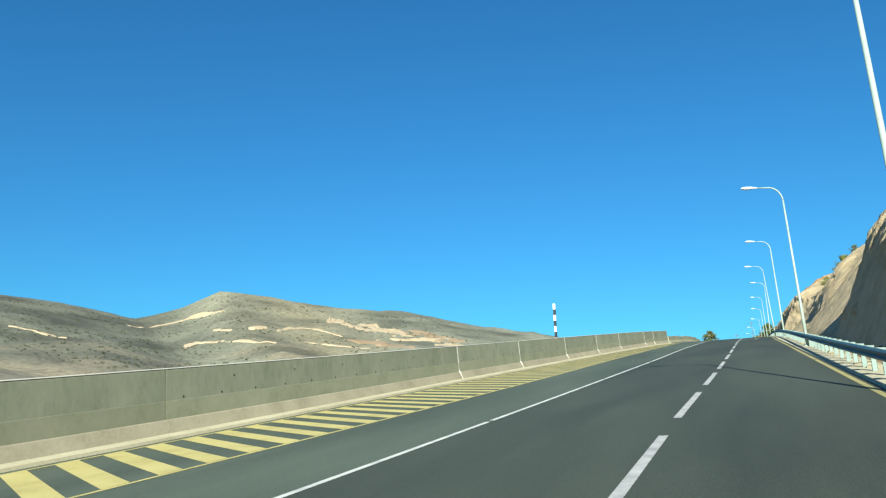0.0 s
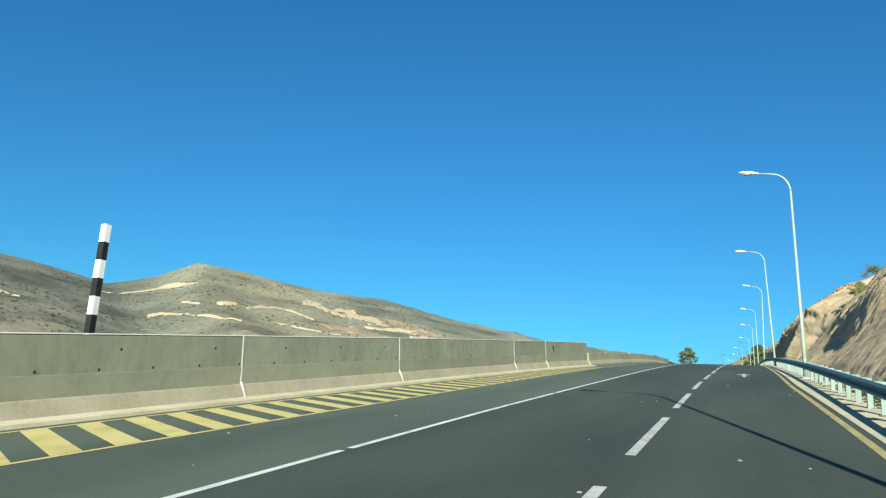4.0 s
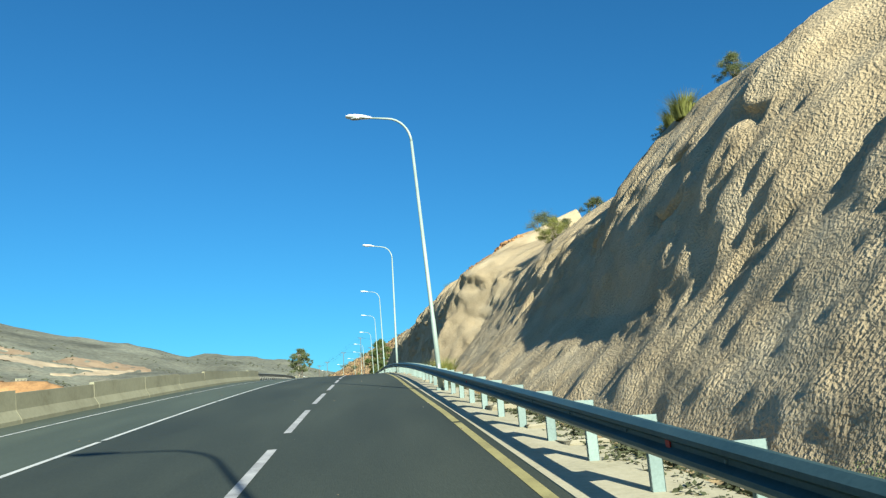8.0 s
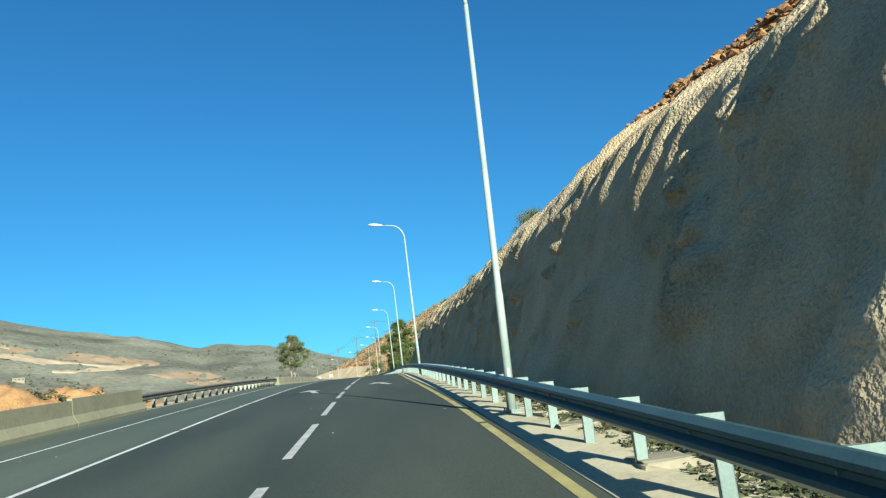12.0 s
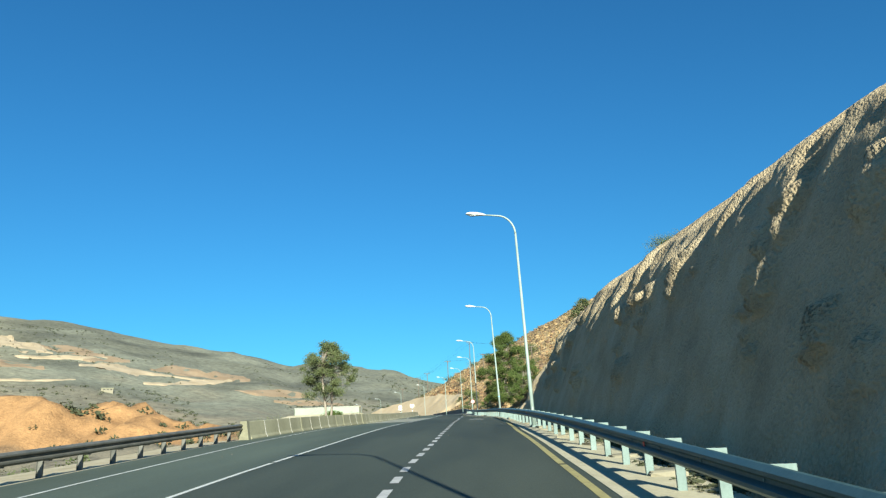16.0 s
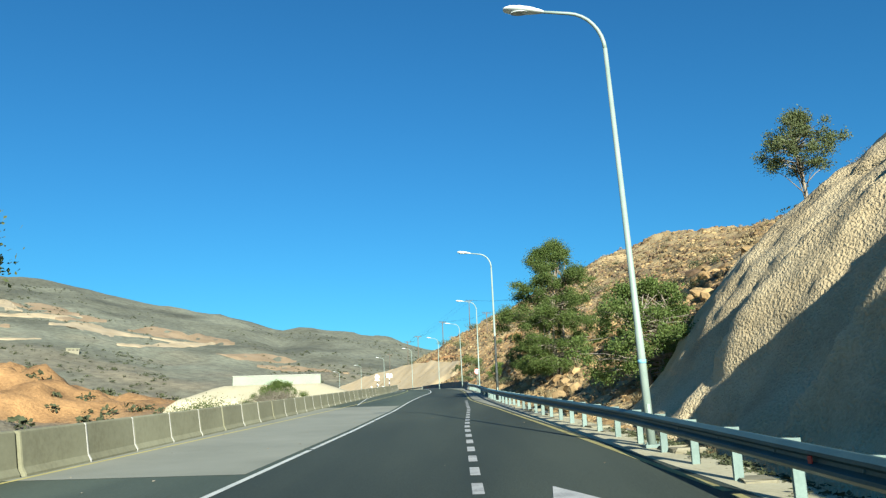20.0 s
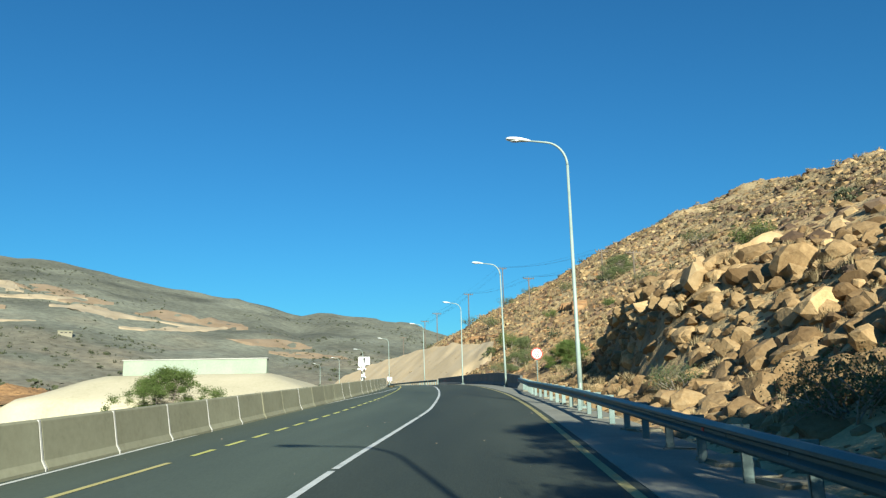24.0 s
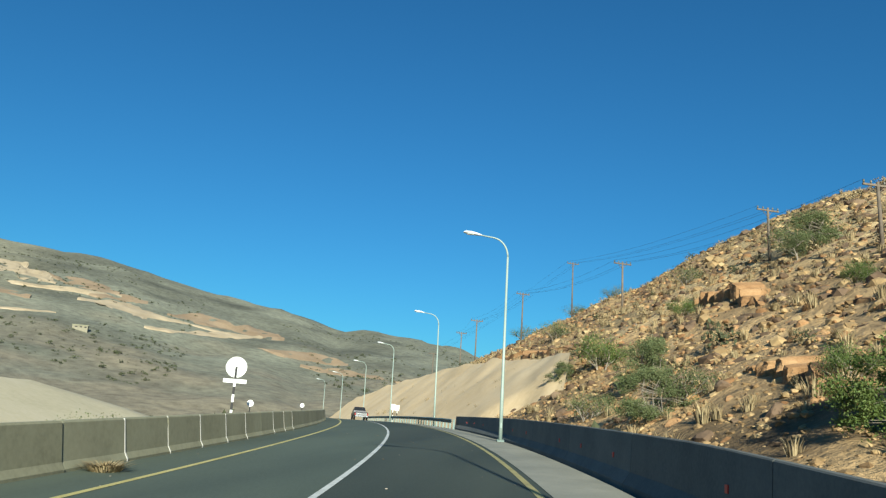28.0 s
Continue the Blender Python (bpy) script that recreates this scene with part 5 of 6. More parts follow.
P1, K1 = strewn(2200, 254, 342, 4.6, 16, 0.10, 0.6, 9)
scatter("loose_stones", P1, K1, M_darkstone, "loose dark stones littering the rock fall", "stones", 9)
P1, K1 = strewn(14000, 262, 520, 12, 62, 0.20, 1.3, 2, 1.1)
scatter("hill_stones", P1, K1, M_stone, "brown stones strewn over the dry hillside", "stones", 2)
P1, K1 = strewn(6000, 262, 520, 12, 70, 0.25, 1.5, 10, 1.0)
scatter("hill_stones", P1, K1, M_darkstone, "dark brown stones strewn over the dry hillside", "stones", 10)
P1, K1 = strewn(7000, 290, 530, 40, 120, 0.4, 2.2, 3)
scatter("hill_stones", P1, K1, M_stone, "brown stones strewn over the upper hillside", "stones", 3)
P1, K1 = strewn(3600, 290, 530, 40, 120, 0.5, 2.4, 11)
scatter("hill_stones", P1, K1, M_darkstone, "dark stones strewn over the upper hillside", "stones", 11)
P1, K1 = strewn(3600, 343, 410, 5.0, 20, 0.08, 0.5, 45)
scatter("loose_stones", P1, K1, M_rock, "loose golden stones on the slope beside the bend", "stones", 45)
P1, K1 = strewn(3600, 344, 405, 4.8, 20, 0.08, 0.55, 4)
scatter("loose_stones", P1, K1, M_stone, "loose brown stones on the slope beside the bend", "stones", 4)
P1, K1 = strewn(5200, 62, 256, 3.6, 6.2, 0.08, 0.42, 5)
scatter("ditch_rubble", P1, K1, M_rubble, "grey-brown rubble in the ditch below the cliff", "rubble", 5)
g_ = np.random.default_rng(51)
S_ = g_.uniform(40, 385, 420)
L_ = np.where(g_.random(420) < 0.5, y_lat(S_) - g_.random(420) ** 2 * 4.5, w_lat(S_) - g_.random(420) * 5.0)
scatter("road_grit", rp(S_, L_, 0.008), 0.02 + 0.05 * g_.random(420) ** 2, M_rubble, "small grit and pebbles lying on the asphalt", "grit", 51, BITS, 0.6)
P1, K1 = strewn(2600, 58, 250, 13.5, 24, 0.2, 0.9, 6)
scatter("cliff_top_stones", P1, K1, M_stone, "orange-brown stones on top of the cliff", "stones", 6)
P1, K1 = strewn(1500, 150, 330, -24, -11.2, 0.10, 0.7, 7)
scatter("valley_stones", P1, K1, M_rubble, "grey stones on the verge of the valley", "stones", 7)
def crest(s):
    la = np.interp(s, [128, 134, 140.5, 150, 162], [13.6, 12.0, 10.4, 9.3, 9.2])
    return la, np.array([seat(a, b) for a, b in zip(np.atleast_1d(s), np.atleast_1d(la))])


ss = np.arange(137.0, 162.1, 0.5)
cl, ch = crest(ss)
end = np.clip(np.minimum(ss - 137, 162 - ss) / 5, 0, 1)
rows = []
for dl, dh in ((-0.3, -0.6), (0.1, 0.05), (0.7, 0.75), (1.8, 1.35), (3.2, 1.7), (5.0, 1.9), (8.0, 1.6)):
    n_ = vnoise(ss / 1.3, np.full_like(ss, dl * 0.9), 81, 3)
    rows.append(rp(ss, cl + dl + 0.35 * n_, ch + dh * end + 0.4 * n_ * end - 0.5 * (1 - end)))
V = np.stack(rows, 1).reshape(-1, 3)
m = len(rows)
F = [(i * m + j, (i + 1) * m + j, (i + 1) * m + j + 1, i * m + j + 1) for i in range(len(ss) - 1) for j in range(m - 1)]
tagged(mesh_ob("rubble_bank", V, F, M_ochre), "rust-coloured rubble bank on top of the cliff", "earth bank", kind="structure")
g_ = np.random.default_rng(29)
S_ = 138.5 + 23 * g_.random(2400) ** 1.2
D_ = g_.uniform(-0.3, 5.0, 2400)
cl, ch = crest(S_)
e_ = np.clip(np.minimum(S_ - 137, 162 - S_) / 5, 0, 1)
scatter("ledge_stones", rp(S_, cl + D_, ch + e_ * np.interp(D_, [-0.5, 0.1, 0.7, 1.8, 3.2, 5.0], [-0.3, 0.1, 0.8, 1.35, 1.7, 1.9])), 0.10 + 0.34 * g_.random(2400) ** 2.5, M_rust, "broken rust-brown stones on the cliff top", "stones", 29)
g_ = np.random.default_rng(3)
P1 = []
for c in ((238.0, 14.0), (242.0, 14.5), (228.0, 12.6)):
    for _ in range(26):
        s_, l_ = c[0] + g_.normal() * 2.2, c[1] + abs(g_.normal()) * 1.3
        P1.append((*rp(s_, l_)[:2], 0))
P1 = np.array(P1)
P1[:, 2] = land(P1[:, 0], P1[:, 1]) + 0.25
scatter("broken_ledge", P1, g_.uniform(0.35, 1.1, len(P1)), M_rock, "broken rust-brown rock ledge on the cliff top", "rock ledge", 8)


def eroded_bank(name, s0, s1, l0, l1, rise, seed, label):
    """A low cut face in the slope, fluted by deep gullies."""
    n, m = 90, 14
    V, F = [], []
    for i in range(n + 1):
        u = i / n
        s, la = s0 + (s1 - s0) * u, l0 + (l1 - l0) * u + 0.6 * fbm(u * 4, seed)
        p = on_land(s, la)
        q = rv(s, la + 1.0) - rv(s, la)
        fl = max(0.0, math.sin(u * 46 + 2.2 * fbm(u * 5, seed + 2))) ** 2
        h = rise * (math.sin(math.pi * u) ** 0.5) * (0.85 + 0.25 * fbm(u * 9, seed + 5))
        for j in range(m + 1):
            w = j / m
            out = (0.12 + 0.22 * w) + (1.15 * fl * (1 - w ** 3) * min(1.0, 4 * (1 - w))) + 0.12 * fbm(u * 30, w * 4, seed)
            z = -0.3 + (h + 0.3) * min(1.0, w * 1.35)
            if w > 0.74:
                out += (w - 0.74) * 9
                z += (w - 0.74) * 0.9
            V.append(tuple(p + q * out + Vector((0, 0, z))))
    for i in range(n):
        for j in range(m):
            a = i * (m + 1) + j
            F.append((a, a + m + 1, a + m + 2, a + 1))
    return tagged(mesh_ob(name, V, F, M_rust), label, "earth bank", kind="structure")


eroded_bank("eroded_bank", 409.0, 391.0, 25.2, 22.0, 1.7, 1, "ochre earth bank fluted by dark erosion gullies")
eroded_bank("eroded_bank", 376.0, 366.0, 12.8, 11.6, 1.0, 6, "rust-red broken earth bank on the slope")
eroded_bank("eroded_bank", 470.0, 414.0, 18.2, 17.2, 1.3, 9, "orange-brown earth edge above the sprayed slope")

# ---- plants ----
def leaf_cloud(centres, n, spread, size, seed, droop=0.0):
    """Small bent leaves round the given centres."""
    g = np.random.default_rng(seed)
    C = np.asarray(centres, float)
    i = g.integers(0, len(C), n)
    P = C[i] + g.normal(0, 1, (n, 3)) * np.array([spread, spread, spread * 0.75])
    P[:, 2] -= droop * np.abs(g.normal(0, 1, n))
    a, t = g.uniform(0, 6.283, n), g.normal(0.2, 0.7, n)
    d = np.stack([np.cos(a) * np.cos(t), np.sin(a) * np.cos(t), np.sin(t)], 1)
    u = np.cross(d, g.normal(0, 1, (n, 3)))
    u /= np.linalg.norm(u, axis=1)[:, None] + 1e-6
    k = size * g.uniform(0.6, 1.4, n)[:, None]
    w = np.cross(d, u)
    V = np.stack([P, P + d * k * 0.5 + u * k * 0.30 + w * k * 0.08, P + d * k, P + d * k * 0.5 - u * k * 0.30 + w * k * 0.08], 1).reshape(-1, 3)
    F = np.arange(4 * n).reshape(n, 4)
    return V, F


def limbs(seed, height, spread, stems, trunk_r, base_split=0.25, levels=3, flat=1.0):
    """A branching skeleton: tubes and the tips on which leaves grow."""
    r = random.Random(seed)
    V, F, tips = [], [], []

    def grow(p, d, length, rad, level):
        pts, rads = [p.copy()], [rad]
        q, dd = p.copy(), d.copy()
        for k in range(4):
            dd = (dd + Vector((r.uniform(-0.22, 0.22), r.uniform(-0.22, 0.22), r.uniform(-0.05, 0.16)))).normalized()
            q = q + dd * length / 4
            pts.append(q.copy())
            rads.append(rad * (1 - 0.12 * (k + 1)))
            if level >= 1 and k >= 1:
                tips.append(tuple(q))
        v, f = tube(pts, rads, 6 if level < 2 else 4)
        n = len(V)
        V.extend(v)
        F.extend([tuple(i + n for i in t) for t in f])
        if level >= levels:
            tips.append(tuple(q))
            return
        for k in range(r.choice((3, 3, 4))):
            a = r.uniform(0, 6.283)
            out = Vector((math.cos(a), math.sin(a), 0)) * spread
            nd = (dd * 0.75 + out + Vector((0, 0, r.uniform(0.0, 0.5) * flat))).normalized()
            j = r.choice((2, 3, 4))
            grow(pts[j], nd, length * r.uniform(0.55, 0.8), rads[j] * 0.66, level + 1)

    for k in range(stems):
        a = 6.283 * k / stems + r.uniform(-0.4, 0.4)
        lean = 0.10 if stems == 1 else 0.55
        grow(Vector((0.06 * math.cos(a) * (stems > 1), 0.06 * math.sin(a) * (stems > 1), -0.25)), Vector((lean * math.cos(a), lean * math.sin(a), 1)).normalized(), height * 0.42, trunk_r, 0)
    return V, F, tips


def plant(name, seed, height, spread, stems, trunk_r, n, leaf, cloud, material, label, category, flat=1.0, droop=0.0, levels=3, low=0):
    root = new(name)
    V, F, tips = limbs(seed, height, spread, stems, trunk_r, levels=levels, flat=flat)
    zmax = max(t[2] for t in tips)
    k = height / (zmax + cloud)
    V = [(v[0] * k, v[1] * k, v[2] * k) for v in V]
    tips = np.array(tips) * k
    if low:
        r = random.Random(seed)
        wide = np.abs(tips[:, :2]).max() * 0.8
        tips = np.concatenate([tips, [(r.uniform(-wide, wide), r.uniform(-wide, wide), r.uniform(0.4, height * 0.55)) for _ in range(low)]])
    mesh_ob("trunk", V, F, M_bark, root, True)
    cv, cf = leaf_cloud(tips, n, cloud, leaf, seed, droop)
    mesh_ob("crown", cv, cf.tolist(), material, root)
    return tagged(root, label, category)


def bushy(name, seed, height, wide, bare, n, leaf, material, label, category, stems=3, trunk_r=0.08, clumps=120, gap=0.55):
    """A tree whose crown is made of many leafy clumps on limbs, uneven in outline, with gaps between them."""
    root = new(name)
    r = random.Random(seed)
    C, V, F = [], [], []
    while len(C) < clumps:
        a, u, q = r.uniform(0, 6.283), r.random(), r.random() ** 0.45
        z = bare + (height - bare) * u
        girth = wide / 2 * (0.62 + 0.55 * math.sin(math.pi * min(1, u * 0.92 + 0.10)) ** 0.8 - 0.45 * u ** 3)
        girth *= 1 + 0.42 * noise.noise((math.cos(a) * 1.3 + seed, math.sin(a) * 1.3, u * 3.2))
        if noise.noise((q * math.cos(a) * 2.1, q * math.sin(a) * 2.1 + seed, u * 4.5)) > gap:
            continue
        C.append((q * girth * math.cos(a), q * girth * math.sin(a), z))
    for k in range(stems):
        a = 6.283 * k / stems + 0.7
        foot = Vector((0.12 * math.cos(a), 0.12 * math.sin(a), -0.3)) if stems > 1 else Vector((0, 0, -0.3))
        fork = Vector((wide * 0.10 * math.cos(a), wide * 0.10 * math.sin(a), bare + (height - bare) * 0.25))
        end = Vector((wide * 0.16 * math.cos(a + 0.5), wide * 0.16 * math.sin(a + 0.5), height * 0.86))
        pts = [foot, foot.lerp(fork, 0.5) + Vector((0.10, -0.06, 0)), fork, fork.lerp(end, 0.5) + Vector((-0.15, 0.12, 0)), end]
        v, f = tube(pts, [trunk_r, trunk_r * 0.85, trunk_r * 0.7, trunk_r * 0.45, trunk_r * 0.15], 7)
        F.extend([tuple(i + len(V) for i in t) for t in f])
        V.extend(v)
        for c in C[k::stems]:
            c = Vector(c)
            h = min(max((c.z - bare) / (height - bare) * 0.8, 0.0), 1.0)
            b = pts[2].lerp(pts[4], h) if h > 0.25 else foot.lerp(fork, 0.55 + 0.45 * h * 4)
            m = b.lerp(c, 0.55) + Vector((r.uniform(-0.1, 0.1), r.uniform(-0.1, 0.1), 0.12))
            v, f = tube([b, m, c], [trunk_r * 0.28, trunk_r * 0.18, 0.008], 4)
            F.extend([tuple(i + len(V) for i in t) for t in f])
            V.extend(v)
    mesh_ob("trunk", V, F, M_bark, root, True)
    g = np.random.default_rng(seed)
    Q, FQ = [], []
    size = g.uniform(0.55, 1.25, len(C))
    for i, c in enumerate(C):
        m = max(8, int(n * size[i] ** 2 / (size ** 2).sum()))
        cv, cf = leaf_cloud([c], m, 0.24 * size[i] * (wide / 7) ** 0.5, leaf, seed * 1000 + i)
        FQ.append(cf + sum(len(q) for q in Q))
        Q.append(cv)
    mesh_ob("crown", np.concatenate(Q), np.concatenate(FQ).tolist(), material, root)
    return tagged(root, label, category)


def put(ob, s, lat, z=None, turn=0.0, size=1.0, sink=0.1):
    p = on_land(s, lat, sink) if z is None else rv(s, lat, z)
    ob.matrix_basis = Matrix.Translation(p) @ pose(0, 0, 0, 0, 0, turn) @ Matrix.Scale(size, 4)
    return ob


# roadside trees
put(bushy("tree", 5, 7.6, 4.6, 3.2, 30000, 0.10, M_leaf2, "slender grey-green tree behind the jersey barrier", "tree", 2, 0.12, 120, 0.6), 242.6, -10.6)
put(bushy("tree", 9, 9.2, 6.3, 0.5, 150000, 0.085, M_leaf, "large bushy green tree beside the guard rail", "tree", 5, 0.12, 260, 0.6), 283.2, 8.1, size=1.05)
t3 = put(bushy("tree", 14, 4.9, 6.4, 0.3, 42000, 0.105, M_leaf, "spreading green acacia below the cliff end", "tree", 4, 0.09, 150, 0.6), 259.6, 8.4, size=0.86)
put(copy_thing(t3, Matrix.Identity(4)), 294.0, 8.0, None, 130, 0.7)
put(bushy("tree", 17, 5.7, 3.0, 3.3, 15000, 0.08, M_leaf2, "small grey-green tree on the cliff end", "tree", 1, 0.10, 80, 0.6), 259.6, 15.4, turn=40)
put(bushy("bush", 29, 4.4, 8.0, 0.1, 50000, 0.10, M_leaf, "large dark green bush before the pale headwall", "bush", 4, 0.07, 130, 0.5), 356.5, -26.3, size=1.12)
t5 = put(plant("tree", 23, 3.0, 1.3, 2, 0.07, 11000, 0.065, 0.24, M_leaf2, "flat-topped acacia on the cliff top", "tree", flat=0.15), 227.8, 15.6)
for s, la, size, turn in ((184.6, 12.6, 0.8, 120), (146.5, 15.4, 0.7, 200)):
    o = put(copy_thing(t5, Matrix.Identity(4)), s, la, seat(s, la) - 0.1, turn, size)

# stones and scrub along the lip of the cliff
g_ = np.random.default_rng(33)
S_, L_ = g_.uniform(61, 101, 420), g_.uniform(16.6, 19.4, 420)
scatter("lip_stones", rp(S_, L_, np.array([seat(a, b) for a, b in zip(S_, L_)])), 0.14 + 0.5 * g_.random(420) ** 2.5, M_stone, "pale stones along the lip of the cliff", "stones", 33)

# shrubs
sh1 = plant("shrub", 31, 2.2, 1.1, 5, 0.04, 6500, 0.07, 0.22, M_leaf, "round green shrub on the stony slope", "shrub", levels=2)
sh2 = plant("shrub", 37, 1.7, 1.2, 6, 0.03, 3600, 0.06, 0.20, M_leaf2, "thin grey-green shrub on dry ground", "shrub", levels=2)
put(sh1, 330.0, 17.0, size=0.9)
put(bushy("shrub", 41, 3.2, 4.4, 0.1, 60000, 0.07, M_leaf, "dense bright green shrub behind the dark barrier", "shrub", 5, 0.05, 110, 0.6), 362.0, 11.9, size=1.05, sink=1.1)
ds = put(bushy("shrub", 43, 2.0, 3.4, 0.1, 20000, 0.06, M_leaf2, "grey-green thorn shrub on the stony slope", "shrub", 5, 0.04, 60, 0.4), 376.0, 9.2)
put(copy_thing(ds, Matrix.Identity(4)), 385.7, 12.6, None, 80, 1.3)
put(copy_thing(ds, Matrix.Identity(4)), 400.6, 11.4, None, 250, 0.85)
put(copy_thing(ds, Matrix.Identity(4)), 404.0, 35.5, None, 30, 1.6)
put(copy_thing(t5, Matrix.Identity(4)), 401.5, 32.0, None, 60, 0.9)
ts = put(bushy("shrub", 47, 2.4, 3.6, 0.1, 5200, 0.07, M_twig, "leafless grey-brown thorn shrub in the valley", "shrub", 6, 0.045, 70, 0.4), 300.0, -15.0)
for s, la, size in ((306.0, -17.5, 1.1), (295.0, -17.0, 0.9), (311.0, -20.0, 1.0), (288.0, -14.5, 0.7), (331.0, -12.5, 0.6), (252.5, 14.6, 0.9), (256.0, 16.6, 0.8)):
    put(copy_thing(ts, Matrix.Identity(4)), s, la, None, s * 7, size)
for s, la, size in ((66.0, 17.4, 0.35), (70.5, 17.2, 0.45), (78.0, 17.0, 0.3), (84.0, 17.1, 0.4), (91.0, 16.9, 0.35), (111.0, 13.8, 0.42), (115.5, 13.0, 0.35), (133.0, 15.5, 0.6), (137.0, 14.6, 0.4)):
    put(copy_thing(ds, Matrix.Identity(4)), s, la, seat(s, la) - 0.05, s * 7, size)
cs = bushy("shrub", 53, 1.9, 2.6, 0.1, 16000, 0.06, M_grass, "bright yellow-green shrub on the cliff crest", "shrub", 4, 0.04, 50, 0.6)
put(cs, 128.7, 11.4, seat(128.7, 11.4) - 0.15, size=0.75)
put(sh2, 376.5, 10.6, size=1.25)
for s, la, size, turn in ((368.0, 13.0, 0.7, 200), (399.0, 13.9, 1.45, 250), (402.0, 22.0, 0.8, 30), (384.0, 24.0, 0.8, 90)):
    put(copy_thing(sh1, Matrix.Identity(4)), s, la, None, turn, size)
rs = random.Random(5)
for s, la, size in ((78.0, 4.9, 0.5), (84.5, 4.8, 0.6), (86.2, 5.0, 0.45), (95.0, 4.9, 0.5), (68.5, 5.0, 0.6), (104.0, 4.8, 0.4), (384.0, 8.4, 1.1), (407.0, 37.0, 2.6), (422.0, 33.0, 1.6), (395.0, 44.0, 1.8), (440.0, 24.0, 1.9), (385.0, 30.0, 1.3), (300.0, 6.4, 0.9), (337.0, 7.4, 0.9), (312.0, 6.6, 0.7), (270.0, 13.4, 0.9), (255.0, 12.2, 1.1), (223.0, -11.6, 1.0), (231.0, -12.6, 1.2), (262.0, -10.2, 1.1), (268.0, -11.4, 1.3), (290.0, -10.6, 0.7), (318.0, -9.9, 0.45), (325.0, -10.6, 0.55), (366.0, -10.4, 0.9), (252.0, 14.0, 1.2), (254.5, 15.6, 1.3), (296.0, 9.0, 0.9), (470.0, 30.0, 1.8), (455.0, 40.0, 1.6), (480.0, 44.0, 2.0)):
    put(copy_thing(sh2, Matrix.Identity(4)), s, la, None, rs.uniform(0, 360), size)
for s, la, size, turn in ((276.0, -12.5, 0.9, 100),):
    put(copy_thing(sh1, Matrix.Identity(4)), s, la, None, turn, size)


def grass_mesh(seed, n, h, r, material, w=0.012):
    g = np.random.default_rng(seed)
    a, q = g.uniform(0, 6.283, n), np.sqrt(g.random(n)) * r
    B = np.stack([np.cos(a) * q * 0.6, np.sin(a) * q * 0.6, np.zeros(n) - 0.05], 1)
    out = np.stack([np.cos(a), np.sin(a), np.zeros(n)], 1)
    k = h * g.uniform(0.6, 1.1, n)[:, None]
    lean = (q / r)[:, None] * g.uniform(0.3, 0.9, n)[:, None]
    M = B + out * k * lean * 0.35 + np.array([0, 0, 1]) * k * 0.62
    T = B + out * k * lean + np.array([0, 0, 1]) * k
    side = np.stack([-np.sin(a), np.cos(a), np.zeros(n)], 1) * w
    V = np.stack([B - side, B + side, M + side * 0.8, M - side * 0.8, T], 1).reshape(-1, 3)
    F = []
    for i in range(n):
        o = 5 * i
        F += [(o, o + 1, o + 2, o + 3), (o + 3, o + 2, o + 4)]
    return mesh_of("grass_clump", V, F, material)


ME_GR = grass_mesh(1, 900, 1.25, 0.75, M_grass)
ME_GD = grass_mesh(2, 260, 0.6, 0.4, M_dry)
for s, la, size, turn in ((130.4, 4.45, 1.2, 0), (134.0, 4.3, 0.5, 70), (112.5, 12.4, 0.75, 20), (114.4, 12.8, 0.6, 200), (96.5, 15.6, 0.45, 90)):
    o = tagged(new("grass_clump", ME_GR), "bright yellow-green tussock of tall grass", "grass", "green grass tussocks")
    put(o, s, la, None if la < 6 else seat(s, la) - 0.05, turn, size, 0.05)
for _ in range(120):
    z_ = rs.random()
    if z_ < 0.35:
        s = rs.uniform(70, 250)
        la = float(rail_lat(s)) + rs.uniform(1.2, 2.4)
    elif z_ < 0.8:
        s, la = rs.uniform(254, 345), rs.uniform(5.4, 13)
    else:
        s, la = rs.uniform(345, 420), rs.uniform(5, 30)
    o = tagged(new("grass_clump", ME_GD), "dry straw-coloured grass tuft on stony ground", "grass", "dry grass tufts")
    put(o, s, la, None, rs.uniform(0, 360), rs.uniform(0.5, 1.2), 0.03)
o = tagged(new("grass_clump", ME_GD), "dry straw-coloured weeds at the barrier foot", "grass", "dry grass tufts")
o.matrix_basis = place(357.2, -6.2, 0, 0, 0.7) @ Matrix.Diagonal((1.5, 1.7, 0.45, 1.0))


def tuft_data(seed):
    V, F = as_data(grass_mesh(seed, 46, 0.55, 0.32, M_dry, 0.016))
    return V, np.array([(f[0], f[k], f[k + 1]) for f in F for k in range(1, len(f) - 1)])


TUFT = [tuft_data(90 + i) for i in range(4)]
P1, K1 = strewn(700, 254, 345, 5.0, 15, 0.25, 0.8, 61, 1.0, 0.0, 1.4)
scatter("straw_grass", P1, K1, M_dry, "dry straw-coloured grass between the fallen rocks", "grass", 61, TUFT)
P1, K1 = strewn(2600, 340, 520, 6.5, 90, 0.6, 1.7, 62, 1.0, 0.0, 1.4)
scatter("straw_grass", P1, K1, M_dry, "dry straw-coloured grass dotted over the hillside", "grass", 62, TUFT)


def spoil_heap(s, lat, length, width, height, seed):
    """A dumped heap with an uneven ridge, its foot sunk into the ground."""
    V, F, n, m = [], [], 26, 12
    p = on_land(s, lat)
    for i in range(n):
        a = 2 * math.pi * i / n
        for j in range(m):
            q = j / (m - 1)
            edge = 1 + 0.22 * fbm(math.cos(a) * 1.3 + seed, math.sin(a) * 1.3, seed)
            x, y = math.cos(a) * q * width / 2 * edge, math.sin(a) * q * length / 2 * edge
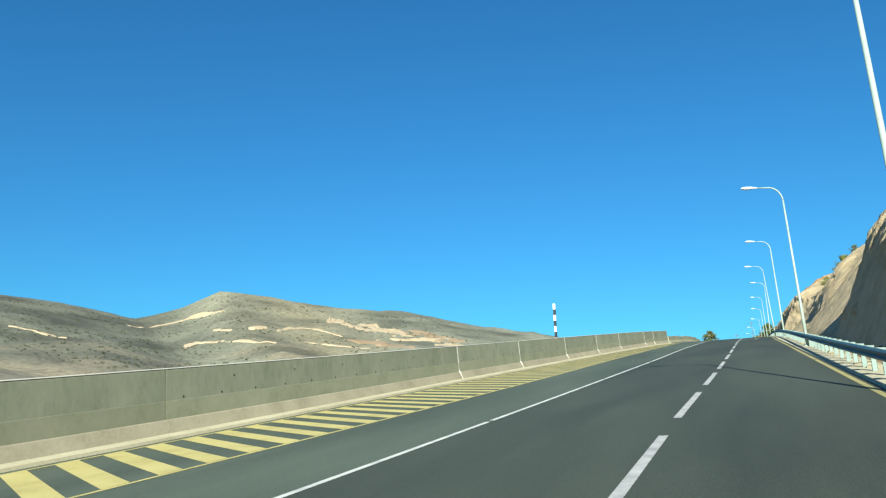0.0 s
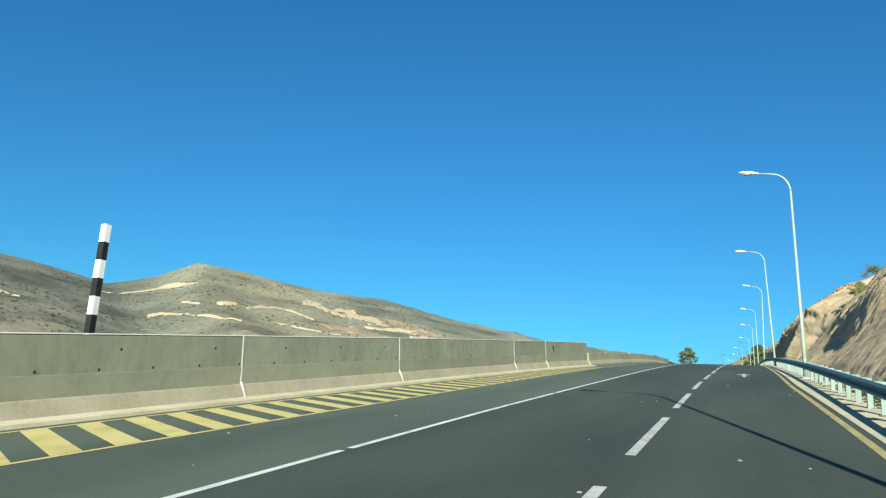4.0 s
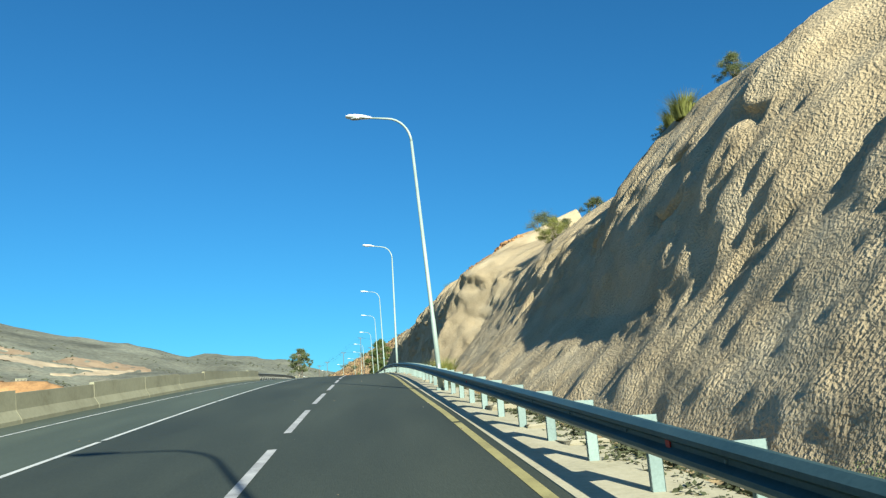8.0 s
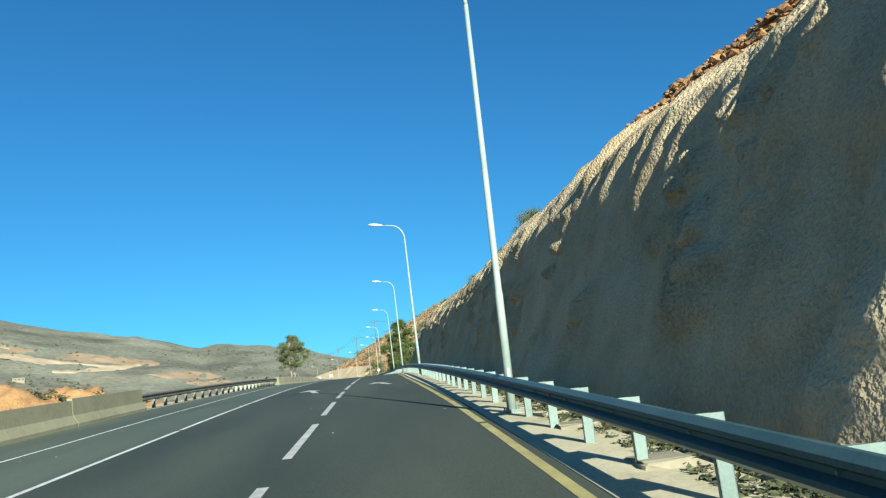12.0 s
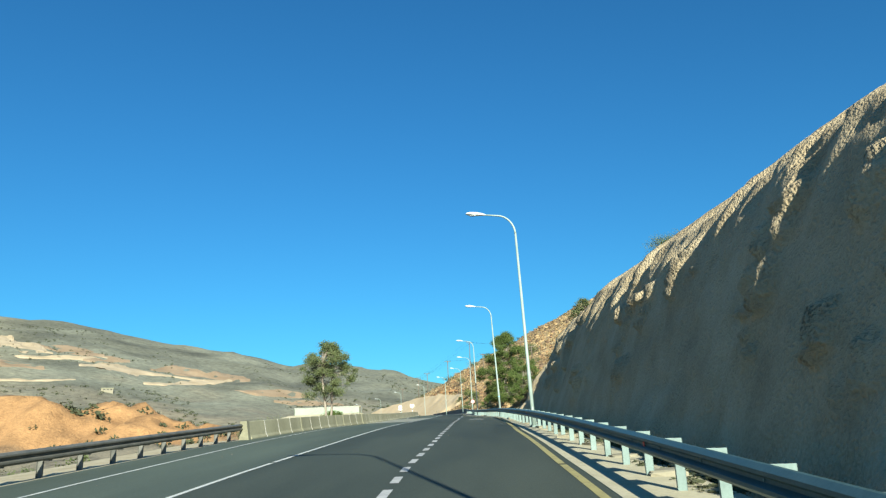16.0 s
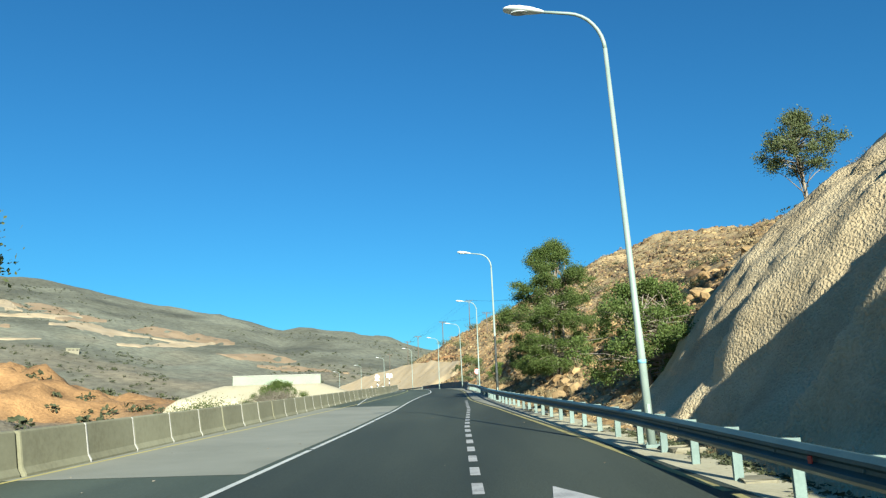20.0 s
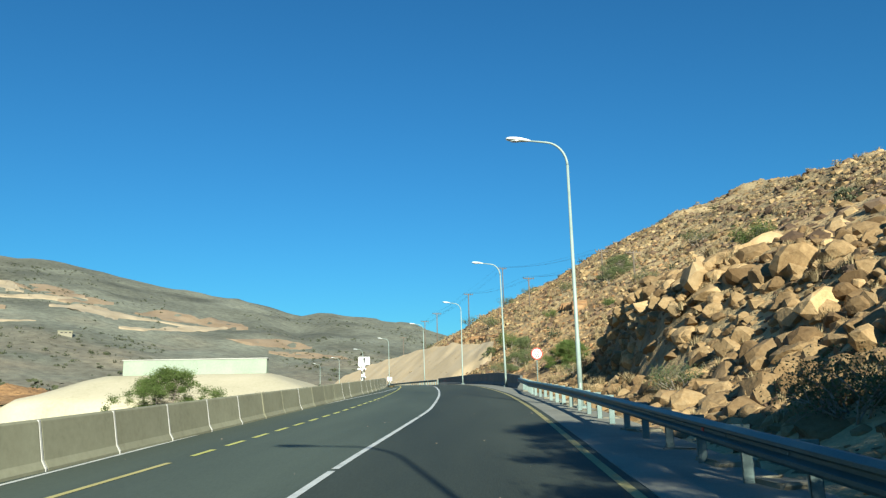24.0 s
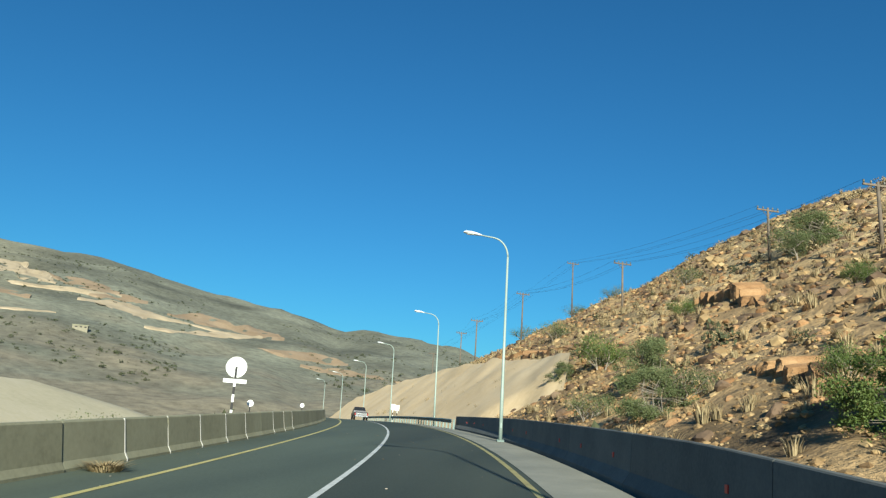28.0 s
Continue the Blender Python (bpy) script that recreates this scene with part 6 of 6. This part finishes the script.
            z = height * (1 - q ** 1.5) * (0.85 + 0.35 * fbm(x * 0.8, y * 0.8, seed + 4)) + 0.10 * fbm(x * 3, y * 3, seed) - 0.5 * q ** 4
            V.append((x, y, z))
    for i in range(n):
        for j in range(m - 1):
            a, b = i * m + j, ((i + 1) % n) * m + j
            F.append((a, a + 1, b + 1, b))
    o = mesh_ob("spoil_heap", V, F, M_scar, smooth=True)
    o.matrix_basis = Matrix.Translation(p) @ pose(0, 0, 0, 0, 0, seed * 31)
    return tagged(o, "pale cream heap of dumped earth below the road", "earth heap", "dumped earth heaps")


for i, (s, la, ln, wd, ht) in enumerate(((174.0, -20.2, 6.0, 5.0, 2.9), (181.0, -26.5, 6.0, 5.0, 3.4), (187.5, -26.0, 5.5, 4.6, 3.2), (196.0, -27.5, 5.0, 4.0, 2.6), (225.0, -33.0, 8.0, 6.0, 3.6))):
    spoil_heap(s, la, ln, wd, ht, i + 1)


def bush_bits(seed, n=26):
    V, F = leaf_cloud([(0, 0, 0.35), (0.25, 0.1, 0.25), (-0.2, -0.15, 0.25)], n, 0.22, 0.42, seed)
    return V, F


PATCH = [bush_bits(i) for i in range(5)]
g_ = np.random.default_rng(63)
S_ = g_.uniform(60, 252, 2600)
S_ = S_[vnoise(S_ / 4, S_ * 0 + 0.3, 73, 2) > -0.35]
L_ = rail_lat(S_) + g_.uniform(0.50, 1.05, len(S_))
scatter("ditch_weeds", rp(S_, L_, -0.03), g_.uniform(0.10, 0.30, len(S_)), M_scrub, "low dark weeds along the back edge of the apron", "weeds", 63, PATCH, 0.6)
FINE = [leaf_cloud([(0, 0, 0.35), (0.25, 0.1, 0.25), (-0.2, -0.15, 0.25), (0.05, 0.25, 0.2)], 110, 0.17, 0.13, 60 + i) for i in range(5)]
g_ = np.random.default_rng(11)
n = 9000
az, rad = np.radians(g_.uniform(2, 66, n)), g_.uniform(260, 1180, n)
X_, Y_ = -np.sin(az) * rad, 200 + np.cos(az) * rad
keep = (np.abs(to_road(X_, Y_)[1]) > 45) & (vnoise(X_ / 90, Y_ / 90, 71, 3) > -0.25)
Q = np.stack([X_, Y_, land(X_, Y_)], 1)[keep]
scatter("mountain_scrub", Q, 0.6 + 2.2 * g_.random(len(Q)) ** 2.2, M_scrub, "dark scrub dotted over the far valley and mountains", "scrub", 12, PATCH)
P1, K1 = strewn(420, 270, 520, 14, 100, 0.6, 2.2, 13, 1.0, -0.05)
scatter("hill_scrub", P1, K1, M_dry, "dry thorn scrub dotted over the hillside", "scrub", 13, FINE)
P1, K1 = strewn(170, 270, 520, 14, 100, 0.8, 2.6, 14, 1.0, -0.05)
scatter("hill_scrub", P1, K1, M_scrub, "dark thorn scrub dotted over the hillside", "scrub", 14, FINE)
g_ = np.random.default_rng(19)
X_, Y_ = -122 + 52 * g_.normal(0, 1, 160), 372 + 26 * g_.normal(0, 1, 160)
Q = np.stack([X_, Y_, land(X_, Y_)], 1)
scatter("bank_scrub", Q, g_.uniform(1.0, 2.8, len(Q)), M_scrub, "dark scrub on the bank of orange earth", "scrub", 19, PATCH)
P1, K1 = strewn(160, 170, 360, -60, -12, 0.6, 2.2, 15, 1.0, -0.05)
scatter("valley_scrub", P1, K1, M_leaf2, "grey-green scrub on the valley floor", "scrub", 15, FINE)

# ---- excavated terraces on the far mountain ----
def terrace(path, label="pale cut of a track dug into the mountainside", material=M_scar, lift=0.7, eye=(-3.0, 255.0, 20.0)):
    """A strip laid on the land to fit the camera's view; path: bearing, rise and half width in degrees from an eye on
    the road.
    """
    rr_ = np.arange(180.0, 1245.0, 4.0)
    V = []
    P = np.array(path, float)
    t = np.linspace(0, len(P) - 1, 16 * (len(P) - 1) + 1)
    A, E, W = (np.interp(t, np.arange(len(P)), P[:, k]) for k in range(3))
    R_c = []
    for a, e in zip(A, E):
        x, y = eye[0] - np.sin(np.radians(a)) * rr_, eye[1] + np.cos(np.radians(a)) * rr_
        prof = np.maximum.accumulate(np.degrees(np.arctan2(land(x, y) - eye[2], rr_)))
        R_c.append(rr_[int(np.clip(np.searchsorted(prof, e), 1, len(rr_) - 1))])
    R_c = np.array(R_c)
    pad_ = np.pad(R_c, 8, mode="edge")
    R_c = np.array([np.median(pad_[i:i + 17]) for i in range(len(R_c))])
    R_c = np.convolve(np.pad(R_c, 4, mode="edge"), np.ones(9) / 9, "valid")
    ROW = (-1.0, -0.6, -0.2, 0.2, 0.6, 1.0)
    for i, (a, e, w, r_) in enumerate(zip(A, E, W, R_c)):
        d_ = np.radians(w) * r_ / max(0.08, 0.30 - np.tan(np.radians(e)))
        for k, q in enumerate(ROW):
            r = r_ + d_ * (q + (0.28 * fbm(i * 0.16, k * 3.1, a) if k in (0, 5) else 0))
            x, y = eye[0] - np.sin(np.radians(a)) * r, eye[1] + np.cos(np.radians(a)) * r
            V.append((x, y, 0.0))
    V = np.array(V)
    V[:, 2] = land(V[:, 0], V[:, 1]) + np.tile([lift - 1.2, lift, lift, lift, lift, lift - 1.2], len(A))
    n_, m_ = len(A), len(ROW)
    F = [(i * m_ + j, i * m_ + j + 1, (i + 1) * m_ + j + 1, (i + 1) * m_ + j) for i in range(n_ - 1) for j in range(m_ - 1)]
    return tagged(mesh_ob("earth_cut", V, F, material), label, "earth cut", "earth cuts on the mountainside", kind="structure")


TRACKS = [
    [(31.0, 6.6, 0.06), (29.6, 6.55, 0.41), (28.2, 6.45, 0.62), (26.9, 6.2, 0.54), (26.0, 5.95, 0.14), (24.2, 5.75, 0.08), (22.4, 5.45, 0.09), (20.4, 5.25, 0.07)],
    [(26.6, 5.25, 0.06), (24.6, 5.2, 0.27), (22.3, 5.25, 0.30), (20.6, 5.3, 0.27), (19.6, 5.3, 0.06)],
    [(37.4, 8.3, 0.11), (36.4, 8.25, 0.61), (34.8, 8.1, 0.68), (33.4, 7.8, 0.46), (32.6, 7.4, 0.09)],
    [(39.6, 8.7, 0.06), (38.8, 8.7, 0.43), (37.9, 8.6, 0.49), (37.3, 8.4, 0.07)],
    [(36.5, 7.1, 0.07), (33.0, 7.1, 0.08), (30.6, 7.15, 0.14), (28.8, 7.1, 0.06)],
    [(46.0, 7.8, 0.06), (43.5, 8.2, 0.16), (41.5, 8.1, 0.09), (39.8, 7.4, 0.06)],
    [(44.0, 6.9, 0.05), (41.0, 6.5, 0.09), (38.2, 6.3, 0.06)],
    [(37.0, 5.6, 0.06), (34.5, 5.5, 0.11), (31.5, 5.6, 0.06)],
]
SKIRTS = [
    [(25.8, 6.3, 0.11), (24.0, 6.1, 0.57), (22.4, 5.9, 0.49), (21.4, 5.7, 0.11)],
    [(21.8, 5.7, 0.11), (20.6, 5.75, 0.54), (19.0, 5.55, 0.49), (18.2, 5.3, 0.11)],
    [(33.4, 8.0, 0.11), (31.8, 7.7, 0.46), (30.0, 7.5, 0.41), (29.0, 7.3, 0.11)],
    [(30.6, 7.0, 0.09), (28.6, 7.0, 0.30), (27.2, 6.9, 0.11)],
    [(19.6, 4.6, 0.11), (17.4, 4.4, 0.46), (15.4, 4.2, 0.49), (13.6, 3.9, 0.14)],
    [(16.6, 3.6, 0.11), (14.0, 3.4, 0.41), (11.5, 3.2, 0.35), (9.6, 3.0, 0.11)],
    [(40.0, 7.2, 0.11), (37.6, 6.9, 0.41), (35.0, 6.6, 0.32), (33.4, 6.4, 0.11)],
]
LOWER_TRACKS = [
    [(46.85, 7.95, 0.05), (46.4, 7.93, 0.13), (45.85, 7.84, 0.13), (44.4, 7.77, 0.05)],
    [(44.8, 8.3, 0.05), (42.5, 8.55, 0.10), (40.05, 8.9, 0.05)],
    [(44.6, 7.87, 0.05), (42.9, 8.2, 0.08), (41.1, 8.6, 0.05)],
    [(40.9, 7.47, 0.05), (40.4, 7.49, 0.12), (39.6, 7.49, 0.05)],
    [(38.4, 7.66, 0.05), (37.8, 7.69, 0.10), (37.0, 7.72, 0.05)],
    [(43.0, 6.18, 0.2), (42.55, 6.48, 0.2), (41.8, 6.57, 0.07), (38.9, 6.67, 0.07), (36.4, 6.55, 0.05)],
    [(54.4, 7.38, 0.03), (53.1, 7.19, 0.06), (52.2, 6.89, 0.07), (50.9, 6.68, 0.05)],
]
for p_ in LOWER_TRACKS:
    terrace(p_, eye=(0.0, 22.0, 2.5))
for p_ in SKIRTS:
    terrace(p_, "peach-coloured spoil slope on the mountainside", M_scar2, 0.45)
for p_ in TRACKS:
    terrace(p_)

# ---- far buildings ----
def far_house(az, el, w, h, label):
    eye = (-3.0, 255.0, 20.0)
    r_ = np.arange(200.0, 1200.0, 4.0)
    x, y = eye[0] - math.sin(radians(az)) * r_, eye[1] + math.cos(radians(az)) * r_
    z = land(x, y)
    k = int(np.clip(np.searchsorted(np.maximum.accumulate(np.degrees(np.arctan2(z - eye[2], r_))), el), 1, len(r_) - 1))
    root = tagged(new("far_building"), label, "building", "far buildings in the valley")
    bm = bmesh.new()
    box(bm, -w / 2, w / 2, -4, 4, -3, h, 0.1)
    part("wall", bm, M_band, root)
    bm = bmesh.new()
    box(bm, -w / 2 - 0.3, w / 2 + 0.3, -4.3, 4.3, h + 0.01, h + 0.5, 0.05)
    part("roof", bm, M_block, root)
    for i in range(3):
        bm = bmesh.new()
        box(bm, -w / 2 + w * (i + 0.6) / 3.4, -w / 2 + w * (i + 0.6) / 3.4 + 1.4, -4.06, -4.01, h * 0.35, h * 0.7)
        part("window", bm, M_glass, root)
    root.matrix_basis = Matrix.Translation((x[k], y[k], z[k])) @ pose(0, 0, 0, 0, 0, az)
    return root


far_house(29.6, 4.7, 9, 1.7, "low white building in the far valley")

# ---- culvert head: pale wall on a sprayed mound ----
def mound():
    ss = np.linspace(-1, 1, 40)
    V, F = [], []
    m = 22
    for i in range(41):
        for j in range(m):
            x = -30 + 60 * i / 40
            y = -13 + 26 * j / (m - 1)
            k = max(0.0, min(1.0, (14.5 + 0 - abs(x) + 0) / 9 + 0.25, (13 - abs(y)) / 7))
            hgt = 3.4 * min(1.0, max(0.0, min((19.5 - abs(x)) / 10.5 if x > 0 else (17.5 + x) / 8.5, (13 - abs(y)) / 9)))
            V.append((x, y, -1.9 - 3.2 * (1 - min(1.0, hgt / 0.5)) + hgt + 0.08 * noise.noise((x * 0.4, y * 0.4, 0))))
    for i in range(40):
        for j in range(m - 1):
            F.append((i * m + j, (i + 1) * m + j, (i + 1) * m + j + 1, i * m + j + 1))
    return V, F


v, f = mound()
mo = tagged(mesh_ob("mound", v, f, M_cream, smooth=True), "cream sprayed-concrete mound beside the road", "mound", kind="structure")
mo.matrix_basis = place(378.5, -28.6, 0.0, -8)
hw = tagged(new("headwall"), "long pale green-white concrete wall on the mound", "wall")
bm = bmesh.new()
box(bm, -8.2, 8.2, -0.6, 0.6, -0.4, 1.82, 0.04)
part("wall_block", bm, M_paint, hw)
bm = bmesh.new()
box(bm, -8.3, 8.3, -0.7, 0.7, 1.824, 1.92, 0.02)
part("coping", bm, M_caulk, hw)
hw.matrix_basis = place(376.5, -28.3, 1.42, -6)

# ---- road signs ----
def ring_mesh(r0, r1, y, seg=40):
    V = [(r * math.cos(2 * math.pi * k / seg), y_, r * math.sin(2 * math.pi * k / seg)) for y_ in (y, y + 0.006) for r in (r0, r1) for k in range(seg)]
    F = []
    for k in range(seg):
        a, b = k, (k + 1) % seg
        F += [(a, seg + a, seg + b, b), (2 * seg + a, 2 * seg + b, 3 * seg + b, 3 * seg + a), (seg + a, 3 * seg + a, 3 * seg + b, seg + b), (a, b, 2 * seg + b, 2 * seg + a)]
    return V, F


def disc_mesh(r, y0, y1, seg=40):
    V = [(r * math.cos(2 * math.pi * k / seg), y, r * math.sin(2 * math.pi * k / seg)) for y in (y0, y1) for k in range(seg)]
    F = [tuple(range(seg)), tuple(range(seg, 2 * seg))[::-1]] + [(k, seg + k, seg + (k + 1) % seg, (k + 1) % seg) for k in range(seg)]
    return V, F


def stroke(pts, w):
    """A flat stroke in the x-z plane, 3 mm thick."""
    V, F = [], []
    P = [Vector((x, 0, z)) for x, z in pts]
    for i, p in enumerate(P):
        d = (P[min(i + 1, len(P) - 1)] - P[max(i - 1, 0)]).normalized()
        nrm = Vector((-d.z, 0, d.x)) * w / 2
        for y in (0, -0.004):
            V += [tuple(p + nrm + Vector((0, y, 0))), tuple(p - nrm + Vector((0, y, 0)))]
    for i in range(len(P) - 1):
        a, b = 4 * i, 4 * i + 4
        F += [(a, a + 1, b + 1, b), (a + 2, b + 2, b + 3, a + 3), (a, b, b + 2, a + 2), (a + 1, a + 3, b + 3, b + 1)]
    F += [(0, 2, 3, 1), (4 * len(P) - 4, 4 * len(P) - 3, 4 * len(P) - 1, 4 * len(P) - 2)]
    return V, F


sign = tagged(new("speed_sign"), "round white speed limit sign with a red rim", "road sign")
tube_part("post", [(0, 0.05, -0.6), (0, 0.05, 2.35)], [0.038, 0.038], M_post, sign, 10)
plate = mesh_ob("plate", *disc_mesh(0.44, 0.0, 0.02), M_signw, sign)
rim = mesh_ob("rim", *ring_mesh(0.36, 0.44, -0.008), M_red, sign)
bar = mesh_ob("bar", *stroke([(-0.355, 0.0), (0.355, 0.0)], 0.022), M_black, sign)
fc = bpy.data.curves.new("digits", "FONT")
fc.body, fc.size, fc.extrude, fc.align_x = "35", 0.36, 0.002, "CENTER"
fc.offset = 0.010
fo = new("digits", fc)
fo.data.materials.append(M_black)
fo.parent = sign
for o, z in ((plate, 2.52), (rim, 2.52), (bar, 2.525)):
    o.location.z = z
    o.location.y = 0 if o is plate else -0.004
fo.matrix_basis = Matrix.Translation((0, -0.012, 2.23)) @ pose(0, 0, 0, 90, 0, 0)
# the same number in Arabic-Indic numerals
th = mesh_ob("digits", *stroke([(-0.150, 0.07), (-0.158, 0.14), (-0.185, 0.245), (-0.150, 0.205), (-0.125, 0.205), (-0.105, 0.24), (-0.085, 0.205), (-0.055, 0.205), (-0.035, 0.25)], 0.046), M_black, sign)
pts = [(0.10 + 0.062 * math.sin(2 * math.pi * k / 14), 0.155 - 0.072 * math.cos(2 * math.pi * k / 14)) for k in range(15)]
fv = mesh_ob("digits", *stroke(pts, 0.046), M_black, sign)
for o in (th, fv):
    o.location = (0, -0.006, 2.52)
sign.matrix_basis = place(342.3, 5.15, 0.0, 6)


def striped_post(root, h, n, w=0.055, z0=0.0):
    for i in range(n):
        bm = bmesh.new()
        box(bm, -w, w, -w, w, z0 + (h - z0) * i / n + 0.001, z0 + (h - z0) * (i + 1) / n - 0.001, 0.004)
        part("post_band", bm, M_black if i % 2 else M_signw, root, "black painted band" if i % 2 else "white painted band")


mk = tagged(new("marker_post"), "black and white striped marker post behind the wall", "marker post")
striped_post(mk, 4.3, 13, 0.085, -1.5)
mk.matrix_basis = place(57.1, -14.4, 0.0)
sq = tagged(new("road_sign"), "white square sign with a black stroke on a striped post", "road sign")
striped_post(sq, 2.0, 9, 0.055, -1.0)
bm = bmesh.new()
box(bm, -0.45, 0.45, -0.012, 0.012, 1.96, 2.58, 0.006)
part("plate", bm, M_signw, sq)
bm = bmesh.new()
box(bm, -0.06, 0.06, -0.02, -0.014, 2.10, 2.54, 0.002)
part("stroke", bm, M_black, sq)
bm = bmesh.new()
box(bm, -0.11, 0.11, -0.02, -0.014, 2.36, 2.44, 0.002)
part("stroke", bm, M_black, sq)
sq.matrix_basis = place(346.9, -8.05, 0.0, 8)
rd = tagged(new("road_sign"), "round pale sign with a small plate below it", "road sign")
striped_post(rd, 2.1, 9, 0.055, -1.0)
o = mesh_ob("plate", *disc_mesh(0.47, 0.0, 0.02), M_signw, rd)
o.location.z = 2.64
bm = bmesh.new()
box(bm, -0.52, 0.52, -0.012, 0.012, 1.92, 2.10, 0.005)
part("lower_plate", bm, M_signw, rd)
bm = bmesh.new()
box(bm, -0.05, 0.05, -0.03, -0.018, 2.10, 2.66, 0.003)
part("bracket", bm, M_black, rd)
rd.matrix_basis = place(378.5, -9.35, 0.0, 14)
for s, la in ((381.0, -9.0), (402.0, -8.3)):
    dl = tagged(new("delineator"), "small white round delineator beside the barrier", "delineator", "round delineators")
    o = mesh_ob("disc", *disc_mesh(0.16, 0, 0.015, 20), M_signw, dl)
    o.location.z = 1.05
    tube_part("stem", [(0, 0.03, -0.6), (0, 0.03, 1.05)], [0.02, 0.02], M_black, dl, 6)
    dl.matrix_basis = place(s, la, 0, 8)
for s, la in ((452.0, 4.3), (455.0, 5.4)):
    dl = tagged(new("road_sign"), "small white warning sign in front of the sprayed slope", "road sign", "small white signs")
    bm = bmesh.new()
    box(bm, -0.35, 0.35, -0.012, 0.012, 1.4, 2.2, 0.006)
    part("plate", bm, M_signw, dl)
    striped_post(dl, 1.4, 5, 0.045, -0.4)
    dl.matrix_basis = place(s, la, 0.3, 20)

# ---- power line ----
def utility_pole(h, double=False):
    root = new("utility_pole")
    tube_part("pole", [(0, 0, -0.8), (0, 0, h)], [0.16, 0.11], M_wood, root, 8)
    bm = bmesh.new()
    box(bm, -1.25, 1.25, -0.06, 0.06, h - 0.35, h - 0.20, 0.01)
    part("crossarm", bm, M_wood, root)
    for x in (-1.15, -0.55, 0.55, 1.15):
        tube_part("insulator", [(x, 0, h - 0.20), (x, 0, h - 0.02), (x, 0, h + 0.08)], [0.05, 0.08, 0.04], M_oldsteel, root, 8)
    for x in (-0.6, 0.6):
        tube_part("brace", [(x, 0.07, h - 0.28), (0, 0.07, h - 0.95)], [0.025, 0.025], M_wood, root, 5)
    return tagged(root, "brown wooden power pole with a crossarm on the hillside", "utility pole", "power poles on the hillside")


POLES = [(391.4, 31.4, 17.1), (409.9, 34.9, 23.3), (431.4, 29.4, 21.8), (475.0, 40.9, 32.9), (467.0, 28.2, 23.6), (482.2, 24.5, 20.5), (505.0, 28.0, 21.0), (525.0, 27.0, 18.0)]
tops = []
for s, la, top in POLES:
    p = on_land(s, la)
    h = min(11.0, max(4.6, rv(s, la, top).z - p.z))
    o = utility_pole(h)
    o.matrix_basis = Matrix.Translation(p) @ pose(0, 0, 0, 0, 0, math.degrees(float(np.interp(s, SG, HD))) + 6)
    tops.append(o.matrix_basis @ Matrix.Translation((0, 0, h + 0.08)))
for chain in ((0, 2, 4, 5, 6), (1, 3, 7)):
    for a, b in zip(chain[:-1], chain[1:]):
        for x in (-1.15, 0.55, 1.15):
            A_, B_ = tops[a] @ Vector((x, 0, 0)), tops[b] @ Vector((x, 0, 0))
            pts = [A_.lerp(B_, k / 10) - Vector((0, 0, 0.9 * 4 * (k / 10) * (1 - k / 10))) for k in range(11)]
            v, f = tube(pts, [0.011] * 11, 4)
            tagged(mesh_ob("power_cable", v, f, M_black), "thin dark power cable sagging between poles", "cable", "power cables")

# ---- pickup truck ahead on the road ----
def pickup():
    root = new("pickup_truck")
    bm = bmesh.new()
    box(bm, -0.92, 0.92, -2.55, 2.45, 0.48, 0.98, 0.08)
    part("body", bm, M_car, root)
    V, F = [], []
    for z, x, y0, y1 in ((0.96, 0.90, -0.35, 1.75), (1.30, 0.86, -0.28, 1.40), (1.72, 0.70, -0.10, 0.90), (1.80, 0.60, 0.05, 0.75)):
        V += [(-x, y0, z), (x, y0, z), (x, y1, z), (-x, y1, z)]
    for i in range(3):
        F += [(4 * i + j, 4 * i + (j + 1) % 4, 4 * i + 4 + (j + 1) % 4, 4 * i + 4 + j) for j in range(4)]
    F += [(0, 3, 2, 1), (12, 13, 14, 15)]
    mesh_ob("cab", V, F, M_car, root)
    mesh_ob("rear_window", [(-0.72, -0.262, 1.34), (0.72, -0.262, 1.34), (0.62, -0.135, 1.66), (-0.62, -0.135, 1.66)], [(0, 1, 2, 3)], M_glass, root)
    bm = bmesh.new()
    box(bm, -0.90, 0.90, -2.50, -2.40, 0.98, 1.06, 0.02)
    box(bm, -0.92, -0.84, -2.50, -0.4, 0.98, 1.06, 0.02)
    box(bm, 0.84, 0.92, -2.50, -0.4, 0.98, 1.06, 0.02)
    part("bed_rail", bm, M_car, root)
    bm = bmesh.new()
    box(bm, -0.78, 0.78, -2.585, -2.555, 0.60, 0.96, 0.01)
    part("tailgate", bm, M_chrome, root)
    bm = bmesh.new()
    box(bm, -0.90, 0.90, -2.72, -2.56, 0.42, 0.56, 0.03)
    part("bumper", bm, M_chrome, root)
    for x in (-0.86, 0.86):
        bm = bmesh.new()
        box(bm, x - 0.06, x + 0.06, -2.60, -2.53, 0.66, 0.94, 0.01)
        part("tail_light", bm, M_tail, root)
        for y in (-1.6, 1.5):
            v, f = tube([(x - 0.11, y, 0.37), (x + 0.11, y, 0.37)], [0.37, 0.37], 18)
            wv = mesh_ob("wheel", v, f, M_rubber, root)
            v, f = tube([(x - 0.115, y, 0.37), (x + 0.115, y, 0.37)], [0.21, 0.21], 14)
            mesh_ob("rim", v, f, M_chrome, wv)
    return tagged(root, "dark pickup truck with a chrome bumper on the road ahead", "pickup truck")


pk = pickup()
pk.matrix_basis = place(452.0, -0.4, 0.0, 0, 1, True)
